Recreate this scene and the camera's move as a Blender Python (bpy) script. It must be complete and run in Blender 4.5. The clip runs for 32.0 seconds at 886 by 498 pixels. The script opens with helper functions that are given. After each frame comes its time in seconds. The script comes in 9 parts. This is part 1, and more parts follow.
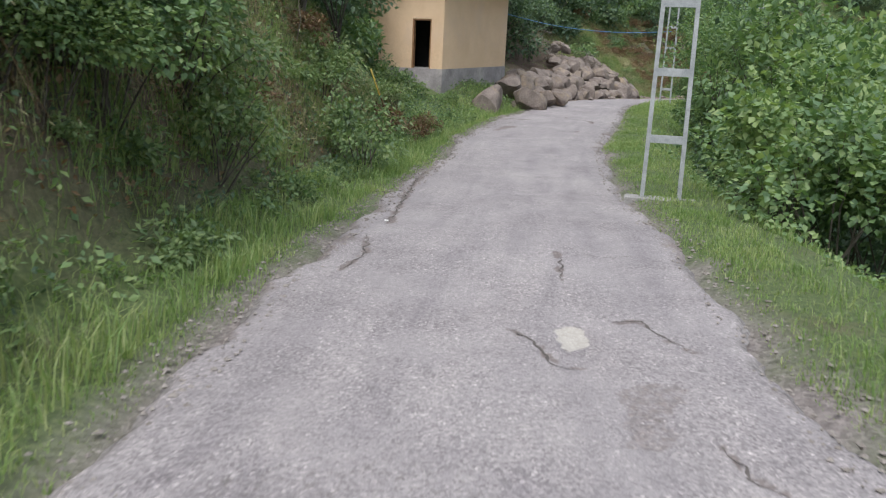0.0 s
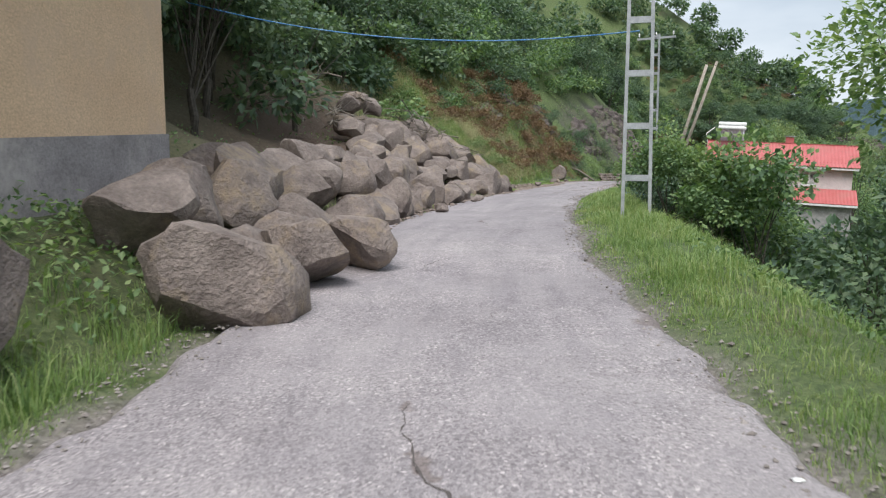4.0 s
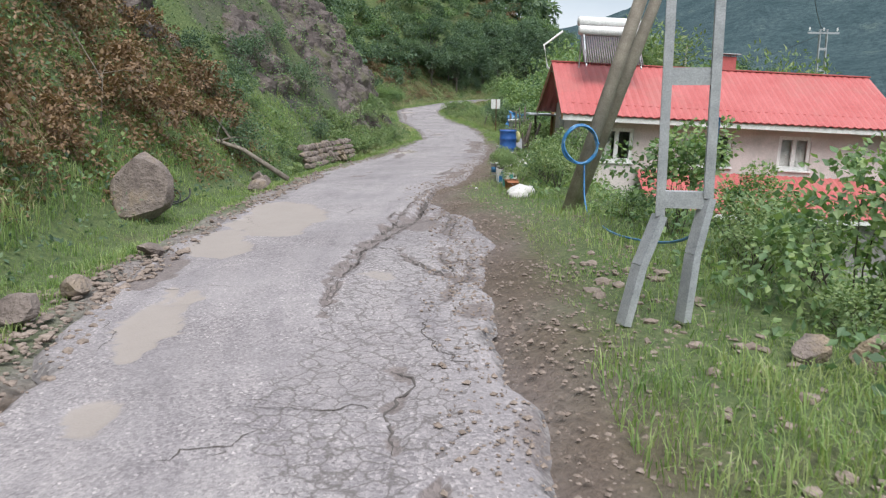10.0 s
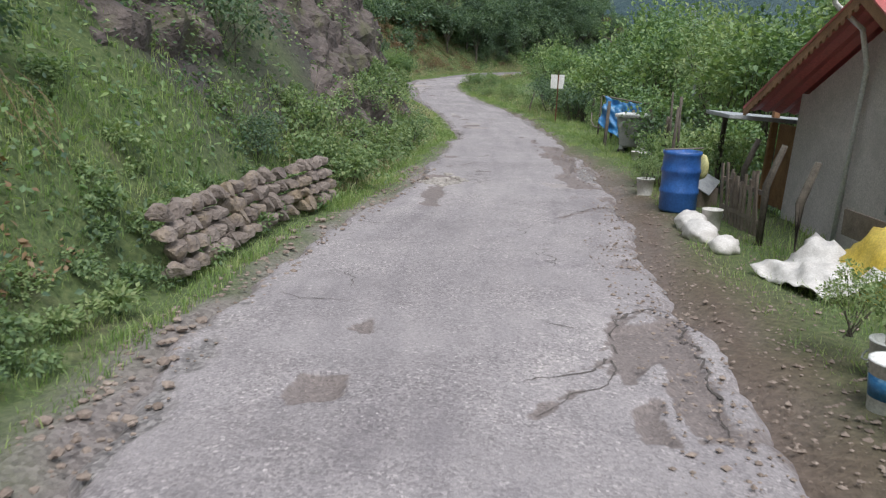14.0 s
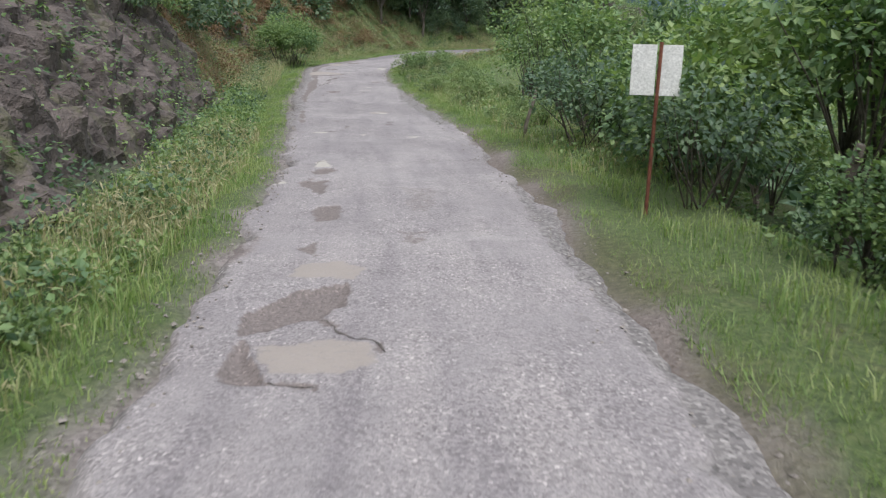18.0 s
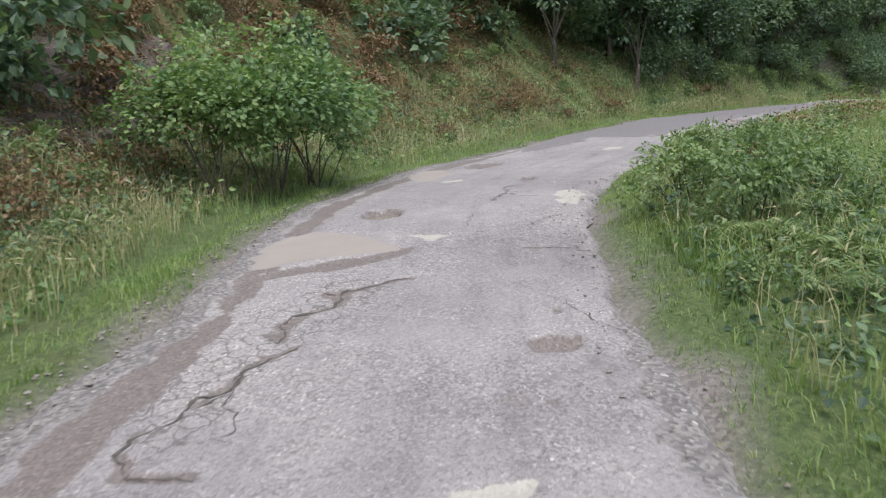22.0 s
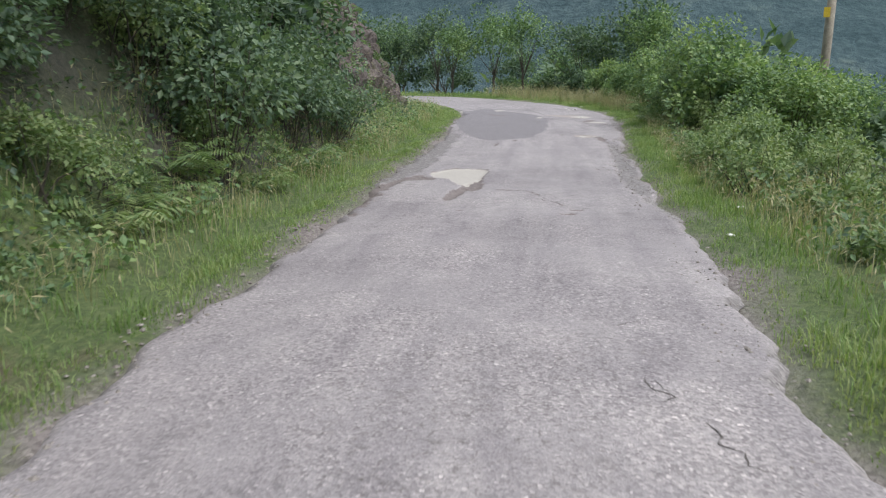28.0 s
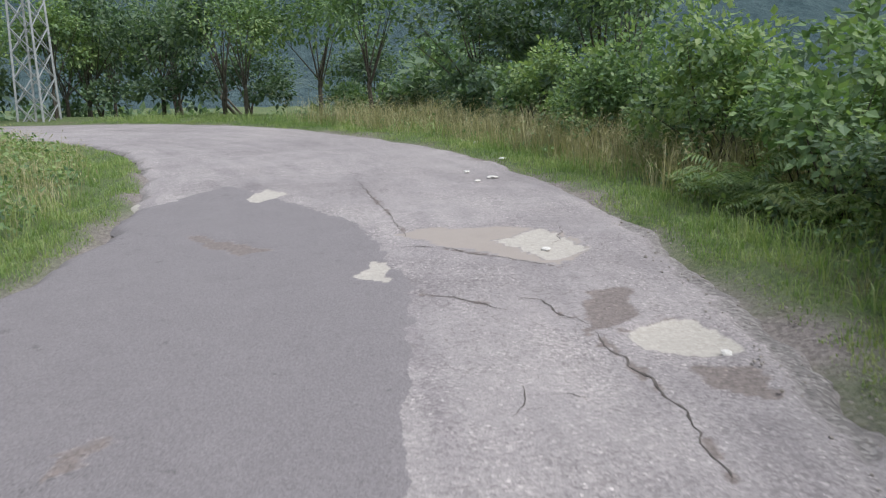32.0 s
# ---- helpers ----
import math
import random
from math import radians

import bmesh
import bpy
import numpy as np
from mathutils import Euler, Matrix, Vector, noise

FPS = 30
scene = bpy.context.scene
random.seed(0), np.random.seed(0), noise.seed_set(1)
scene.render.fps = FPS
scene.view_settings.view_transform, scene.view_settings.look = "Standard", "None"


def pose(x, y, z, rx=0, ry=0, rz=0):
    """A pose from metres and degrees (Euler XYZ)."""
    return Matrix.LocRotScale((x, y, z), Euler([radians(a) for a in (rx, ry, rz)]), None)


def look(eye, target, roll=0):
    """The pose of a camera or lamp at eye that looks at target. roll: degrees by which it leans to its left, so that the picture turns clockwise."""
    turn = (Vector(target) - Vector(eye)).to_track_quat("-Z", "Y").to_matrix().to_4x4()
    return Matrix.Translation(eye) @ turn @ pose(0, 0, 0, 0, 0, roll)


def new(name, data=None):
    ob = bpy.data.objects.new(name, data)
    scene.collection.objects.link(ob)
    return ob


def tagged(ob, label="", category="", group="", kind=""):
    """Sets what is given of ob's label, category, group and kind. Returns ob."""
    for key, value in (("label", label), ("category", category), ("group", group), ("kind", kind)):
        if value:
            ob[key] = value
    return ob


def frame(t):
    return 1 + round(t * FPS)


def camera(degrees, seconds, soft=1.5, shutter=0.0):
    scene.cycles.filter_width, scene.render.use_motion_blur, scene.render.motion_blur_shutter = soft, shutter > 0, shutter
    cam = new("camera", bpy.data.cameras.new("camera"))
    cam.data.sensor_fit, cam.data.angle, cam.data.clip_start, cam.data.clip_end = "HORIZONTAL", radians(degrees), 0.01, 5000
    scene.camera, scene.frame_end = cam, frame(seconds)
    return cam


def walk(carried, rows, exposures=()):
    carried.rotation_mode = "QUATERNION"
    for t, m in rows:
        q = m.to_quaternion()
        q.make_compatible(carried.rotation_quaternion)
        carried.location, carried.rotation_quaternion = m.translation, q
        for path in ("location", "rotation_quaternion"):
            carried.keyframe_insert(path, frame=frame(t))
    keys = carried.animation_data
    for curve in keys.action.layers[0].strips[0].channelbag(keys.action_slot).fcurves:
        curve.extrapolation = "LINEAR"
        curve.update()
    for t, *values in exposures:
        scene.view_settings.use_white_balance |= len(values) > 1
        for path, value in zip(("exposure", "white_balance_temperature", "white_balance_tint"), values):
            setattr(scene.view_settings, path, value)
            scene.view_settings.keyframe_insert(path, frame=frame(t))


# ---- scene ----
EXPOSURES = [(0.0, 0.68), (3.0, 0.82), (6.0, 0.58), (9.0, 0.86), (13.0, 0.76), (15.5, 0.54), (17.5, 0.62), (19.0, 0.72), (24.0, 0.75), (26.0, 0.7), (29.0, 0.62), (30.0, 0.5), (31.0, 0.45), (32.0, 0.62)]
cam = camera(56.96, 32.0, soft=1.2, shutter=0.1)
# seconds, x, y, z, then the three turns in degrees
PATH = [
    (0.0, 0.000, -0.000, 1.905, 77.53, -2.72, -0.00),
    (0.5, 0.244, 3.995, 1.886, 77.85, -1.71, -0.88),
    (1.0, 0.774, 7.984, 1.849, 78.25, -0.73, -0.02),
    (1.5, 1.292, 11.779, 1.778, 80.97, -0.88, -0.91),
    (2.0, 1.834, 15.709, 1.727, 83.05, -0.37, -2.88),
    (2.5, 2.395, 19.232, 1.720, 84.20, 1.23, -4.90),
    (3.0, 2.929, 22.644, 1.764, 85.09, 1.73, -7.62),
    (3.5, 3.492, 25.849, 1.772, 84.33, 0.89, -10.65),
    (5.5, 7.304, 39.584, 2.283, 81.65, 0.44, -19.08),
    (6.0, 8.560, 43.039, 2.346, 80.78, 1.13, -21.16),
    (6.5, 9.907, 46.467, 2.358, 79.88, 0.47, -23.12),
    (7.0, 11.378, 49.726, 2.354, 78.83, 0.21, -24.89),
    (7.5, 12.689, 52.482, 2.343, 78.38, 0.51, -26.44),
    (8.0, 14.111, 55.291, 2.335, 78.27, 0.22, -27.89),
    (8.5, 15.583, 57.779, 2.279, 78.73, 0.05, -30.18),
    (9.0, 17.031, 60.167, 2.261, 78.72, -0.16, -32.50),
    (9.5, 18.297, 62.219, 2.260, 78.50, -0.09, -33.71),
    (10.0, 19.462, 64.054, 2.249, 78.62, 0.00, -34.53),
    (10.5, 20.261, 65.542, 2.249, 78.89, -0.09, -33.98),
    (11.0, 21.024, 67.278, 2.226, 78.78, 0.49, -30.04),
    (11.5, 21.666, 68.961, 2.209, 78.71, 0.25, -27.35),
    (12.0, 22.422, 70.681, 2.215, 77.56, 0.06, -26.23),
    (12.5, 23.347, 72.261, 2.211, 77.56, -0.46, -27.42),
    (13.0, 24.783, 74.287, 2.159, 77.50, -1.37, -30.49),
    (13.5, 26.075, 76.124, 2.100, 76.96, -1.61, -32.80),
    (15.5, 32.399, 84.793, 1.676, 76.49, -2.61, -37.12),
    (16.0, 34.549, 87.126, 1.603, 76.25, -1.25, -37.94),
    (16.5, 36.582, 89.427, 1.588, 76.72, -1.15, -38.58),
    (17.0, 38.844, 92.319, 1.564, 76.24, 0.24, -38.76),
    (17.5, 40.871, 95.026, 1.491, 75.20, -0.35, -39.10),
    (18.0, 43.252, 97.974, 1.428, 75.33, -1.06, -37.07),
    (18.5, 45.608, 100.833, 1.309, 78.53, -2.33, -32.44),
    (19.0, 48.120, 104.343, 1.252, 80.73, -1.99, -29.63),
    (19.5, 50.423, 107.926, 1.171, 81.66, -1.62, -27.93),
    (20.0, 52.569, 111.467, 1.112, 81.11, -0.83, -25.33),
    (20.5, 54.458, 114.850, 1.082, 80.50, 0.52, -23.43),
    (21.0, 56.330, 118.173, 1.056, 80.13, 0.64, -22.24),
    (21.5, 58.106, 121.249, 1.017, 80.38, 1.42, -22.20),
    (22.0, 59.995, 124.388, 1.064, 79.88, 2.15, -25.72),
    (22.5, 61.686, 126.938, 1.117, 80.22, 2.67, -26.63),
    (23.0, 63.288, 129.773, 1.263, 80.49, 2.38, -26.80),
    (23.5, 64.495, 132.003, 1.462, 79.82, 2.33, -27.49),
    (24.0, 66.142, 134.528, 1.573, 79.12, 1.31, -31.49),
    (24.5, 68.466, 137.098, 1.601, 79.67, 0.88, -38.13),
    (25.0, 71.266, 139.254, 1.729, 79.54, 0.16, -45.01),
    (25.5, 74.281, 141.391, 1.887, 79.40, 0.30, -53.46),
    (26.0, 77.345, 143.081, 2.057, 79.89, 0.69, -60.61),
    (26.5, 79.887, 144.403, 2.186, 79.64, 0.15, -65.32),
    (28.5, 91.732, 148.103, 2.377, 76.64, -0.70, -74.06),
    (29.0, 95.059, 148.797, 2.351, 76.29, -1.09, -76.89),
    (29.5, 98.420, 149.446, 2.262, 75.92, -0.50, -78.43),
    (30.0, 101.951, 150.023, 2.173, 75.81, -0.25, -78.78),
    (30.5, 105.329, 150.535, 2.095, 75.90, 0.67, -79.17),
    (31.0, 108.551, 151.080, 2.062, 75.88, 0.92, -79.93),
    (31.5, 111.188, 151.613, 2.078, 76.33, 0.44, -80.90),
    (32.0, 114.126, 152.161, 2.128, 77.27, 0.94, -80.47),
]
walk(cam, [(r[0], pose(*r[1:])) for r in PATH], exposures=EXPOSURES)
# ---------------------------------------------------------------- sky and sun
world = bpy.data.worlds.new("world")
scene.world = world
world.use_nodes = True
wn, wl = world.node_tree.nodes, world.node_tree.links
wn.clear()
w_out = wn.new("ShaderNodeOutputWorld")
w_bg = wn.new("ShaderNodeBackground")
w_sky = wn.new("ShaderNodeTexSky")
w_sky.sky_type = "NISHITA"
w_sky.sun_disc = False
SUN_EL, SUN_AZ = radians(58), radians(200)
w_sky.sun_elevation, w_sky.sun_rotation = SUN_EL, SUN_AZ
w_sky.air_density, w_sky.dust_density = 1.4, 3.0
w_tc = wn.new("ShaderNodeTexCoord")
w_map = wn.new("ShaderNodeMapping")
w_map.inputs["Scale"].default_value = (1.0, 1.0, 3.2)
w_noise = wn.new("ShaderNodeTexNoise")
w_noise.inputs["Scale"].default_value = 2.2
w_noise.inputs["Detail"].default_value = 6.0
w_ramp = wn.new("ShaderNodeValToRGB")
w_ramp.color_ramp.elements[0].position, w_ramp.color_ramp.elements[1].position = 0.32, 0.68
w_ramp.color_ramp.elements[0].color = (4.6, 5.4, 6.4, 1)
w_ramp.color_ramp.elements[1].color = (8.6, 9.1, 9.8, 1)
w_mix = wn.new("ShaderNodeMix")
w_mix.data_type = "RGBA"
w_mix.inputs[0].default_value = 0.86
wl.new(w_tc.outputs["Generated"], w_map.inputs["Vector"])
wl.new(w_map.outputs["Vector"], w_noise.inputs["Vector"])
wl.new(w_noise.outputs["Fac"], w_ramp.inputs["Fac"])
wl.new(w_sky.outputs["Color"], w_mix.inputs[6])
wl.new(w_ramp.outputs["Color"], w_mix.inputs[7])
wl.new(w_mix.outputs[2], w_bg.inputs["Color"])
w_bg.inputs["Strength"].default_value = 0.075
wl.new(w_bg.outputs["Background"], w_out.inputs["Surface"])

sun = new("sun", bpy.data.lights.new("sun", "SUN"))
sun.data.energy = 2.3
sun.data.angle = radians(40)
sun.data.color = (1.0, 0.975, 0.965)
sun.matrix_world = look((0, 0, 50), (
    -math.sin(SUN_AZ) * math.cos(SUN_EL) * 10, -math.cos(SUN_AZ) * math.cos(SUN_EL) * 10, 50 - math.sin(SUN_EL) * 10))


# ---------------------------------------------------------------- materials
def nodes_of(name):
    m = bpy.data.materials.new(name)
    m.use_nodes = True
    n, l = m.node_tree.nodes, m.node_tree.links
    return m, n, l, n["Principled BSDF"]


def ramp(n, l, src, stops):
    r = n.new("ShaderNodeValToRGB")
    cr = r.color_ramp
    while len(cr.elements) < len(stops):
        cr.elements.new(0.5)
    for e, (p, c) in zip(cr.elements, stops):
        e.position, e.color = p, (*c, 1)
    l.new(src, r.inputs["Fac"])
    return r.outputs["Color"]


def tex(n, l, kind, scale, detail=4.0, rough=0.6, vec=None):
    t = n.new("ShaderNodeTex" + kind)
    t.inputs["Scale"].default_value = scale
    if kind == "Noise":
        t.inputs["Detail"].default_value, t.inputs["Roughness"].default_value = detail, rough
    if vec is not None:
        l.new(vec, t.inputs["Vector"])
    return t


def mixc(n, l, fac, a, b, mode="MIX"):
    m = n.new("ShaderNodeMix")
    m.data_type, m.blend_type = "RGBA", mode
    for sock, v in ((m.inputs[0], fac), (m.inputs[6], a), (m.inputs[7], b)):
        if isinstance(v, (int, float)):
            sock.default_value = v
        elif isinstance(v, tuple):
            sock.default_value = (*v, 1)
        else:
            l.new(v, sock)
    return m.outputs[2]


def bump(n, l, b, height, strength=0.3, dist=0.02):
    bp = n.new("ShaderNodeBump")
    bp.inputs["Strength"].default_value, bp.inputs["Distance"].default_value = strength, dist
    l.new(height, bp.inputs["Height"])
    l.new(bp.outputs["Normal"], b.inputs["Normal"])


def world_pos(n):
    return n.new("ShaderNodeNewGeometry").outputs["Position"]


def surface(name, dark, light, scale=6.0, rough=0.8, metal=0.0, fine=60.0, bumps=0.3, dist=0.01, stain=None):
    """A mottled surface of two tones, with grain, relief and, where given, stains."""
    m, n, l, b = nodes_of(name)
    p = world_pos(n)
    big = tex(n, l, "Noise", scale, 5, 0.65, p)
    small = tex(n, l, "Noise", fine, 3, 0.7, p)
    c = ramp(n, l, big.outputs["Fac"], [(0.3, dark), (0.7, light)])
    g = ramp(n, l, small.outputs["Fac"], [(0.3, (0.72, 0.72, 0.72)), (0.7, (1.18, 1.18, 1.18))])
    c = mixc(n, l, 1.0, c, g, "MULTIPLY")
    if stain:
        s = tex(n, l, "Noise", scale * 0.4, 7, 0.75, p)
        f = ramp(n, l, s.outputs["Fac"], [(0.52, (0, 0, 0)), (0.66, (1, 1, 1))])
        c = mixc(n, l, f, c, stain)
    l.new(c, b.inputs["Base Color"])
    b.inputs["Roughness"].default_value, b.inputs["Metallic"].default_value = rough, metal
    if bumps:
        bump(n, l, b, small.outputs["Fac"], bumps, dist)
    return m


def leafy(name, tones, patch=0.5, through_light=0.35, rough=0.55):
    """Leaves: each leaf its own tone, in patches that drift over metres; light shines through them."""
    m, n, l, b = nodes_of(name)
    geo = n.new("ShaderNodeNewGeometry")
    info = n.new("ShaderNodeObjectInfo")
    big = tex(n, l, "Noise", patch, 3, 0.6, geo.outputs["Position"])
    add = n.new("ShaderNodeMath")
    add.operation = "MULTIPLY_ADD"
    add.inputs[1].default_value = 0.55
    l.new(geo.outputs["Random Per Island"], add.inputs[0])
    sc = n.new("ShaderNodeMath")
    sc.operation = "MULTIPLY_ADD"
    sc.inputs[1].default_value, sc.inputs[2].default_value = 1.1, -0.32
    l.new(big.outputs["Fac"], sc.inputs[0])
    l.new(sc.outputs[0], add.inputs[2])
    ob = n.new("ShaderNodeMath")
    ob.operation = "MULTIPLY_ADD"
    ob.inputs[1].default_value = 0.2
    l.new(info.outputs["Random"], ob.inputs[0])
    l.new(add.outputs[0], ob.inputs[2])
    k = len(tones)
    c = ramp(n, l, ob.outputs[0], [(0.1 + 0.8 * i / max(1, k - 1), t) for i, t in enumerate(tones)])
    l.new(c, b.inputs["Base Color"])
    b.inputs["Roughness"].default_value = rough
    tr = n.new("ShaderNodeBsdfTranslucent")
    l.new(mixc(n, l, 1.0, c, (1.25, 1.35, 0.7), "MULTIPLY"), tr.inputs["Color"])
    mx = n.new("ShaderNodeMixShader")
    mx.inputs[0].default_value = through_light
    l.new(b.outputs[0], mx.inputs[1])
    l.new(tr.outputs[0], mx.inputs[2])
    l.new(mx.outputs[0], n["Material Output"].inputs["Surface"])
    return m


M_LEAF = leafy("leaf_green", [(0.049, 0.089, 0.055), (0.101, 0.177, 0.088), (0.168, 0.265, 0.118), (0.268, 0.354, 0.148)])
M_LEAF_DARK = leafy("leaf_dark", [(0.033, 0.059, 0.047), (0.062, 0.107, 0.074), (0.101, 0.167, 0.103), (0.168, 0.235, 0.134)])
M_LEAF_PALE = leafy("leaf_pale", [(0.07, 0.113, 0.068), (0.122, 0.192, 0.092), (0.186, 0.268, 0.114), (0.285, 0.342, 0.165)])
M_GRASS = leafy("grass_green", [(0.08, 0.135, 0.05), (0.142, 0.232, 0.08), (0.225, 0.325, 0.112), (0.36, 0.405, 0.195)], 0.7, 0.4)
M_STRAW = leafy("grass_dry", [(0.162, 0.162, 0.083), (0.270, 0.262, 0.148), (0.4, 0.362, 0.22), (0.48, 0.44, 0.29)], 0.7, 0.3)
M_DEAD = leafy("leaf_dead", [(0.075, 0.045, 0.027), (0.135, 0.083, 0.045), (0.210, 0.128, 0.068), (0.255, 0.180, 0.105)], 0.9, 0.2)
M_BARK = surface("bark", (0.05, 0.042, 0.034), (0.13, 0.115, 0.095), 9, 0.9, fine=45, bumps=0.6, dist=0.02)
M_DRYWOOD = surface("dry_wood", (0.12, 0.1, 0.08), (0.26, 0.23, 0.19), 8, 0.85, fine=70, bumps=0.5)
M_POLEWOOD = surface("grey_pole_wood", (0.28, 0.245, 0.205), (0.46, 0.41, 0.35), 5, 0.85, fine=60, bumps=0.4)
M_ROCK = surface("boulder_stone", (0.125, 0.1, 0.09), (0.29, 0.243, 0.215), 2.2, 0.9, fine=16, bumps=1.0, dist=0.05, stain=(0.3, 0.235, 0.16))
M_ROCKDARK = surface("dark_rock", (0.055, 0.045, 0.043), (0.17, 0.14, 0.13), 1.6, 0.9, fine=9, bumps=1.0, dist=0.08, stain=(0.1, 0.105, 0.05))
M_GRAVEL = surface("gravel_stone", (0.16, 0.14, 0.125), (0.34, 0.31, 0.29), 7, 0.9, fine=80, bumps=0.4)
M_STEEL = surface("galvanised_steel", (0.3, 0.32, 0.34), (0.5, 0.52, 0.54), 5, 0.55, 0.35, 90, 0.1, 0.003)
M_CONCRETE = surface("grey_concrete", (0.22, 0.215, 0.21), (0.38, 0.37, 0.36), 3, 0.9, fine=50, bumps=0.3, stain=(0.15, 0.145, 0.14))
M_PEACH = surface("peach_plaster", (0.62, 0.44, 0.285), (0.7, 0.515, 0.345), 0.9, 0.9, fine=40, bumps=0.06, stain=(0.58, 0.43, 0.31))
M_BASEPLASTER = surface("grey_base_plaster", (0.2, 0.185, 0.19), (0.36, 0.335, 0.34), 1.6, 0.9, fine=30, bumps=0.25, stain=(0.42, 0.39, 0.38))
# near-black paint that stands in for indoor shade
M_INSIDE_SHADE = surface("painted_inside_shade", (0.008, 0.008, 0.008), (0.02, 0.019, 0.018), 2, 0.95, bumps=0)
M_ROOFRED = surface("red_sheet_roof", (0.42, 0.095, 0.09), (0.5, 0.145, 0.14), 1.0, 0.5, 0.0, 30, 0.08, 0.004, stain=(0.4, 0.14, 0.125))
M_WALLPALE = surface("pale_house_plaster", (0.52, 0.47, 0.46), (0.66, 0.6, 0.58), 1.5, 0.9, fine=40, bumps=0.15, stain=(0.42, 0.4, 0.38))
M_WHITE = surface("white_plastic", (0.62, 0.63, 0.62), (0.8, 0.8, 0.79), 6, 0.45, fine=40, bumps=0.05)
M_WOOD = surface("weathered_board", (0.13, 0.105, 0.085), (0.27, 0.225, 0.185), 5, 0.85, fine=60, bumps=0.4)
M_BROWNWOOD = surface("brown_board", (0.18, 0.09, 0.04), (0.33, 0.18, 0.09), 4, 0.7, fine=50, bumps=0.3)
M_BLUEBARREL = surface("blue_plastic", (0.02, 0.08, 0.28), (0.04, 0.14, 0.42), 4, 0.4, fine=30, bumps=0.05)
M_TARPBLUE = surface("blue_tarpaulin", (0.02, 0.13, 0.34), (0.05, 0.23, 0.47), 16, 0.4, fine=60, bumps=0.3, stain=(0.22, 0.38, 0.52))
M_TARPYELLOW = surface("yellow_tarpaulin", (0.5, 0.36, 0.05), (0.7, 0.54, 0.1), 5, 0.5, fine=40, bumps=0.2)
M_SACK = surface("white_woven_sack", (0.48, 0.46, 0.44), (0.72, 0.7, 0.68), 8, 0.7, fine=90, bumps=0.3)
M_BIN = surface("grey_bin_plastic", (0.24, 0.245, 0.25), (0.36, 0.365, 0.37), 5, 0.6, fine=50, bumps=0.1, stain=(0.3, 0.29, 0.27))
M_TUBE = surface("mauve_grey_tube", (0.12, 0.095, 0.105), (0.21, 0.17, 0.185), 8, 0.35, fine=40, bumps=0.05)
M_RUST = surface("rusty_iron", (0.13, 0.045, 0.03), (0.24, 0.09, 0.055), 10, 0.85, 0.2, 60, 0.4, 0.004)
M_TERRACOTTA = surface("terracotta", (0.32, 0.12, 0.06), (0.46, 0.2, 0.1), 6, 0.8, fine=40, bumps=0.15)
M_BLACK = surface("black_rubber", (0.012, 0.012, 0.013), (0.03, 0.03, 0.03), 5, 0.6, fine=40, bumps=0.1)
M_TEAL = surface("teal_plastic", (0.03, 0.25, 0.24), (0.08, 0.42, 0.38), 6, 0.5, fine=30, bumps=0.1)


def glass_material():
    m, n, l, b = nodes_of("window_glass")
    b.inputs["Base Color"].default_value = (0.92, 0.94, 0.95, 1)
    b.inputs["Roughness"].default_value = 0.03
    b.inputs["Transmission Weight"].default_value = 1.0
    b.inputs["IOR"].default_value = 1.45
    return m


M_GLASS = glass_material()


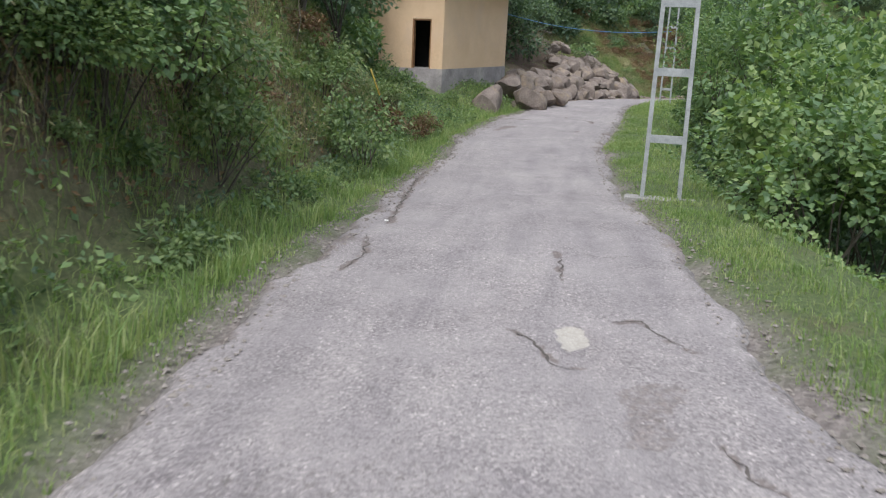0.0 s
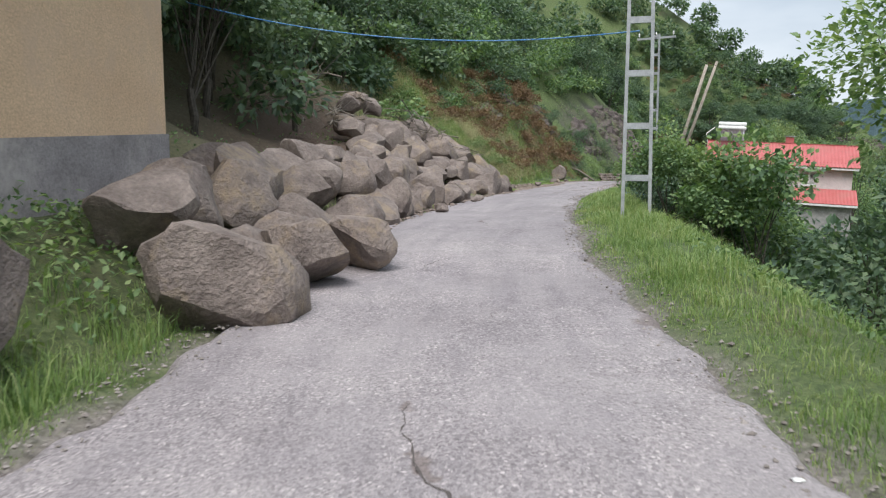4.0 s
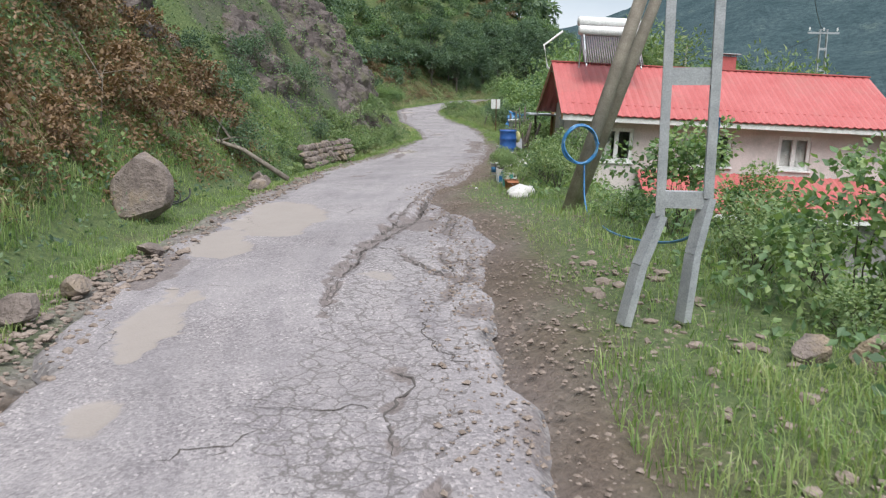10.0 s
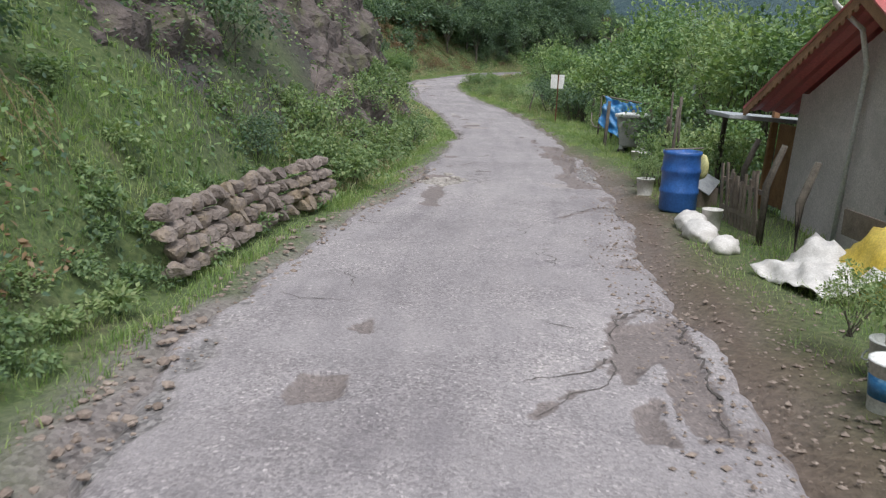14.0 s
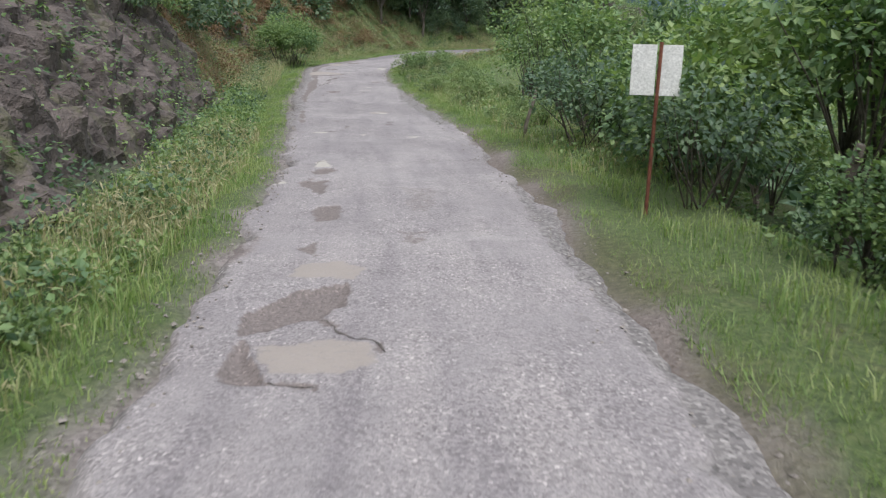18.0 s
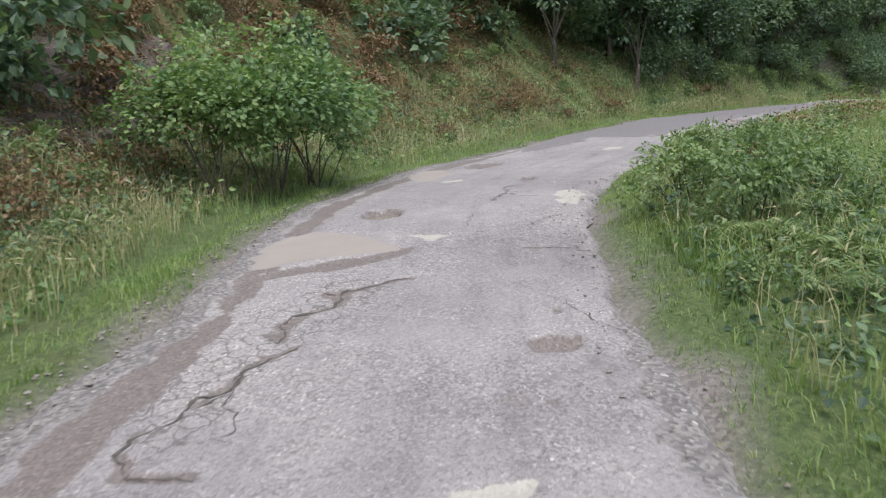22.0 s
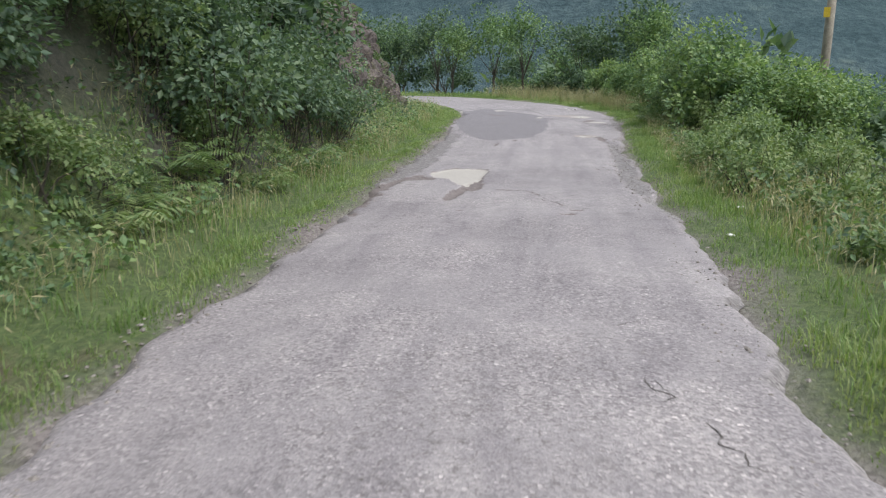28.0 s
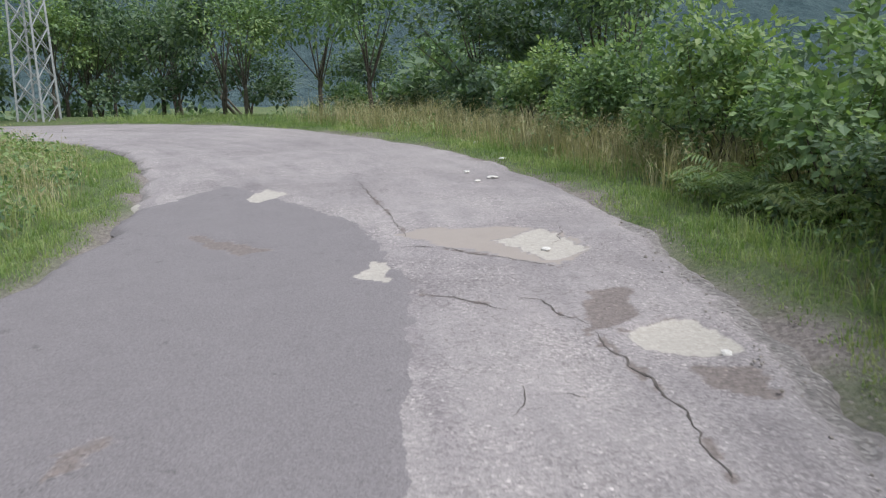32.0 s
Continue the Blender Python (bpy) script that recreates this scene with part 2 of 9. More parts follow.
def road_material():
    """Worn chip-seal: pale stones in a grey-mauve binder, wheel tracks, crazing, damp and muddy blotches."""
    m, n, l, b = nodes_of("worn_asphalt")
    p = world_pos(n)
    att = n.new("ShaderNodeAttribute")
    att.attribute_name = "wear"
    sep = n.new("ShaderNodeSeparateColor")
    l.new(att.outputs["Color"], sep.inputs["Color"])
    lane = n.new("ShaderNodeAttribute")
    lane.attribute_name = "lane"
    lsep = n.new("ShaderNodeSeparateXYZ")
    l.new(lane.outputs["Vector"], lsep.inputs["Vector"])
    big = tex(n, l, "Noise", 0.35, 6, 0.65, p)
    mid = tex(n, l, "Noise", 2.3, 6, 0.75, p)
    rag = tex(n, l, "Noise", 16.0, 5, 0.7, p)
    chips = tex(n, l, "Voronoi", 52.0, vec=p)
    chip2 = tex(n, l, "Voronoi", 120.0, vec=p)
    track = tex(n, l, "Noise", 2.6, 5, 0.6, lane.outputs["Vector"])

    def ragged(src, lo=0.4, hi=0.58):
        """A share from the mesh, its rim broken up by fine noise."""
        a = n.new("ShaderNodeMath")
        a.operation = "MULTIPLY_ADD"
        l.new(rag.outputs["Fac"], a.inputs[0])
        a.inputs[1].default_value = 0.9
        l.new(src, a.inputs[2])
        s = n.new("ShaderNodeMath")
        s.operation = "SUBTRACT"
        l.new(a.outputs[0], s.inputs[0])
        s.inputs[1].default_value = 0.45
        return ramp(n, l, s.outputs[0], [(lo, (0, 0, 0)), (hi, (1, 1, 1))])

    c = ramp(n, l, big.outputs["Fac"], [(0.3, (0.225, 0.206, 0.214)), (0.5, (0.275, 0.254, 0.262)), (0.7, (0.32, 0.297, 0.3))])
    c = mixc(n, l, 1.0, c, ramp(n, l, mid.outputs["Fac"], [(0.28, (0.86, 0.855, 0.86)), (0.5, (1.0, 1.0, 1.0)), (0.72, (1.07, 1.07, 1.065))]), "MULTIPLY")
    c = mixc(n, l, 1.0, c, ramp(n, l, track.outputs["Fac"], [(0.3, (0.82, 0.81, 0.83)), (0.48, (1.0, 1.0, 1.0)), (0.68, (1.1, 1.095, 1.085))]), "MULTIPLY")
    # where the binder has worn away the stones show pale and sharp
    stone = ramp(n, l, chips.outputs["Color"], [(0.0, (0.5, 0.48, 0.49)), (0.5, (0.92, 0.92, 0.92)), (0.85, (1.25, 1.23, 1.21)), (1.0, (2.2, 2.15, 2.1))])
    worn = ramp(n, l, tex(n, l, "Noise", 0.8, 5, 0.7, p).outputs["Fac"], [(0.38, (0.35, 0.35, 0.35)), (0.6, (1, 1, 1))])
    c = mixc(n, l, worn, c, mixc(n, l, 1.0, c, stone, "MULTIPLY"))
    c = mixc(n, l, 0.6, c, ramp(n, l, chip2.outputs["Color"], [(0.0, (0.65, 0.65, 0.65)), (1.0, (1.35, 1.35, 1.35))]), "MULTIPLY")
    # crazing: fine cracks in tired patches
    warp = mixc(n, l, 0.2, p, tex(n, l, "Noise", 4.0, 4, 0.65, p).outputs["Color"], "ADD")
    cells = tex(n, l, "Voronoi", 6.5, vec=warp)
    cells.feature = "DISTANCE_TO_EDGE"
    line = ramp(n, l, cells.outputs["Distance"], [(0.02, (1, 1, 1)), (0.06, (0, 0, 0))])
    tired = ragged(lsep.outputs["Z"], 0.4, 0.6)
    gone = mixc(n, l, 1.0, line, tired, "MULTIPLY")
    gone = mixc(n, l, 1.0, gone, (0.7, 0.7, 0.7), "MULTIPLY")
    c = mixc(n, l, gone, c, (0.1, 0.087, 0.082))
    oil = ramp(n, l, tex(n, l, "Noise", 1.1, 5, 0.75, p).outputs["Fac"], [(0.64, (0, 0, 0)), (0.7, (0.55, 0.55, 0.55))])
    c = mixc(n, l, oil, c, (0.16, 0.145, 0.147))
    # red: pale silt, green: dark damp dirt, blue: newer asphalt, alpha: bare bedding stones
    c = mixc(n, l, ragged(sep.outputs[0], 0.35, 0.75), c, mixc(n, l, mid.outputs["Fac"], (0.265, 0.232, 0.212), (0.345, 0.306, 0.283)))
    dirt = mixc(n, l, rag.outputs["Fac"], (0.12, 0.102, 0.098), (0.235, 0.2, 0.193))
    dirt = mixc(n, l, 0.7, dirt, stone, "MULTIPLY")
    c = mixc(n, l, ragged(sep.outputs[1], 0.4, 0.7), c, dirt)
    fresh = mixc(n, l, mid.outputs["Fac"], (0.158, 0.145, 0.155), (0.208, 0.193, 0.203))
    fresh = mixc(n, l, 0.75, fresh, ramp(n, l, chip2.outputs["Color"], [(0.0, (0.6, 0.6, 0.6)), (1.0, (1.4, 1.4, 1.4))]), "MULTIPLY")
    fresh = mixc(n, l, ramp(n, l, tex(n, l, "Noise", 5.0, 5, 0.8, p).outputs["Fac"], [(0.62, (0, 0, 0)), (0.68, (0.8, 0.8, 0.8))]), fresh, (0.1, 0.092, 0.097))
    c = mixc(n, l, ragged(sep.outputs[2], 0.42, 0.52), c, fresh)
    pale = mixc(n, l, chips.outputs["Color"], (0.38, 0.355, 0.325), (0.6, 0.57, 0.53))
    c = mixc(n, l, ragged(att.outputs["Alpha"], 0.4, 0.6), c, mixc(n, l, rag.outputs["Fac"], (0.3, 0.275, 0.25), pale))
    # loose dark grit where the surface has broken up
    loose = n.new("ShaderNodeAttribute")
    loose.attribute_name = "grit"
    lumps = tex(n, l, "Voronoi", 34.0, vec=p)
    gc = ramp(n, l, lumps.outputs["Color"], [(0.0, (0.1, 0.092, 0.092)), (0.55, (0.19, 0.175, 0.175)), (0.9, (0.3, 0.28, 0.275)), (1.0, (0.48, 0.45, 0.44))])
    gf = ragged(loose.outputs["Fac"], 0.35, 0.75)
    c = mixc(n, l, gf, c, gc)
    l.new(c, b.inputs["Base Color"])
    b.inputs["Roughness"].default_value = 0.82
    relief = mixc(n, l, gf, chips.outputs["Distance"], mixc(n, l, 1.0, lumps.outputs["Distance"], (2.5, 2.5, 2.5), "MULTIPLY"))
    bump(n, l, b, relief, 0.4, 0.01)
    return m


def ground_material():
    m, n, l, b = nodes_of("soil_and_turf")
    p = world_pos(n)
    att = n.new("ShaderNodeAttribute")
    att.attribute_name = "cover"
    sep = n.new("ShaderNodeSeparateColor")
    l.new(att.outputs["Color"], sep.inputs["Color"])
    big = tex(n, l, "Noise", 0.5, 6, 0.7, p)
    small = tex(n, l, "Noise", 14.0, 5, 0.75, p)
    turf = ramp(n, l, small.outputs["Fac"], [(0.3, (0.035, 0.055, 0.02)), (0.5, (0.085, 0.125, 0.042)), (0.7, (0.16, 0.19, 0.075))])
    soil = ramp(n, l, small.outputs["Fac"], [(0.3, (0.075, 0.052, 0.038)), (0.6, (0.145, 0.105, 0.08)), (0.8, (0.21, 0.17, 0.14))])
    rock = ramp(n, l, small.outputs["Fac"], [(0.3, (0.035, 0.03, 0.031)), (0.7, (0.11, 0.095, 0.095))])
    gravel = ramp(n, l, tex(n, l, "Voronoi", 30.0, vec=p).outputs["Color"], [(0.0, (0.13, 0.111, 0.106)), (1.0, (0.32, 0.284, 0.272))])
    f = ramp(n, l, big.outputs["Fac"], [(0.55, (0, 0, 0)), (0.75, (0.8, 0.8, 0.8))])
    c = mixc(n, l, f, turf, soil)
    c = mixc(n, l, sep.outputs[0], c, gravel)
    c = mixc(n, l, sep.outputs[1], c, rock)
    c = mixc(n, l, sep.outputs[2], c, soil)
    l.new(c, b.inputs["Base Color"])
    b.inputs["Roughness"].default_value = 0.95
    bump(n, l, b, small.outputs["Fac"], 0.8, 0.06)
    return m


M_ROAD = road_material()
M_GROUND = ground_material()


# ---------------------------------------------------------------- mesh helpers
def mesh_np(name, verts, faces, material, smooth=False):
    """A mesh from numpy arrays; every face has the same number of corners."""
    verts, faces = np.asarray(verts, np.float32), np.asarray(faces, np.int32)
    me = bpy.data.meshes.new(name)
    k = faces.shape[1]
    me.vertices.add(len(verts))
    me.vertices.foreach_set("co", verts.ravel())
    me.loops.add(faces.size)
    me.loops.foreach_set("vertex_index", faces.ravel())
    me.polygons.add(len(faces))
    me.polygons.foreach_set("loop_start", np.arange(0, faces.size, k, dtype=np.int32))
    me.polygons.foreach_set("loop_total", np.full(len(faces), k, np.int32))
    me.polygons.foreach_set("use_smooth", np.full(len(faces), smooth, bool))
    me.update(calc_edges=True)
    me.materials.append(material)
    return me


def thing(name, label, category, group="", at=None):
    e = new(name)
    if at is not None:
        e.matrix_world = at
    return tagged(e, label, category, group)


def part(name, bm, material, parent=None, label="", smooth=False):
    me = bpy.data.meshes.new(name)
    if smooth:
        for f in bm.faces:
            f.smooth = True
    bm.to_mesh(me)
    bm.free()
    me.materials.append(material)
    ob = new(name, me)
    if parent is not None:
        ob.parent = parent
    if label:
        ob["label"] = label
    return ob


def box(bm, x0, y0, z0, x1, y1, z1, bevel=0.0, m=None):
    made = bmesh.ops.create_cube(bm, size=1.0)["verts"]
    t = Matrix.Translation(((x0 + x1) / 2, (y0 + y1) / 2, (z0 + z1) / 2)) @ Matrix.Diagonal((x1 - x0, y1 - y0, z1 - z0, 1))
    bmesh.ops.transform(bm, matrix=(m @ t) if m is not None else t, verts=made)
    if bevel:
        edges = list({e for v in made for e in v.link_edges})
        bmesh.ops.bevel(bm, geom=edges, offset=bevel, segments=2, affect="EDGES")
    return bm


def boxed(x0, y0, z0, x1, y1, z1, bevel=0.0, m=None):
    return box(bmesh.new(), x0, y0, z0, x1, y1, z1, bevel, m)


def beam(bm, a, b, w, h=None, bevel=0.0):
    """A bar of rectangular section from a to b."""
    a, b = Vector(a), Vector(b)
    d = b - a
    h = w if h is None else h
    m = Matrix.Translation(a) @ d.to_track_quat("Z", "Y").to_matrix().to_4x4()
    return box(bm, -w / 2, -h / 2, 0, w / 2, h / 2, d.length, bevel, m)


def tube(bm, pts, radii, sides=8, cap=True):
    """A round limb through points, with a radius at each."""
    pts = [Vector(p) for p in pts]
    rings = []
    for i, p in enumerate(pts):
        d = (pts[min(i + 1, len(pts) - 1)] - pts[max(i - 1, 0)]).normalized()
        q = d.to_track_quat("Z", "Y")
        r = radii[i] if isinstance(radii, (list, tuple)) else radii
        rings.append([bm.verts.new(p + q @ Vector((r * math.cos(2 * math.pi * k / sides), r * math.sin(2 * math.pi * k / sides), 0))) for k in range(sides)])
    for a, b in zip(rings, rings[1:]):
        for k in range(sides):
            bm.faces.new((a[k], a[(k + 1) % sides], b[(k + 1) % sides], b[k]))
    if cap:
        bm.faces.new(rings[0][::-1])
        bm.faces.new(rings[-1])
    return bm


def lathe(bm, profile, sides=20, m=None):
    """A turned body from (radius, height) pairs."""
    rings = []
    for r, z in profile:
        rings.append([bm.verts.new((r * math.cos(2 * math.pi * k / sides), r * math.sin(2 * math.pi * k / sides), z)) for k in range(sides)])
    for a, b in zip(rings, rings[1:]):
        for k in range(sides):
            bm.faces.new((a[k], a[(k + 1) % sides], b[(k + 1) % sides], b[k]))
    if profile[0][0] > 0.001:
        bm.faces.new(rings[0][::-1])
    if profile[-1][0] > 0.001:
        bm.faces.new(rings[-1])
    if m is not None:
        bmesh.ops.transform(bm, matrix=m, verts=[v for r in rings for v in r])
    return bm

# ---------------------------------------------------------------- the line of the road
def smooth_line(pts, step=0.4):
    """Points a step apart on a smooth curve through pts (any number of columns, the first two are x and y)."""
    p = np.array(pts, float)
    out = []
    for i in range(len(p) - 1):
        a, b = p[max(i - 1, 0)], p[min(i + 2, len(p) - 1)]
        n = max(1, int(np.linalg.norm(p[i + 1, :2] - p[i, :2]) / step))
        for k in range(n):
            u = k / n
            out.append(0.5 * (2 * p[i] + (p[i + 1] - a) * u + (2 * a - 5 * p[i] + 4 * p[i + 1] - b) * u * u + (3 * p[i] - a - 3 * p[i + 1] + b) * u ** 3))
    out.append(p[-1])
    return np.array(out)


EYE = 1.85
# seconds on the way, then the road's two edges measured across from the camera's line
EDGES = np.array([
    (-9, 1.9, -2.2), (0, 1.6, -2.2), (1, 2.15, -2.0), (2, 2.25, -1.65), (3, 2.5, -1.6), (4.3, 2.9, -1.75), (5, 2.5, -1.6),
    (6, 2.4, -1.4), (7, 2.35, -1.18), (8, 2.3, -1.05), (9, 2.5, -0.95), (10, 2.4, -0.85), (10.6, 2.3, -0.9), (11.5, 1.9, -1.6), (12.5, 1.75, -1.95),
    (13.2, 1.9, -1.9), (13.7, 1.9, -1.2), (14.2, 1.95, -1.25), (14.7, 2.0, -1.8), (15.4, 2.0, -2.05), (16, 1.95, -2.0), (17, 1.58, -1.95), (17.9, 1.3, -1.7),
    (18.5, 1.85, -1.4), (19, 2.1, -1.4), (20, 2.37, -1.6), (21, 2.65, -1.7), (22, 3.05, -1.4), (22.7, 3.1, -0.85)])
EDGES_2 = np.array([
    (23.7, 3.05, -1.0), (24.5, 3.05, -1.2), (25.1, 2.75, -1.45), (25.8, 2.6, -1.8), (26.5, 2.15, -1.9), (27, 2.3, -1.85), (28, 2.1, -1.75), (29.5, 2.6, -1.95),
    (30.5, 3.2, -1.85), (31.5, 3.3, -2.05), (32, 3.35, -2.2), (33, 3.5, -2.8), (35, 3.1, -3.2), (60, 3.0, -3.0)])
EDGES = np.vstack([EDGES, EDGES_2])

_way = [(-1.0 - 1.2 * k, -8.0 - 9.0 * k, PATH[0][3] - EYE + 0.02, -2.0 - k * 1.2) for k in range(5, -1, -1)]
_way += [(r[1], r[2], r[3] - EYE, r[0]) for r in PATH]
_way += [(119.0, 153.25, 0.28, 32.8), (124.0, 154.6, 0.28, 33.6), (129.0, 157.0, 0.3, 34.4), (133.5, 160.5, 0.3, 35.2),
         (136.8, 165.0, 0.3, 36.0), (138.5, 171.0, 0.2, 37.0), (138.6, 178.0, 0.0, 38.0), (136.5, 188.0, -0.3, 39.5), (131.0, 200.0, -0.6, 41.0)]
WAY = smooth_line(_way, 0.4)
for _ in range(6):
    WAY[1:-1, 2] = (WAY[:-2, 2] + 2 * WAY[1:-1, 2] + WAY[2:, 2]) / 4
TAN = np.gradient(WAY[:, :2], axis=0)
TAN /= np.linalg.norm(TAN, axis=1)[:, None]
ARC = np.concatenate([[0], np.cumsum(np.linalg.norm(np.diff(WAY[:, :2], axis=0), axis=1))])
_near = np.exp(-((ARC[:, None] - ARC[None, :]) / 1.1) ** 2) * np.gradient(ARC)[None, :]
TAN = _near @ TAN
TAN /= np.linalg.norm(TAN, axis=1)[:, None]
EDGE_L = np.interp(WAY[:, 3], EDGES[:, 0], EDGES[:, 1])
EDGE_R = np.interp(WAY[:, 3], EDGES[:, 0], EDGES[:, 2])


def wobble(x, y, scale, seed=0.0, octaves=3):
    """Smooth noise about zero on arrays."""
    x, y = np.asarray(x, float), np.asarray(y, float)
    out, amp, f = np.zeros(np.broadcast(x, y).shape), 1.0, 1.0 / scale
    for o in range(octaves):
        a = seed * 3.7 + o * 1.9
        u, v = x * f, y * f
        out += amp * (np.sin(u * 1.7 + 1.3 * np.sin(v * 1.1 + a) + a) * np.cos(v * 1.9 + 1.2 * np.sin(u * 0.9 - a) + 2.1 * a))
        amp, f = amp * 0.5, f * 2.13
    return out


def along(x, y):
    """Index of the nearest point of the way and the signed distance from it (left is positive)."""
    x, y = np.ravel(np.asarray(x, float)), np.ravel(np.asarray(y, float))
    idx, best = np.zeros(len(x), int), np.zeros(len(x))
    step = np.arange(-12, 13)
    for k in range(0, len(x), 20000):
        qx, qy = x[k:k + 20000, None], y[k:k + 20000, None]
        c = ((qx - WAY[None, ::10, 0]) ** 2 + (qy - WAY[None, ::10, 1]) ** 2).argmin(1) * 10
        j = np.clip(c[:, None] + step, 0, len(WAY) - 1)
        d2 = (qx - WAY[j, 0]) ** 2 + (qy - WAY[j, 1]) ** 2
        i = d2.argmin(1)
        r = np.arange(len(i))
        idx[k:k + 20000], best[k:k + 20000] = j[r, i], d2[r, i]
    dx, dy = x - WAY[idx, 0], y - WAY[idx, 1]
    side = TAN[idx, 0] * dy - TAN[idx, 1] * dx
    return idx, np.where(side >= 0, 1, -1) * np.sqrt(best)


# seconds on the way: uphill verge width, bank steepness, bank height, hillside steepness
UP = np.array([(-9, 1.4, 1.3, 4.0, 0.75), (0.6, 1.4, 2.2, 3.6, 0.75), (2.3, 1.9, 2.0, 3.6, 0.75), (4, 2.0, 0.35, 1.0, 0.8), (5.2, 0.8, 0.4, 1.6, 0.8),
               (6, 0.5, 0.42, 1.9, 0.85), (8.3, 0.5, 0.42, 2.1, 0.85), (9, 1.6, 0.6, 2.2, 0.85), (12, 1.6, 0.9, 3.0, 1.0), (13.2, 1.3, 1.2, 4.0, 1.0), (14.6, 1.2, 1.4, 4.6, 1.0),
               (15.6, 1.1, 1.2, 3.6, 1.0), (16.3, 1.4, 1.6, 6.0, 0.9), (17.6, 1.2, 2.0, 6.0, 0.8), (19, 2.3, 1.8, 5.0, 0.8), (22.0, 2.5, 1.7, 4.5, 0.85)])
UP_2 = np.array([(22.6, 2.6, 0.8, 3.0, 0.95), (23, 2.5, 0.8, 3.0, 1.0), (25, 2.0, 0.9, 4.0, 0.95), (27, 2.2, 0.8, 3.0, 1.0), (28.5, 2.0, 1.2, 4.5, 0.9),
                 (30.5, 1.9, 1.6, 4.5, 0.8), (33.4, 2.3, 1.7, 4.0, 0.6), (34.6, 2.6, 0.4, 2.0, 0.4), (60, 2.0, 0.4, 2.0, 0.4)])
UP = np.vstack([UP, UP_2])
# seconds on the way: downhill verge width, fall beyond it, how far it stays level
DOWN = np.array([(-9, 1.5, 0.6), (2, 1.6, 0.6), (4, 1.6, 0.55), (7, 1.5, 0.6), (9, 1.6, 0.55), (10.5, 2.0, 0.35), (13, 3.2, 0.3), (16, 2.4, 0.4),
                 (18, 1.9, 0.5), (21, 2.5, 0.5), (23.5, 3.5, 0.45), (26, 3.4, 0.35), (29, 3.0, 0.4), (32, 2.0, 0.2), (34, 5.0, 0.15), (60, 5.0, 0.15)])


def rise(e, verge, steep, high, hill):
    """Height over the road at a distance e beyond its uphill edge."""
    b = np.clip(e - verge, 0, None)
    run = high / steep
    z = np.where(b < run, b * steep, high + (b - run) * hill)
    far = np.clip(e - 45, 0, None)
    return z - far * hill * 0.75


def ground_z(x, y):
    shape = np.shape(x)
    x, y = np.ravel(np.asarray(x, float)), np.ravel(np.asarray(y, float))
    i, d = along(x, y)
    t, zr = WAY[i, 3], WAY[i, 2]
    l, r = EDGE_L[i], EDGE_R[i]
    el, er = d - l, r - d
    u = [np.interp(t, UP[:, 0], UP[:, k]) for k in range(1, 5)]
    v = [np.interp(t, DOWN[:, 0], DOWN[:, k]) for k in range(1, 3)]
    zl = rise(el, *u)
    rough = wobble(x, y, 2.6, 1) * 0.16 + wobble(x, y, 7.0, 2) * 0.35
    zl = zl + rough * np.clip((el - u[0]) * 0.6, 0, 1.6) - 0.14 * np.exp(-((el - 0.75) / 0.35) ** 2)
    b = np.clip(er - v[0], 0, None)
    zd = -b * v[1] - 0.1 * np.clip(b - 3, 0, 9) * 0.6
    zd = np.where(b > 60, zd + (b - 60) * v[1] * 0.9, zd)
    zd = zd + rough * np.clip(b * 0.5, 0, 1.2)
    z = np.where(el > 0, zl, np.where(er > 0, zd, 0.0))
    edge = np.maximum(el, er)
    z = z + np.where(edge > 0, wobble(x, y, 0.9, 4) * 0.03 + 0.025 * np.clip(edge * 2, 0, 1), 0)
    z = np.where(edge < 0.0, -0.10 - 0.35 * np.clip(-edge - 0.1, 0, 0.5), np.where(edge < 0.12, -0.10 + 0.10 * edge / 0.12, z))
    return (zr + z).reshape(shape)


def zat(x, y):
    return float(ground_z(np.array([x]), np.array([y]))[0])


def at_way(t, d):
    """The place d metres left of the way at t seconds along it."""
    k = np.interp(t, WAY[:, 3], np.arange(len(WAY)))
    i = int(min(max(round(k), 0), len(WAY) - 1))
    p = np.array([np.interp(t, WAY[:, 3], WAY[:, c]) for c in (0, 1)])
    n = np.array([-TAN[i, 1], TAN[i, 0]])
    return p + n * d


def on_ground(t, d):
    p = at_way(t, d)
    return float(p[0]), float(p[1]), zat(*p)


# ---------------------------------------------------------------- the ground
def grid_sheet(x0, x1, y0, y1, cell, keep, drop=0.0):
    xs, ys = np.arange(x0, x1 + cell, cell), np.arange(y0, y1 + cell, cell)
    gx, gy = np.meshgrid(xs, ys)
    i, d = along(gx, gy)
    ok = keep(i, d).reshape(gx.shape)
    cells = ok[:-1, :-1] & ok[1:, :-1] & ok[:-1, 1:] & ok[1:, 1:]
    used = np.zeros_like(ok)
    for a, b in ((0, 0), (1, 0), (0, 1), (1, 1)):
        used[a:used.shape[0] - 1 + a, b:used.shape[1] - 1 + b] |= cells
    num = np.full(ok.shape, -1)
    num[used] = np.arange(used.sum())
    px, py = gx[used], gy[used]
    z = ground_z(px, py) - drop
    r, c = np.nonzero(cells)
    faces = np.stack([num[r, c], num[r, c + 1], num[r + 1, c + 1], num[r + 1, c]], 1)
    return np.stack([px, py, z], 1), faces


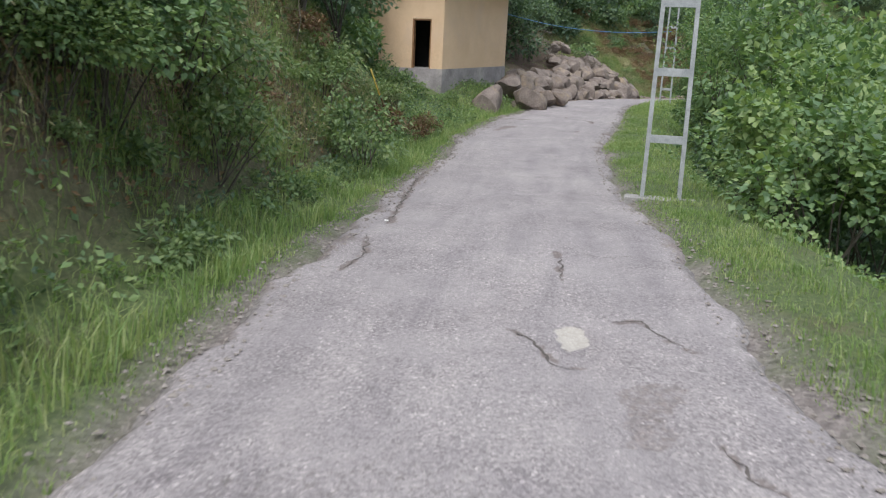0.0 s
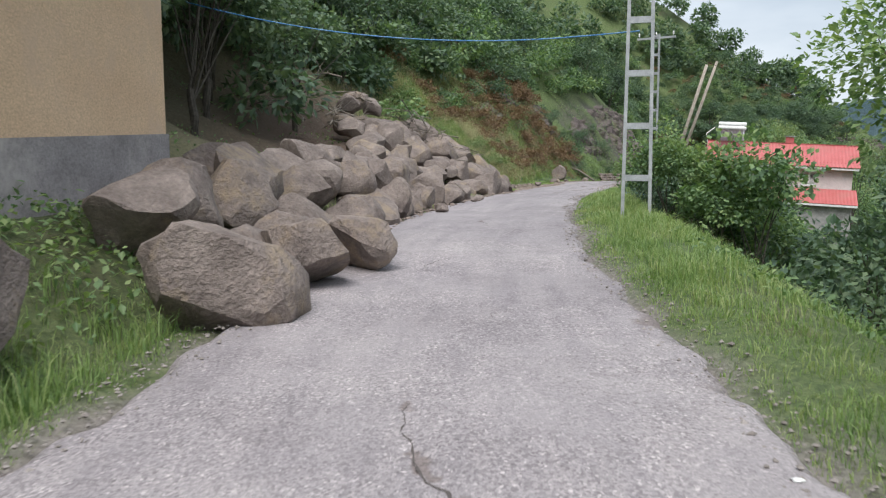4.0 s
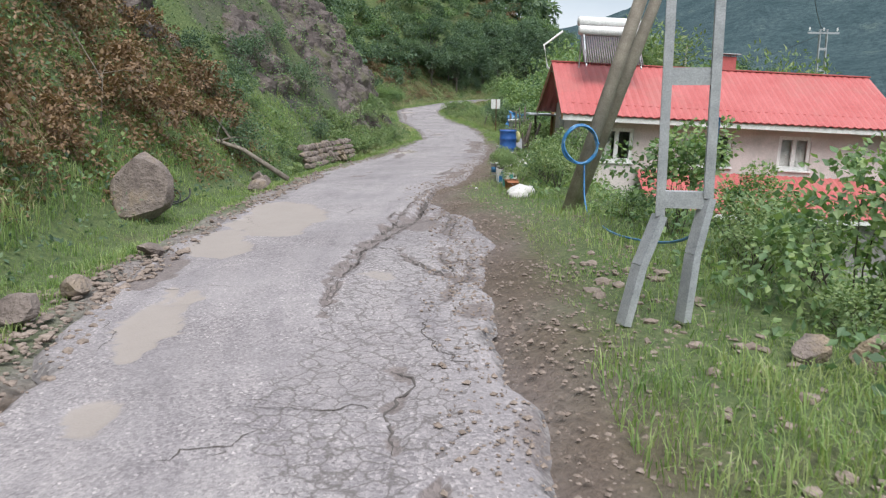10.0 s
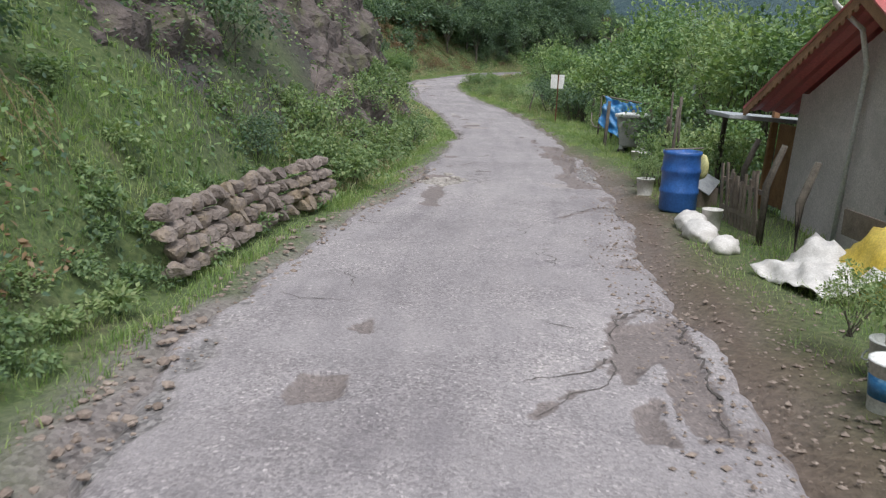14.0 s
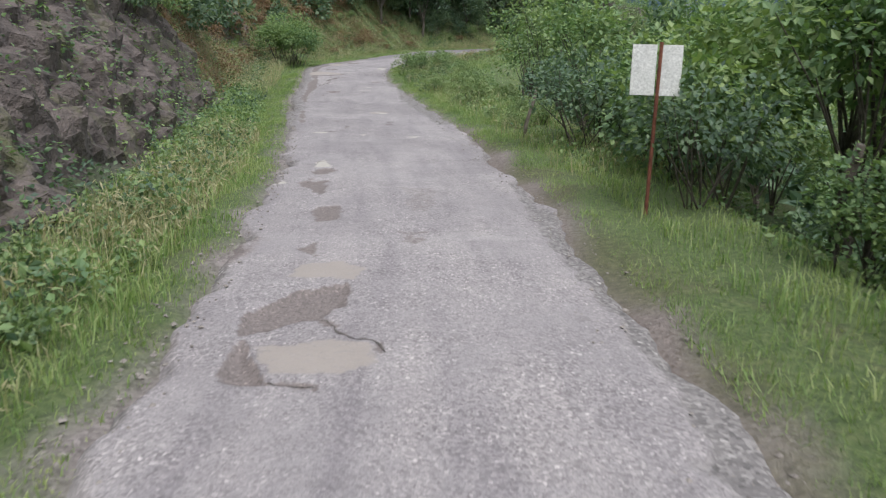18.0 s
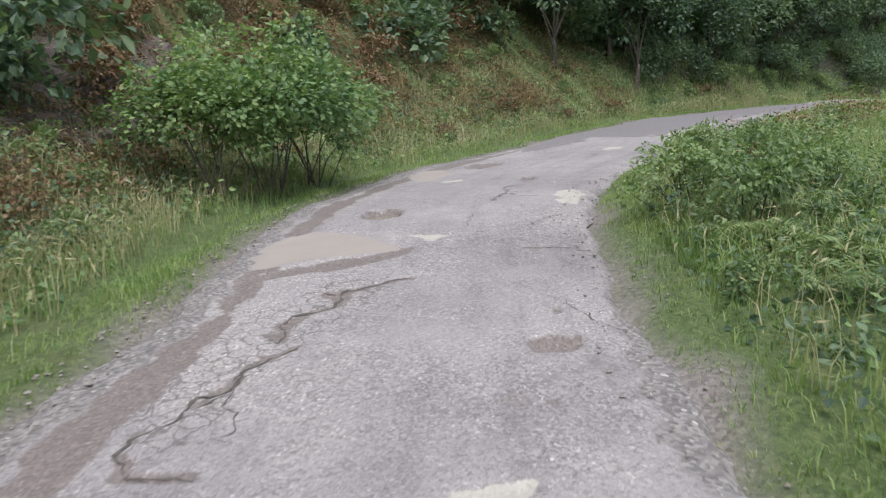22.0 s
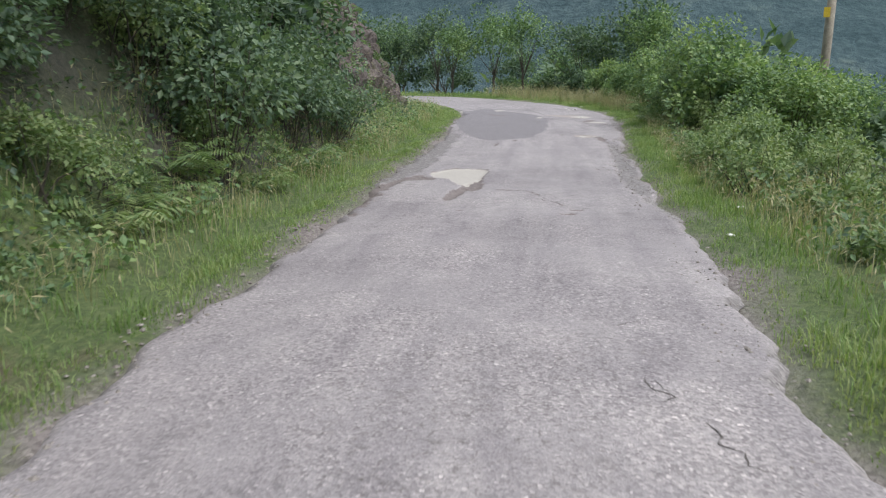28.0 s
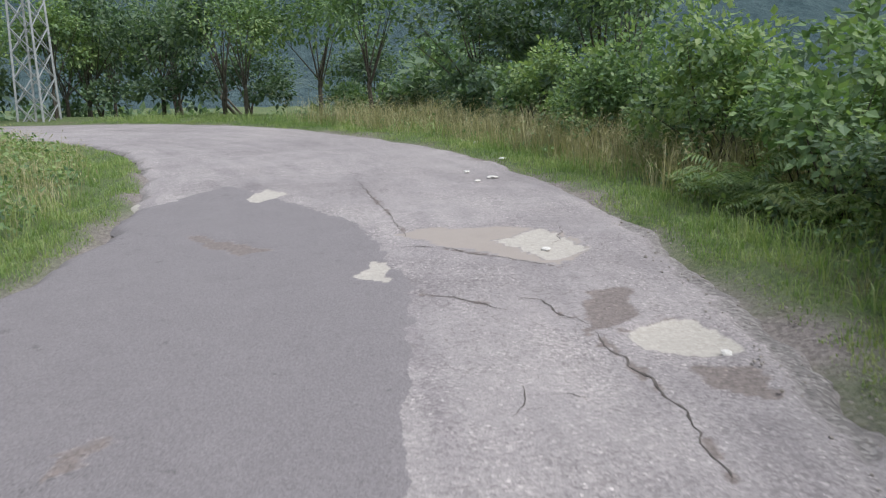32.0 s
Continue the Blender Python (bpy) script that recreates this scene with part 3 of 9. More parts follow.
def cover_of(px, py):
    """Gravel by the road, bare rock and bare soil, as three shares a point."""
    i, d = along(px, py)
    t = WAY[i, 3]
    edge = np.maximum(d - EDGE_L[i], EDGE_R[i] - d)
    n = wobble(px, py, 1.1, 7) * 0.25
    gravel = np.clip(1.25 - (edge + n * 0.8) / np.where((t > 9) & (t < 17), 0.36, 0.14), 0, 1)
    up = d > 0
    slide = np.exp(-((t - 7.4) / 1.7) ** 2) * up * np.clip(1.5 - (edge - 1) / 9, 0, 1)
    el = np.clip(edge, 0, None)
    faces = ((np.abs(t - 17.0) < 1.2) | (np.abs(t - 19.0) < 1.0) | (np.abs(t - 30.2) < 1.0) | (np.abs(t - 11.8) < 0.7) & (el > 5))
    rock = np.clip((el - 1.6) * 2, 0, 1) * np.clip((7 - el) / 2, 0, 1) * up * faces * np.clip(0.6 + n * 2, 0, 1)
    yard = (~up) * np.clip(1.1 - np.abs(edge - 0.2) / np.where(t < 10.8, 0.38, 0.75) + n, 0, 1) * ((t > 9.4) & (t < 16.5))
    washed = up * np.clip(1.6 - edge / 1.3 + n * 2, 0, 1) * ((t > 8.4) & (t < 11.6))
    cut = up * np.clip((el - 1.5) * 3, 0, 1) * np.clip((3.6 - el) * 2, 0, 1) * ((t > 0.3) & (t < 2.9)) * 0.9
    verge = (~up) * np.clip(1.2 - edge / 0.5 + n * 1.5, 0, 1) * ((t > 16.3) & (t < 20.4))
    soil = np.clip(np.maximum(np.maximum(slide, np.maximum(washed, cut)), np.maximum(yard * 0.9, verge * 0.45)), 0, 1)
    return np.stack([gravel, rock, soil, np.ones_like(soil)], 1)


def near_strip(i, d):
    t = WAY[i, 3]
    return (d < 15) & (d > -11) & (t > -6) & (t < 40.5)


v1, f1 = grid_sheet(-30, 165, -45, 205, 0.5, near_strip)
v2, f2 = grid_sheet(-300, 460, -300, 480, 5.0, lambda i, d: ~((d < 7.5) & (d > -4) & (WAY[i, 3] > -1.5) & (WAY[i, 3] < 38)), 1.0)
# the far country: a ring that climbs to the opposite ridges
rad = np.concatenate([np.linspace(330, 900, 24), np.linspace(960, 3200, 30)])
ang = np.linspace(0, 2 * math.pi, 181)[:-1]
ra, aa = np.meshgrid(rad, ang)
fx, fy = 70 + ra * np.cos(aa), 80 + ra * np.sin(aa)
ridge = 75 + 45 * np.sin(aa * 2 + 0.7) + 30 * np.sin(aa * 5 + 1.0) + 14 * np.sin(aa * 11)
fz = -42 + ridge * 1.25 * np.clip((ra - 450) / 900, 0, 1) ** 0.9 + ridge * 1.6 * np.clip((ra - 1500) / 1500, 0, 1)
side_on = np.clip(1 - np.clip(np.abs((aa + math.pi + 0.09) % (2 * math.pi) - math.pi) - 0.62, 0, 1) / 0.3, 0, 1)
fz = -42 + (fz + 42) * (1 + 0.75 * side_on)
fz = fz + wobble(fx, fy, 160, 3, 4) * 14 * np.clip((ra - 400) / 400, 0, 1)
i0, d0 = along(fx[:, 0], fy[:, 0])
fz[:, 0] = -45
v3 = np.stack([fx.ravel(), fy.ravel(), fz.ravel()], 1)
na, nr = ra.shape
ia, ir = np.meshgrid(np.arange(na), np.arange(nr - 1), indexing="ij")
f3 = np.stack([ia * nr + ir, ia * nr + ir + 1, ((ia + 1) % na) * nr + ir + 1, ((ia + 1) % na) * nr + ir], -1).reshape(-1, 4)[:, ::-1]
gv = np.vstack([v1, v2])
gf = np.vstack([f1, f2 + len(v1)])
me = mesh_np("ground", gv, gf, M_GROUND, True)
col = me.color_attributes.new("cover", "FLOAT_COLOR", "POINT")
cov = cover_of(gv[:, 0], gv[:, 1])
cov[len(v1):, 0] = 0
col.data.foreach_set("color", cov.astype(np.float32).ravel())
ground = tagged(new("ground", me), "hillside ground of turf, bare soil and rock", "ground", kind="structure")


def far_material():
    m, n, l, b = nodes_of("hazed_far_woods")
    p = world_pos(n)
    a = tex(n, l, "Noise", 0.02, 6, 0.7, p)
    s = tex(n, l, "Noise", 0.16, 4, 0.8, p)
    # distance haze is mixed into these tones: woods painted bluer and paler
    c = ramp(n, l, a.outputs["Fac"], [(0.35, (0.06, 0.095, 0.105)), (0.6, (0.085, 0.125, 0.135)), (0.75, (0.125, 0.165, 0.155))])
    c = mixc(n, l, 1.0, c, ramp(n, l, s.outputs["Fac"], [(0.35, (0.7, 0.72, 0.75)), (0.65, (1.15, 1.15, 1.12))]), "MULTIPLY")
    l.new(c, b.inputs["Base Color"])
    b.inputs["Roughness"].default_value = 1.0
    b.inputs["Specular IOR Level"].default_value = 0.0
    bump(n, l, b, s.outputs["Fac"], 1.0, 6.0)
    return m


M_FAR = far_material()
tagged(new("backdrop", mesh_np("backdrop", v3, f3, M_FAR, True)), "wooded mountains across the valley, blue-green haze painted into their colour", "mountains", kind="structure")

# ---------------------------------------------------------------- the road
# kind, depth, raggedness, share, outline on the plan
MARKS = []
MARKS += [
    ("fresh", -0.01, 0.04, 1, [(111.54, 153.65), (112.29, 154.29), (113.98, 155.11), (119.41, 157.06), (124.02, 158.05), (126.21, 157.66), (123.69, 154.93), (120.78, 153.58), (116.43, 152.73), (114.17, 152.46), (113.65, 152.54), (113.24, 152.46), (112.46, 152.5), (112.14, 152.69), (111.8, 153.01), (111.52, 153.27), (111.48, 153.49)]),
    ("fresh", -0.01, 0.04, 1, [(80.86, 143.6), (81.69, 144.07), (81.96, 144.3), (82.88, 144.71), (83.63, 144.9), (84.03, 145.36), (84.8, 145.83), (85.96, 146.07), (86.79, 146.43), (87.07, 146.87), (87.96, 147.14), (87.22, 148.88), (83.91, 148.31), (80.56, 147.02), (79.26, 146.64)])]
MARKS += [
    ("fresh", -0.006, 0.05, 1, [(85.9, 146.31), (82.55, 144.58), (78.67, 142.94), (76.83, 142.28), (76.01, 141.86), (75.37, 141.79), (75.05, 141.78), (74.52, 141.48), (74.29, 141.59), (73.95, 141.23), (72.17, 143.24), (73.88, 144.41), (75.74, 145.42), (78.56, 146.5), (83.54, 148.6), (89.1, 149.3)]),
    ("fresh", -0.004, 0.05, 0.9, [(69.8, 140.72), (70.85, 142.09), (72.28, 143.51), (74.25, 144.79), (73.4, 143.09), (72.2, 141.68), (71.33, 141.29), (70.53, 140.87)]),
    ("fresh", 0.01, 0.03, 0.9, [(70.87, 138.01), (71.17, 138.14), (71.4, 137.98), (71.6, 137.74), (71.01, 137.38), (70.63, 137.49), (70.57, 137.69)]),
    ("crazed", 0.012, 0.08, 0.8, [(1.43, 29.94), (2.93, 32.2), (3.16, 31.26), (2.71, 30.01), (1.85, 28.31), (1.38, 28.42)])]
MARKS += [
    ("crazed", 0.03, 0.06, 1, [(20.88, 67.9), (21.47, 68.83), (22.38, 69.98), (24.28, 72.69), (28.51, 77.48), (29.25, 76.97), (24.7, 70.76), (23.79, 69.92), (22.6, 69.09), (22.09, 68.16), (21.51, 67.46), (21.11, 67.34), (20.9, 67.52)]),
    ("crazed", 0.02, 0.06, 0.9, [(21.08, 68.49), (22.47, 69.92), (26.14, 73.5), (24.12, 70.08), (21.56, 67.09), (20.72, 67.01)]),
    ("crazed", 0.04, 0.06, 1, [(22.61, 70.38), (23.06, 71.1), (24.04, 72.39), (25.3, 73.96), (26.85, 75.35), (29.23, 78.17), (28.85, 76.69), (26.2, 72.83), (24.57, 70.7), (23.65, 69.75)]),
    ("crazed", 0.04, 0.08, 1, [(29.15, 77.99), (26.87, 74.86), (25.98, 73.58), (25.48, 72.9), (24.85, 73.21), (25.71, 74.17), (26.24, 74.65), (27.23, 75.79)])]
MARKS += [
    ("crazed", 0.02, 0.05, 1, [(78.2, 141.98), (78.56, 141.37), (75.5, 140.39), (75.15, 140.56), (76.23, 141.13)]),
    ("crazed", 0.02, 0.06, 0.9, [(60.28, 129.67), (61.35, 130.87), (62.26, 131.43), (62.83, 131.45), (62.19, 130.63), (61.22, 129.8), (60.5, 128.79), (60.16, 128.62)]),
    ("crazed", 0.01, 0.08, 0.7, [(36.43, 90.77), (37.61, 91.25), (36.39, 89.67), (36, 89.95)]),
    ("grit", 0.02, 0.08, 1, [(7.08, 32.69), (6.81, 30.2), (6.67, 27.75), (5.84, 26.6), (5.65, 27.34), (6.04, 29.3), (6.44, 30.85)]),
    ("grit", 0.03, 0.06, 1, [(35.07, 90.99), (35.7, 91.47), (36.76, 92.41), (37.01, 92.57), (35.98, 91.37), (35.2, 90.53), (35.01, 90.66)]),
    ("grit", 0.03, 0.06, 1, [(40.95, 91.97), (39.67, 90.45), (39.31, 89.57), (38.54, 88.64), (38.47, 89.33), (39.2, 90.45)])]
MARKS += [
    ("grit", 0.03, 0.06, 1, [(52.12, 108.01), (49.75, 104.25), (48.64, 101.87), (46.81, 99.35), (46.23, 99.75), (46.99, 100.57), (48.06, 102.26), (49.14, 103.97)]),
    ("grit", 0.02, 0.08, 1, [(63.48, 128.05), (59.34, 120.13), (56.67, 115.42), (56.16, 114.53), (55.78, 114.69), (56.53, 116.01), (58.08, 119.01), (60.22, 123.05)]),
    ("grit", 0.03, 0.06, 1, [(64.51, 130.36), (64.74, 129.79), (63.84, 128.37), (63.46, 127.38), (63.14, 126.58), (62.47, 126.97), (63.11, 128.17), (63.6, 129.09)]),
    ("grit", 0.03, 0.06, 1, [(92.28, 146.63), (88.51, 145.27), (85.78, 144.39), (82.49, 143.08), (82.49, 143.27), (84.32, 143.88), (86.48, 144.98)]),
    ("grit", 0.03, 0.06, 1, [(98.84, 152.32), (101.78, 152.99), (105.79, 153.88), (113.92, 155.75), (112.54, 154.7), (104.68, 152.97), (102.48, 152.77), (100.98, 152.77), (99.43, 152.39)])]
MARKS += [
    ("grit", 0.03, 0.06, 1, [(112.83, 150.07), (106.59, 148.87), (102.6, 148.29), (100.55, 147.84), (99.28, 147.42), (99.49, 147.73), (100.94, 148.17), (103.14, 148.76), (107.39, 149.47)]),
    ("grit", 0.03, 0.06, 1, [(113.19, 150.45), (110.96, 149.73), (108.85, 149.35), (106.71, 149.03), (105.55, 148.87), (105.5, 149.12), (106.19, 149.3), (107.4, 149.46), (110.16, 149.86)]),
    ("grit", 0.03, 0.06, 1, [(126.63, 152.32), (123.64, 151.05), (119.81, 150.71), (118.44, 150.56), (117.58, 150.84), (118.54, 150.86), (120.17, 151.02), (122.69, 151.44)]),
    ("grit", 0.02, 0.06, 1, [(25.08, 78.15), (25.98, 79.66), (27.12, 81.25), (28.43, 82.73), (30.06, 84.84), (28.3, 82.12), (27.01, 80.65), (26.01, 79.05), (25.42, 77.84)])]
MARKS += [
    ("mud", 0.025, 0.05, 1, [(18.18, 66.4), (18.84, 67.91), (19.48, 68.41), (19.37, 67.06), (19.04, 66.4), (18.57, 65.99), (18.21, 65.99)]),
    ("mud", 0.02, 0.05, 0.9, [(20.7, 70.23), (21.03, 70.92), (21.62, 71.66), (21.56, 70.97), (21.23, 70.21), (20.7, 69.77)]),
    ("mud", 0.02, 0.04, 0.9, [(20.13, 68.96), (20.4, 69.21), (20.52, 69.07), (20.4, 68.78), (20.24, 68.56), (20.12, 68.69)]),
    ("mud", 0.03, 0.05, 1, [(23.37, 75.31), (24.12, 76.23), (24.63, 77.22), (25.3, 77.54), (25.43, 76.62), (25.27, 75.66), (24.88, 75.05), (24.31, 74.48), (23.84, 73.71), (23.25, 73.99), (23.41, 74.59), (23.34, 75.03)]),
    ("mud", 0.02, 0.05, 0.8, [(22.31, 73.63), (23.07, 74.74), (23.61, 75.01), (22.94, 73.07), (22.49, 72.72), (22.21, 73.03)])]
MARKS += [
    ("mud", 0.02, 0.05, 0.8, [(21.61, 71.39), (21.78, 71.53), (21.72, 71.12), (21.43, 71.08), (21.25, 71.19)]),
    ("mud", 0.01, 0.05, 0.7, [(23.39, 71.29), (23.64, 71.37), (23.8, 71.16), (23.59, 70.92), (23.4, 70.94)]),
    ("mud", 0.02, 0.08, 0.5, [(37.59, 89.47), (37.85, 89.36), (37.98, 89.12), (37.62, 88.78), (37.2, 89.08)]),
    ("mud", 0.0, 0.03, 0.75, [(45.31, 102.73), (45.84, 102.51), (45.98, 102.27), (45.81, 102.03), (45.54, 101.98), (45.16, 102.2)]),
    ("mud", 0.0, 0.03, 0.75, [(46.2, 104.08), (46.54, 104.42), (46.9, 104.34), (46.95, 103.92), (46.68, 103.67)]),
    ("mud", 0.0, 0.04, 0.7, [(56.1, 118.53), (56.5, 118.79), (56.65, 118.46), (56.56, 118.1), (56.19, 117.88), (55.95, 118.09)])]
MARKS += [
    ("mud", 0.015, 0.03, 0.9, [(61.35, 132.86), (61.78, 133.24), (62.74, 133.66), (63.1, 133.1), (63.27, 132.19), (62.56, 132.32), (61.68, 132.29), (61.37, 132.4)]),
    ("mud", 0.01, 0.03, 0.9, [(65.91, 138.23), (66.51, 139.1), (66.98, 138.97), (66.78, 138.15), (65.92, 137.27), (65.65, 137.32)]),
    ("mud", 0.02, 0.04, 1, [(113.49, 151.36), (113.76, 151.28), (113.87, 151.02), (113.69, 150.67), (113.33, 150.64), (112.97, 150.84), (113.07, 151.06), (113.29, 151.3)]),
    ("mud", 0.01, 0.05, 0.8, [(122.88, 154.2), (123.22, 154.01), (123.48, 152.99), (123.2, 152.33), (122.36, 152.02), (121.62, 152.29), (121.91, 152.85), (122.35, 153.6)]),
    ("damp", 0.01, 0.08, 0.55, [(1.21, 4.81), (1.58, 4.86), (1.34, 3.95), (1.05, 3.92)])]
MARKS += [
    ("damp", 0.02, 0.06, 0.9, [(2.05, 28.27), (2.05, 28.83), (2.27, 29.23), (2.65, 29.22), (2.64, 28.86), (2.41, 28.53), (2.13, 28.25), (1.96, 27.69), (1.71, 27.47), (1.91, 28)]),
    ("damp", 0.02, 0.04, 0.9, [(2.3, 31.76), (2.86, 32.52), (2.86, 32.14), (2.37, 31.57)]),
    ("damp", 0.02, 0.04, 0.9, [(2.99, 31.99), (3.53, 32.31), (3.51, 32.02), (3.05, 31.6)]),
    ("damp", 0.06, 0.02, 1, [(4.63, 28.27), (4.75, 28.33), (4.8, 28.2), (4.73, 28.12), (4.62, 27.99), (4.61, 28.15)]),
    ("damp", 0.04, 0.02, 1, [(4.75, 28.61), (4.85, 28.66), (4.81, 28.54)]),
    ("damp", 0.03, 0.04, 0.8, [(5.71, 32.14), (6.03, 32.03), (5.73, 31.14), (5.67, 31.35)]),
    ("damp", 0.01, 0.06, 0.6, [(3.54, 28.72), (3.68, 28.77), (3.59, 28.46)])]
MARKS += [
    ("damp", 0.03, 0.05, 0.8, [(12.25, 49.48), (12.39, 49.54), (12.08, 48.9), (11.95, 48.84)]),
    ("damp", 0.07, 0.03, 1, [(13.29, 57.17), (13.36, 57.36), (13.55, 57.32), (13.52, 57.18), (13.38, 57.09)]),
    ("damp", 0.01, 0.06, 0.55, [(16.1, 60.31), (16.47, 60.11), (15.5, 58.21), (15.14, 57.88), (15.15, 58.21), (15.64, 59.2)]),
    ("damp", 0.01, 0.06, 0.5, [(18.87, 65.22), (19.11, 65.09), (16.5, 60.1), (16.28, 60.21), (17.4, 62.4)]),
    ("damp", 0.02, 0.05, 0.75, [(14.29, 56.62), (14.47, 56.74), (14.51, 56.46), (14.39, 56.39), (14.28, 56.47)]),
    ("damp", 0.06, 0.02, 1, [(17.25, 61), (17.59, 60.89), (17.66, 60.69), (17.3, 60.4), (17.08, 60.6)]),
    ("damp", 0.06, 0.02, 1, [(17.97, 61.88), (18.37, 61.76), (18.21, 61.5), (17.92, 61.62)])]
MARKS += [
    ("damp", 0.05, 0.02, 1, [(19.47, 65.78), (19.79, 65.4), (19.4, 65)]),
    ("damp", 0.05, 0.02, 1, [(14.41, 59.59), (14.66, 59.62), (14.46, 59.39)]),
    ("damp", 0.03, 0.03, 0.9, [(15.77, 56.65), (15.98, 56.64), (15.81, 56.49)]),
    ("damp", 0.09, 0.03, 1, [(19.2, 64.94), (19.37, 65.18), (19.49, 64.99), (19.4, 64.75), (19.22, 64.69)]),
    ("damp", 0.05, 0.03, 1, [(21.26, 66.89), (21.59, 67.14), (21.15, 66.32), (20.87, 66.08)]),
    ("damp", 0.03, 0.03, 0.9, [(18.81, 64.48), (18.98, 64.46), (18.95, 64.34), (18.83, 64.35)]),
    ("damp", 0.02, 0.06, 0.9, [(21.22, 72.03), (21.82, 72.99), (22.2, 73.53), (22.15, 72.92), (21.69, 72.02), (21.34, 71.79)]),
    ("damp", 0.06, 0.03, 1, [(25.26, 74), (25.37, 73.84), (25.23, 73.66), (25.07, 73.63), (25.03, 73.71)])]
MARKS += [
    ("damp", 0.03, 0.05, 0.7, [(26.22, 74.66), (26.51, 74.51), (25.98, 73.66), (25.41, 73.32), (25.45, 73.76)]),
    ("damp", 0.05, 0.02, 1, [(29.23, 82.37), (29.5, 82.65), (29.72, 82.49), (29.5, 82.18), (29.19, 82.23)]),
    ("damp", 0.04, 0.02, 1, [(30.21, 83.39), (30.48, 83.56), (30.31, 83.27)]),
    ("damp", 0.05, 0.04, 1, [(32.11, 82.47), (32.88, 82.41), (31.1, 80.54), (30.95, 80.61), (31.8, 81.7), (31.31, 81.5)]),
    ("damp", 0.05, 0.03, 1, [(30.92, 81.13), (31.23, 81.22), (30.78, 80.69), (30.68, 80.79)]),
    ("damp", 0.03, 0.05, 0.9, [(34.17, 88.57), (35.26, 89.96), (35.78, 90.11), (34.33, 88.33)]),
    ("damp", 0.06, 0.05, 1, [(42.29, 95.02), (43.11, 94.65), (39.32, 90.51), (39.98, 91.85)]),
    ("damp", 0.03, 0.04, 0.9, [(38.03, 93.53), (38.29, 93.83), (38.58, 93.84), (38.47, 93.59), (38.23, 93.4)])]
MARKS += [
    ("damp", 0.06, 0.05, 1, [(41.32, 94), (41.66, 93.79), (41.34, 92.97), (40.94, 92.3), (40.79, 92.34), (40.51, 93.01)]),
    ("damp", 0.05, 0.03, 1, [(42.49, 95.17), (42.9, 95.09), (42.63, 94.7), (42.25, 94.83)]),
    ("damp", 0.07, 0.03, 1, [(40.6, 92.07), (39.97, 91.37), (39.47, 90.74), (39.04, 90.39), (39.21, 90.71), (39.51, 91.08)]),
    ("damp", 0.05, 0.10, 0.9, [(38.74, 90.47), (38.88, 90.12), (38.47, 89.33), (38.17, 88.76), (38.08, 88.44), (37.78, 88.66), (38.08, 89.53), (38.15, 89.94)]),
    ("damp", 0.05, 0.05, 1, [(42.61, 95.33), (42.88, 95.19), (42.75, 94.89), (42.45, 94.75), (42.24, 94.71), (42.17, 94.88), (42.35, 95.09)]),
    ("damp", 0.04, 0.03, 1, [(42.48, 95.56), (42.53, 95.48), (42.29, 95.26), (42.3, 95.34)])]
MARKS += [
    ("damp", 0.05, 0.03, 1, [(43.83, 97.23), (43.83, 97.09), (43.16, 96.37), (43.17, 96.16), (42.94, 96.01), (42.99, 96.22), (43.48, 96.8)]),
    ("damp", 0.04, 0.03, 0.9, [(44.17, 98.29), (44.19, 97.92), (43.74, 97.64)]),
    ("damp", 0.05, 0.03, 0.95, [(45.5, 103.3), (46.09, 103.66), (46.56, 103.65), (46.25, 103.11), (45.94, 103.01), (45.59, 103.01), (45.36, 102.97)]),
    ("damp", 0.06, 0.02, 1, [(45.31, 102.85), (45.07, 102.56), (44.95, 102.27), (45.09, 102.12), (45.17, 102.32), (45.16, 102.44)]),
    ("damp", 0.02, 0.04, 0.8, [(48.62, 108.61), (49.15, 108.56), (48.5, 107.56)]),
    ("damp", 0.02, 0.04, 0.8, [(47.83, 106.62), (48.32, 106.77), (47.87, 105.99), (47.53, 105.93)]),
    ("damp", 0.01, 0.06, 0.6, [(48.06, 105.13), (48.32, 104.86), (47.89, 104.46), (47.76, 104.63)])]
MARKS += [
    ("damp", 0.01, 0.06, 0.5, [(49.72, 107.46), (50.14, 107.21), (49.11, 105.82), (48.78, 105.95)]),
    ("damp", 0.02, 0.03, 0.8, [(46.78, 104.89), (47.06, 105.06), (46.76, 104.48)]),
    ("damp", 0.03, 0.05, 0.9, [(49.31, 109.28), (49.51, 109.6), (49.84, 109.66), (49.82, 109.35), (49.37, 109.08)]),
    ("damp", 0.03, 0.05, 0.9, [(48.66, 108.62), (49.05, 108.85), (48.99, 108.71), (48.78, 108.34), (48.63, 108.41)]),
    ("damp", 0.03, 0.04, 0.9, [(54.46, 115.17), (54.63, 115.27), (54.67, 115.03), (54.65, 114.9), (54.54, 114.98)]),
    ("damp", 0.02, 0.04, 0.8, [(54.91, 115.73), (55.02, 115.63), (54.93, 115.44), (54.84, 115.52)]),
    ("damp", 0.06, 0.03, 1, [(59.16, 126.47), (59.61, 126.32), (59.35, 125.79), (59, 125.8)]),
    ("damp", 0.05, 0.02, 1, [(60.14, 125.66), (60.37, 125.64), (60.21, 125.44)])]
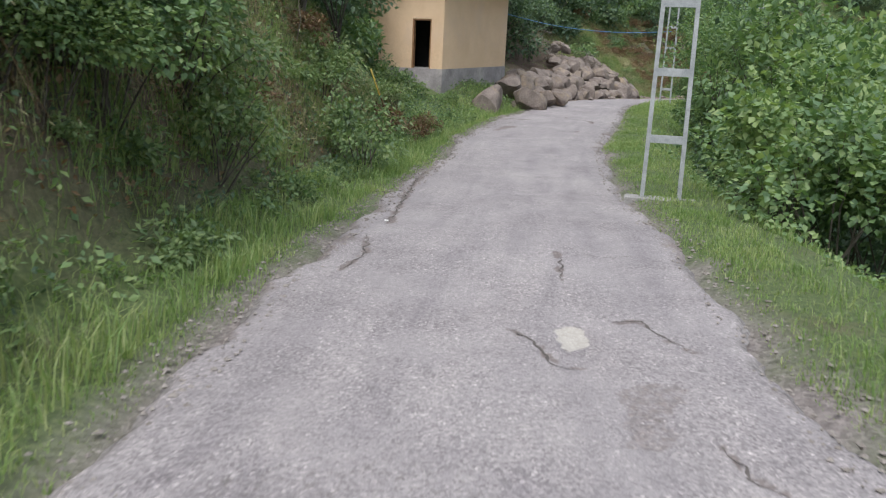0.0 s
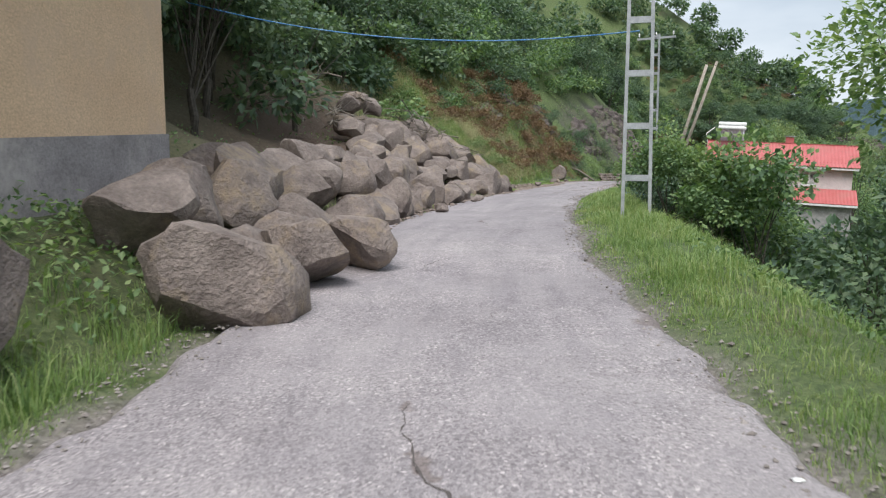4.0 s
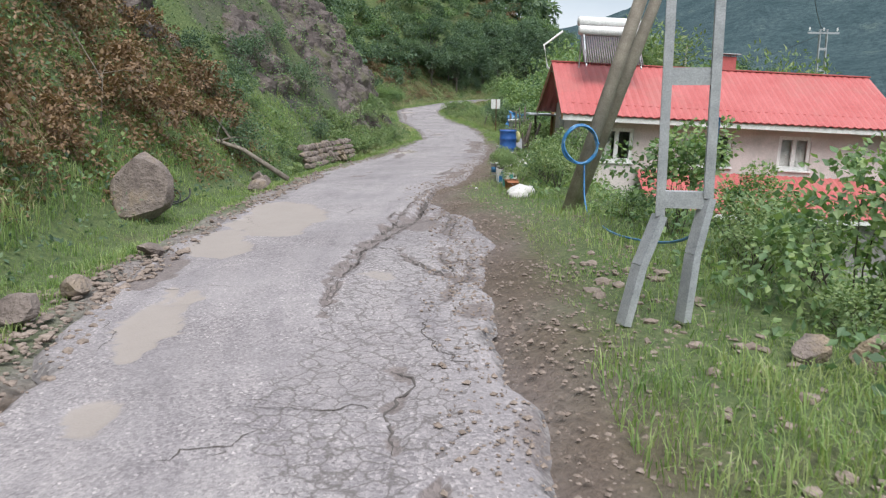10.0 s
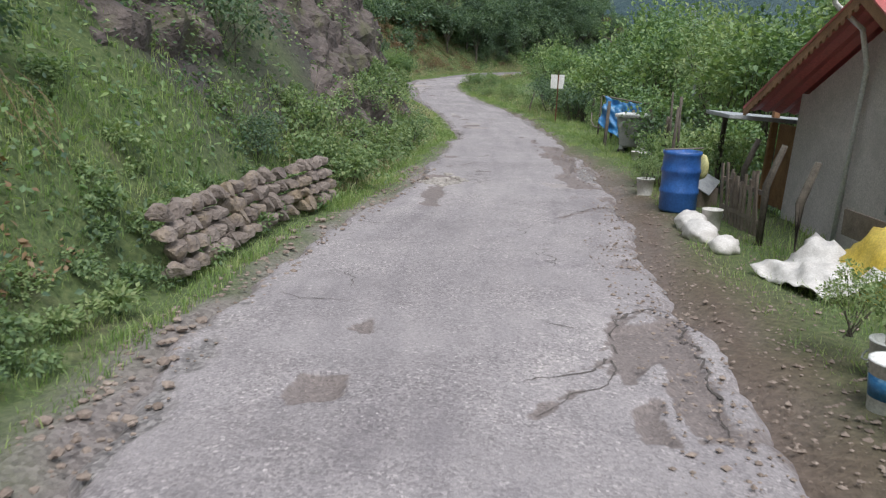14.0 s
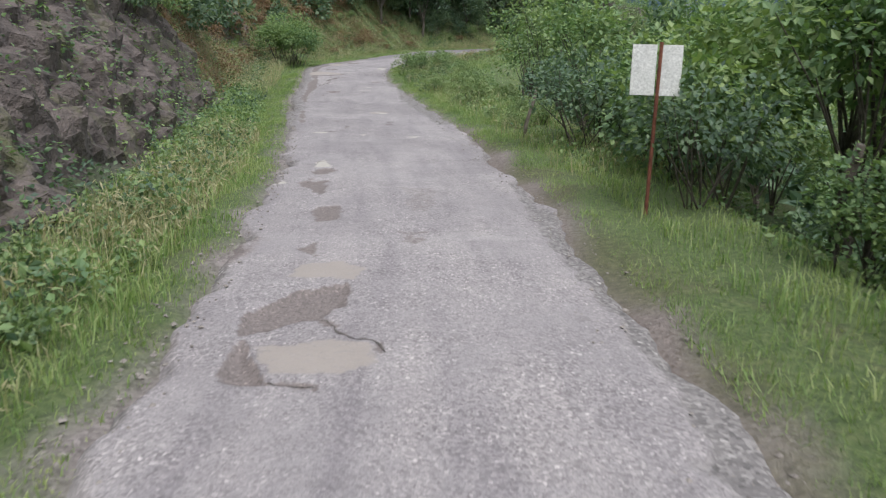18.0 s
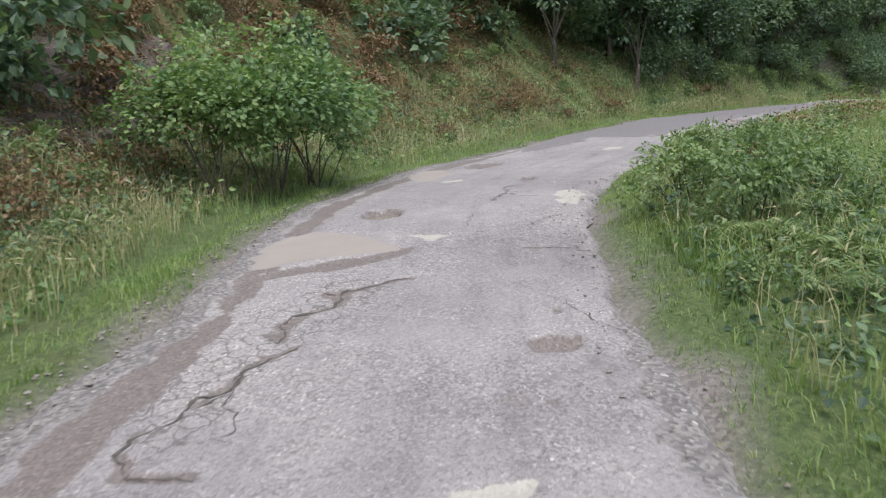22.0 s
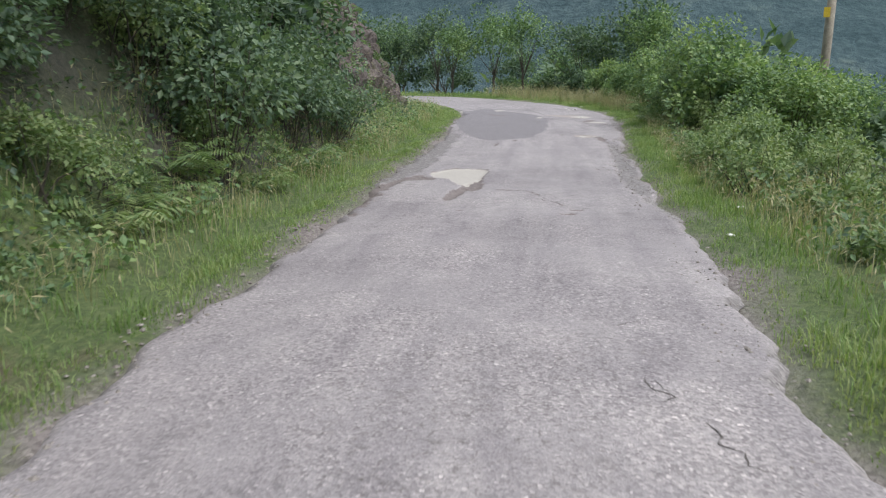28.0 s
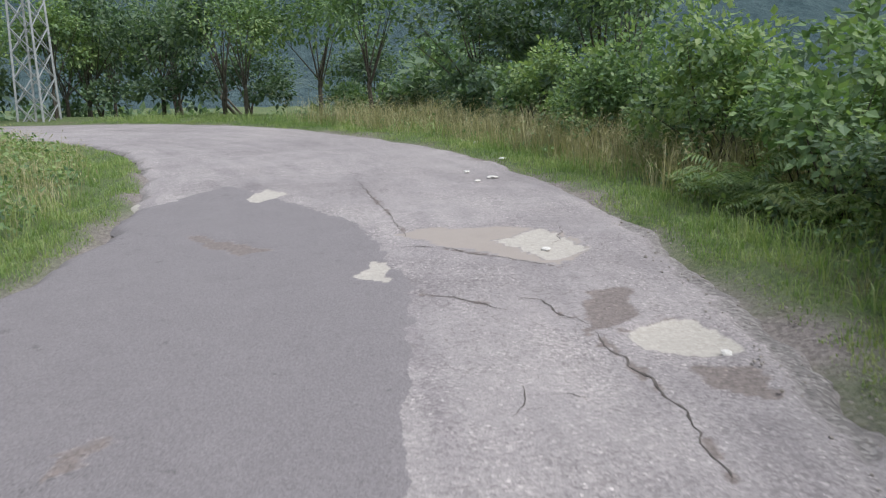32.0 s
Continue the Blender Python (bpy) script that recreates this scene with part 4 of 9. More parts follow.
MARKS += [
    ("damp", 0.04, 0.03, 1, [(57.66, 123.08), (57.94, 123.02), (57.88, 122.91), (57.67, 122.97)]),
    ("damp", 0.03, 0.02, 0.9, [(58.36, 124.24), (58.64, 124.26), (58.53, 124.12)]),
    ("damp", 0.03, 0.02, 0.9, [(58.08, 123.48), (58.31, 123.72), (58.19, 123.5)]),
    ("damp", 0.03, 0.02, 0.9, [(58.13, 123.19), (58.21, 123.2), (58.15, 123.1)]),
    ("damp", 0.02, 0.03, 0.9, [(61.18, 131.64), (61.57, 132.05), (62.28, 132.17), (62.77, 132.2), (63.5, 132.34), (63.21, 131.99), (62.52, 131.84), (61.58, 131.86), (61.22, 131.37)]),
    ("damp", 0.07, 0.02, 1, [(62.92, 129.18), (63.04, 129.2), (63.26, 129.09), (63.09, 128.91), (62.86, 129)]),
    ("damp", 0.03, 0.03, 0.9, [(62.42, 128.25), (62.56, 128.24), (62.49, 128.15)]),
    ("damp", 0.03, 0.03, 0.9, [(63.46, 129.75), (63.56, 129.67), (63.4, 129.56)])]
MARKS += [
    ("damp", 0.01, 0.06, 0.55, [(62.2, 128.39), (62.46, 128.46), (62.38, 128.23), (62.26, 128.23)]),
    ("damp", 0.03, 0.03, 0.9, [(62.02, 131.18), (62.22, 131.13), (62.08, 130.87)]),
    ("damp", 0.13, 0.02, 1, [(63.53, 134.16), (63.65, 134.46), (63.85, 134.54), (64.1, 134.41), (64.06, 134.19), (63.88, 133.96), (63.67, 133.88), (63.55, 133.99)]),
    ("damp", 0.09, 0.02, 1, [(67.09, 136.27), (67.51, 136.74), (67.56, 136.54), (67.3, 136.19), (67.09, 136.18)]),
    ("damp", 0.03, 0.03, 0.9, [(66.17, 133.67), (66.28, 133.69), (66.11, 133.47), (66.08, 133.51)]),
    ("damp", 0.05, 0.04, 1, [(67.57, 139.21), (67.89, 139.49), (68.31, 139.52), (68.47, 139.3), (68.28, 138.93), (67.95, 138.73), (67.56, 138.52), (67.46, 138.88)]),
    ("damp", 0.01, 0.05, 0.7, [(72.13, 142.11), (72.65, 142.21), (72.3, 141.7), (71.86, 141.61)])]
MARKS += [
    ("damp", 0.05, 0.04, 1, [(74.27, 141.51), (75, 141.71), (75.07, 141.64), (74.55, 141.34), (74.61, 141.09), (74.46, 141.03), (74.17, 141.18), (73.96, 141.21), (74.06, 141.38)]),
    ("damp", 0.02, 0.04, 0.8, [(83.54, 147.88), (84.34, 148.04), (84.94, 147.63), (85.03, 147.28), (84.55, 147.19), (83.93, 147.48)]),
    ("damp", 0.04, 0.04, 0.9, [(87.18, 148.7), (88.54, 149.05), (88.39, 148.65), (87.26, 148.25)]),
    ("damp", 0.05, 0.03, 1, [(99.91, 151.08), (101.03, 151.36), (101.69, 151.31), (101.5, 151.18), (100.49, 151.06), (100.05, 151.06)]),
    ("damp", 0.04, 0.05, 0.9, [(102.05, 151.44), (103.14, 151.39), (101.52, 150.98), (101.11, 150.99), (101.42, 151.21)]),
    ("damp", 0.05, 0.02, 1, [(99.79, 149.17), (99.88, 148.99), (99.75, 149.05)]),
    ("damp", 0.05, 0.02, 1, [(99.4, 149.24), (99.5, 149.07), (99.35, 149.08), (99.36, 149.18)])]
MARKS += [
    ("damp", 0.04, 0.02, 1, [(99.21, 150.65), (99.28, 150.57), (99.2, 150.56)]),
    ("damp", 0.03, 0.08, 0.9, [(98.28, 151.83), (98.85, 151.94), (100.87, 152.44), (102.13, 152.59), (102.58, 152.07), (103.32, 152.59), (102.59, 152.83), (100.91, 152.73), (99.39, 152.36), (98.77, 152.26)]),
    ("damp", 0.015, 0.06, 0.9, [(113.51, 150.61), (113.16, 150.38), (112.72, 150.3), (112.13, 150.14), (112.1, 150.32), (112.41, 150.48), (112.94, 150.62)]),
    ("damp", 0.04, 0.02, 1, [(111.41, 152.73), (111.59, 152.78), (111.74, 152.75), (111.59, 152.7)]),
    ("damp", 0.015, 0.04, 0.9, [(120.84, 152.14), (121, 151.76), (120.09, 151.72), (119.83, 152.01), (120.16, 152.13)]),
    ("damp", 0.015, 0.05, 0.9, [(119.16, 151.54), (119.21, 151.08), (118.66, 151.02), (118.71, 151.27), (119.04, 151.51)])]
MARKS += [
    ("damp", 0.0, 0.06, 0.7, [(117.42, 154.7), (117.88, 154.36), (117.68, 154.39), (117.27, 154.53), (117.11, 154.56)]),
    ("damp", 0.02, 0.05, 0.8, [(122.82, 156.68), (122.41, 156.01), (122.06, 155.23), (121.72, 155.58), (122.19, 156.24)]),
    ("pale", 0.02, 0.03, 1, [(0.95, 5.92), (1.1, 6.04), (1.21, 5.89), (1.13, 5.57), (0.94, 5.4)]),
    ("damp", 0.05, 0.04, 1, [(35.37, 90.44), (35.76, 91.08), (36.18, 91.22), (36.41, 91.06), (36.35, 90.5), (36.08, 90.2), (35.73, 90.14)]),
    ("pale", 0.01, 0.03, 1, [(49.66, 109.88), (49.91, 110.29), (50.16, 110.48), (49.93, 109.79)]),
    ("pale", 0.01, 0.04, 0.9, [(48.24, 108.6), (48.56, 108.92), (48.67, 109.05), (48.52, 108.6)]),
    ("pale", 0.01, 0.02, 0.9, [(52.02, 114.62), (52.52, 114.46), (52.25, 114.22)]),
    ("pale", 0.01, 0.02, 0.9, [(53.52, 112.91), (53.88, 112.82), (53.55, 112.55)])]
MARKS += [
    ("pale", 0.01, 0.02, 0.9, [(52.81, 113.69), (53.05, 113.73), (52.78, 113.33)]),
    ("pale", 0.01, 0.02, 0.9, [(56.34, 118.56), (56.52, 118.19), (56.35, 117.95), (56.14, 117.92)]),
    ("pale", 0.02, 0.02, 1, [(60.59, 126.56), (61.19, 126.5), (60.94, 126.14), (60.57, 126.28)]),
    ("pale", 0.02, 0.02, 1, [(61.42, 127.63), (61.91, 127.5), (61.61, 127.19)]),
    ("pale", 0.01, 0.02, 0.9, [(56.49, 122.77), (56.61, 122.76), (56.59, 122.68)]),
    ("pale", 0.01, 0.03, 0.9, [(63.58, 132.78), (63.95, 132.55), (63.58, 132.28)]),
    ("pale", 0.01, 0.02, 0.9, [(66.16, 133.82), (66.62, 133.83), (66.14, 133.21)]),
    ("pale", 0.01, 0.02, 0.9, [(65.94, 137.01), (66.51, 137.19), (66.27, 136.79), (65.94, 136.85)]),
    ("pale", 0.015, 0.03, 1, [(66.47, 134.28), (66.82, 134.6), (67.08, 134.6), (66.87, 134.02), (66.71, 133.87), (66.41, 133.87)])]
MARKS += [
    ("pale", 0.01, 0.02, 0.9, [(71.55, 139.95), (71.92, 140.09), (72.12, 139.86), (71.71, 139.59), (71.38, 139.7)]),
    ("pale", 0.0, 0.02, 0.8, [(75.05, 141.63), (75.24, 141.63), (75.14, 141.5), (74.69, 141.24), (74.57, 141.33)]),
    ("pale", 0.04, 0.03, 1, [(102.88, 152.31), (103.82, 152.6), (104.73, 152.37), (104.8, 151.7), (103.35, 151.4), (102.03, 151.37), (101.98, 151.53), (102.74, 151.89)]),
    ("pale", 0.01, 0.03, 0.9, [(113.36, 151.16), (113.55, 151.17), (113.76, 150.99), (113.67, 150.67), (113.55, 150.71), (113.61, 150.95), (113.45, 151.06), (113.16, 150.93), (113.08, 150.99)]),
    ("pale", 0.03, 0.04, 1, [(119.78, 151.82), (120.11, 151.51), (120.17, 151.3), (119.65, 151.1), (119.43, 151.03), (119.32, 151.34), (119.49, 151.76)]),
    ("pale", 0.02, 0.03, 1, [(120.96, 154.14), (121.57, 154.13), (121.5, 153.93), (120.9, 153.84)])]
MARKS += [
    ("pale", 0.02, 0.03, 0.9, [(125.14, 156.9), (126.09, 157), (125.59, 156.43), (124.77, 156.63)]),
    ("pale", 0.03, 0.03, 0.9, [(122.05, 157.75), (125.73, 159.08), (124.43, 158.18), (122.66, 157.73)]),
    ("pale", 0.01, 0.03, 0.9, [(122.68, 153.04), (123.44, 152.59), (122.36, 152.08), (121.79, 152.4)])]
# open breaks in the asphalt: width, then their line on the plan
BREAKS = []
BREAKS += [
    (0.06, [(-0.8, 9.33), (-0.75, 8.82), (-0.73, 8.25), (-0.81, 7.88), (-0.89, 7.48)]),
    (0.09, [(0.05, 17.66), (-0.25, 16.65), (-0.45, 13.97), (-0.56, 11.45), (-0.61, 10.27)]),
    (0.05, [(0.58, 5.89), (0.73, 5.64), (0.86, 5.13), (1.01, 5.09)]),
    (0.05, [(1.45, 6.14), (1.66, 6.28), (1.73, 5.92), (1.81, 5.67), (1.88, 5.52)]),
    (0.05, [(1.57, 3.97), (1.6, 3.66), (1.71, 3.46)]),
    (0.04, [(1.35, 8.87), (1.31, 8.33), (1.27, 7.89), (1.23, 7.52)]),
    (0.05, [(5.16, 34.3), (5.03, 33.24), (5.27, 32.66), (5.77, 32.34), (5.89, 32.03), (6.12, 31.89), (6.45, 31.66), (6.94, 32.31)]),
    (0.03, [(8.84, 45.58), (8.75, 45.02), (8.66, 44.32), (8.61, 44.12)])]
BREAKS += [
    (0.05, [(19.48, 67.38), (19.95, 67.73), (20.26, 67.46), (20.24, 67.03), (20.7, 66.75), (21.04, 66.59), (21.37, 66.91)]),
    (0.07, [(22.45, 70.21), (24.06, 72.46), (25.83, 74.49), (28.67, 77.99), (29.95, 78.8)]),
    (0.04, [(24.02, 71.2), (24.14, 70.4)]),
    (0.05, [(18.85, 63.56), (18.83, 63.33), (18.76, 63.23)]),
    (0.04, [(19.76, 65.76), (19.67, 65.43), (19.29, 65.41)]),
    (0.09, [(22.34, 70.01), (22.91, 71.05), (24.22, 72.73), (25.16, 73.48), (26.59, 75.05), (28.84, 77.97), (30.58, 78.73)]),
    (0.06, [(24.22, 72.73), (24.36, 72.16), (24.16, 71.13), (24.19, 70.46), (24.37, 70.33)]),
    (0.06, [(22.2, 68.6), (22.13, 68.25), (21.8, 68.01), (21.51, 67.46)])]
BREAKS += [
    (0.10, [(29.11, 78.25), (27.09, 75.74), (26.12, 74.5), (25.34, 73.93), (25.11, 73.76), (24.84, 73.16), (24.28, 72.62), (24.04, 72.39), (23.68, 71.85), (23.09, 71.17), (22.81, 70.83), (22.58, 70.4)]),
    (0.09, [(24.5, 72.31), (24.19, 71.68), (24.19, 71.33), (24.09, 70.82), (24.18, 70.69)]),
    (0.07, [(26.8, 74.5), (26.3, 73.65), (25.62, 72.9), (25.51, 72.57), (25.65, 72.3)]),
    (0.06, [(25.03, 72.16), (24.52, 71.47), (24.56, 71.31), (24.77, 71.32), (24.32, 70.63), (23.88, 70.34), (23.52, 69.91)]),
    (0.05, [(25.91, 74.25), (26.36, 74.35), (26.48, 74.1)]),
    (0.05, [(24.52, 71.47), (24.32, 70.96), (24.18, 70.69)]),
    (0.10, [(29.46, 78.69), (28.52, 77.47), (27.68, 76.6), (27.35, 75.99), (26.68, 75.16), (26.12, 74.55), (25.75, 74.27), (25.44, 73.92)])]
BREAKS += [
    (0.06, [(26.12, 75.1), (25.69, 74.54), (25.61, 74.34)]),
    (0.11, [(28.02, 76.43), (27.61, 75.86), (27.51, 75.56), (26.91, 74.85), (26.69, 74.48), (26.6, 74.19), (26.18, 73.75), (25.97, 73.42), (25.69, 73.12), (25.64, 72.93)]),
    (0.05, [(30.66, 81.86), (31.36, 81.84), (32.47, 82.74)]),
    (0.06, [(30.39, 81.37), (30.86, 81.55), (31.25, 81.59), (32.14, 82.46), (32.77, 82.75), (32.74, 82.27), (31.1, 80.54)]),
    (0.09, [(29.48, 78.7), (29.03, 78.17), (28.67, 77.73), (28.17, 77.18), (27.96, 76.88), (27.76, 76.63)]),
    (0.05, [(35.44, 86.8), (36.81, 87.14), (36.12, 86.14)]),
    (0.05, [(37.22, 92.26), (37.43, 92.29), (37.6, 92.26), (38.07, 92.51), (38.27, 92.48)]),
    (0.04, [(37.22, 92.26), (37.26, 92), (37.38, 91.88)])]
BREAKS += [
    (0.04, [(38.99, 93.51), (39.34, 93.62), (39.57, 93.83), (39.83, 93.56)]),
    (0.05, [(37.3, 91.46), (37.45, 91.29), (37.59, 91.26)]),
    (0.04, [(36.33, 91.42), (36.54, 91.33), (36.9, 91.08)]),
    (0.04, [(36.58, 90.33), (36.41, 89.96), (36.43, 89.82)]),
    (0.05, [(41.73, 94.58), (41.65, 94.43), (41.53, 94.31)]),
    (0.06, [(45.48, 102.88), (45.74, 103.05), (45.94, 103.01), (45.95, 102.77), (45.93, 102.51), (46.03, 102.3), (45.93, 102.12)]),
    (0.05, [(45.09, 102.15), (45.2, 102.04), (45.33, 101.91)]),
    (0.04, [(51.91, 114.84), (51.97, 114.36), (52.48, 114.42), (52.87, 114.54), (53.54, 115.37)]),
    (0.03, [(53.83, 117.14), (53.81, 116.75), (53.89, 116.6), (53.85, 116.32)]),
    (0.05, [(56.48, 123.57), (56.68, 123.89), (56.81, 124.09), (57.03, 124.19), (57.25, 124.32)])]
BREAKS += [
    (0.05, [(56.5, 122.45), (56.62, 122.51), (56.76, 122.41), (56.83, 122.53)]),
    (0.05, [(56.76, 122.77), (56.85, 122.86), (56.89, 122.89)]),
    (0.04, [(57.99, 124.73), (58.27, 125.1)]),
    (0.04, [(57.73, 126.15), (58.8, 126.19), (59.11, 126.2)]),
    (0.04, [(55.98, 122.4), (56.12, 122.44), (56.2, 122.51)]),
    (0.06, [(60.28, 128.45), (60.14, 128.64), (60.15, 128.86), (60.26, 129.06), (60.48, 129.12), (60.61, 129.36), (60.84, 129.45), (61.05, 129.78), (61.32, 129.9), (61.53, 130.05)]),
    (0.05, [(60.6, 129.26), (60.82, 129.35)]),
    (0.06, [(61.29, 130.43), (61.4, 130.18), (61.5, 130.56), (61.84, 130.76), (62.05, 130.82), (62.27, 131.15), (62.87, 131.21)]),
    (0.04, [(61.9, 131.28), (62.15, 131.12)]),
    (0.04, [(60.16, 128.57), (60.41, 128.39), (60.52, 128.33)]),
    (0.03, [(64.17, 131.5), (64.48, 131.46), (64.8, 131.02)])]
BREAKS += [
    (0.04, [(65.43, 134.27), (65.78, 134.62), (66.17, 135.08), (66.39, 135.58), (66.7, 135.74), (66.79, 135.66)]),
    (0.03, [(66.2, 135.05), (65.97, 134.49), (66.38, 134.2)]),
    (0.04, [(66.97, 133.78), (66.6, 133.36), (66.51, 133.32)]),
    (0.04, [(68.86, 135.94), (68.44, 135.41), (67.85, 134.78)]),
    (0.04, [(65.42, 132.75), (65.32, 132.57), (65.26, 132.42)]),
    (0.03, [(70.12, 138.65), (70.57, 138.95), (71.29, 139.57)]),
    (0.04, [(72.91, 139.15), (72.16, 138.63), (71.46, 138.18)]),
    (0.06, [(75.24, 141.6), (75.05, 141.43), (74.7, 141.24)]),
    (0.07, [(74.64, 141.14), (74.88, 140.88), (74.99, 140.65), (74.94, 140.53), (75.14, 140.57)]),
    (0.06, [(80.2, 142.99), (78.31, 142.15), (77.53, 141.7), (76.23, 141.13), (75.76, 140.94), (75.19, 140.61)])]
BREAKS += [
    (0.05, [(75.75, 141.48), (75.87, 141.58), (76.22, 141.64), (76.46, 141.49), (76.29, 141.26)]),
    (0.04, [(78.2, 141.98), (78.49, 141.9), (78.55, 141.64)]),
    (0.04, [(77.3, 141.56), (77.65, 141.33), (77.74, 141.12)]),
    (0.04, [(87.74, 145.93), (86.37, 145.2), (85.9, 144.74)]),
    (0.04, [(91.38, 147.45), (91.45, 146.82)]),
    (0.04, [(101.64, 151.03), (101.61, 150.71), (101.66, 150.22), (101.29, 149.95), (100.63, 149.69), (100.42, 149.46), (100.13, 149.3), (100.06, 149.08)]),
    (0.05, [(101.38, 152.5), (102.13, 152.59), (102.54, 152.18)]),
    (0.03, [(106.12, 149.54), (105.2, 149.19), (104.27, 148.83)]),
    (0.04, [(114.16, 151.51), (113.57, 150.87), (112.43, 150.27)]),
    (0.04, [(110, 152.92), (110.9, 153.03)]),
    (0.04, [(105.9, 149.64), (105.67, 149.57), (105.47, 149.46)])]
BREAKS += [
    (0.04, [(113.49, 151.36), (113.27, 151.3), (113.05, 151.06), (112.95, 150.84), (112.95, 150.65)]),
    (0.03, [(113.76, 151.76), (113.29, 151.7)]),
    (0.04, [(120.52, 152.68), (120.46, 152.45), (120.1, 152.26), (119.81, 151.86)]),
    (0.05, [(122.17, 154.04), (122.22, 153.57), (121.8, 152.73), (121.57, 152.29)]),
    (0.03, [(127.7, 156.09), (124.48, 154.72), (122.74, 154.04)]),
    (0.04, [(119.9, 152.13), (119.12, 151.82), (118.68, 151.65), (118.1, 151.54), (117.65, 151.45)]),
    (0.04, [(120.52, 153.47), (120.4, 153.03), (120.2, 152.7)])]


def inside(px, py, poly):
    """Signed distance to an outline, positive within."""
    best, odd = np.full(px.shape, 1e9), np.zeros(px.shape, bool)
    for (x0, y0), (x1, y1) in zip(poly, poly[1:] + poly[:1]):
        dx, dy = x1 - x0, y1 - y0
        u = np.clip(((px - x0) * dx + (py - y0) * dy) / max(dx * dx + dy * dy, 1e-9), 0, 1)
        best = np.minimum(best, np.hypot(px - x0 - u * dx, py - y0 - u * dy))
        if y0 != y1:
            odd ^= ((y0 > py) != (y1 > py)) & (px < x0 + (py - y0) * dx / dy)
    return np.where(odd, best, -best)


def near_line(px, py, line):
    """Distance to an open line."""
    best = np.full(px.shape, 1e9)
    for (x0, y0), (x1, y1) in zip(line, line[1:]):
        dx, dy = x1 - x0, y1 - y0
        u = np.clip(((px - x0) * dx + (py - y0) * dy) / max(dx * dx + dy * dy, 1e-9), 0, 1)
        best = np.minimum(best, np.hypot(px - x0 - u * dx, py - y0 - u * dy))
    return best


cols, ROW = 78, 0.06
lo, hi = int(np.searchsorted(WAY[:, 3], -2.2)), int(np.searchsorted(WAY[:, 3], 39.0))
s_new = np.arange(ARC[lo], ARC[hi], ROW)
idx = np.interp(s_new, ARC, np.arange(len(ARC)))
rx_, ry_, rz_, rt_ = [np.interp(idx, np.arange(len(WAY)), WAY[:, k]) for k in range(4)]
tx_, ty_ = [np.interp(idx, np.arange(len(WAY)), TAN[:, k]) for k in range(2)]
el_, er_ = np.interp(idx, np.arange(len(WAY)), EDGE_L), np.interp(idx, np.arange(len(WAY)), EDGE_R)
el_ = el_ + wobble(s_new, 0 * s_new, 0.8, 5) * 0.08 + wobble(s_new, 0 * s_new, 3.5, 6) * 0.1 + wobble(s_new, 0 * s_new, 0.25, 8) * 0.03
er_ = er_ + wobble(s_new, 0 * s_new + 9, 0.8, 5) * 0.08 + wobble(s_new, 0 * s_new + 9, 3.5, 6) * 0.1 + wobble(s_new, 0 * s_new + 9, 0.25, 8) * 0.03
k = np.linspace(0, 1, cols)
D = er_[:, None] + (el_ - er_)[:, None] * k[None, :]
PX, PY = rx_[:, None] - ty_[:, None] * D, ry_[:, None] + tx_[:, None] * D
T2 = np.broadcast_to(rt_[:, None], D.shape)
edge_in = np.minimum(D - er_[:, None], el_[:, None] - D)
PZ = rz_[:, None] + 0.003 * wobble(PX, PY, 0.9, 11) + 0.012 * wobble(PX, PY, 3.0, 12) - 0.09 * np.exp(-(edge_in / 0.07) ** 2)
wear = np.zeros((*D.shape, 4))
CRAZE = np.clip(wobble(PX, PY, 4.5, 51) * 1.6 - 0.35, 0, 0.45)
fine_a, fine_b = wobble(PX, PY, 0.35, 3.3), wobble(PX, PY, 0.13, 8.1)
# muddy wheel-washed stretch below the slide, damp shoulders, dirty yard side
mud = np.exp(-((T2 - 10.6) / 2.0) ** 2) * np.clip(D * 0.5, 0, 1) * np.clip(0.3 + wobble(PX, PY, 1.6, 21) * 0.5, 0, 0.8)
wear[..., 0] = mud
damp = np.clip(0.62 - edge_in / 0.5 + wobble(PX, PY, 0.8, 23) * 0.4, 0, 0.8) * np.clip(0.5 + wobble(PX, PY, 6, 24), 0.1, 1)
yard_damp = ((T2 > 9.6) & (T2 < 17.2)) * np.clip((-D - 0.95 + wobble(PX, PY, 0.7, 26) * 0.5) * 0.9, 0, 0.75) * np.clip(0.35 + wobble(PX, PY, 1.1, 27) * 0.9, 0, 1)
wear[..., 1] = np.maximum(damp * (1 - mud), yard_damp)
PZ = PZ - 0.04 * np.clip(yard_damp * 2 - 0.5, 0, 1)
# the dark gutter strip before the bend
gut = (T2 > 20.6) & (T2 < 25.6)
strip = np.clip((D - np.interp(T2, [20.6, 22, 23, 24, 25], [2.1, 2.38, 2.36, 2.34, 2.25]) + fine_a * 0.05) / 0.05, 0, 1) * np.clip((el_[:, None] - 0.34 - D + fine_a * 0.06) / 0.08, 0, 1) * gut
wear[..., 1] = np.maximum(wear[..., 1], strip * 0.9)
GRIT = np.clip(0.75 - edge_in / 0.22 + wobble(PX, PY, 0.6, 29) * 0.45, 0, 1)
shoulder = np.clip((0.4 - (el_[:, None] - D) + fine_a * 0.08) / 0.1, 0, 1) * np.clip((T2 - 20.2) / 0.6, 0, 1) * np.clip((26.6 - T2) / 0.5, 0, 1)
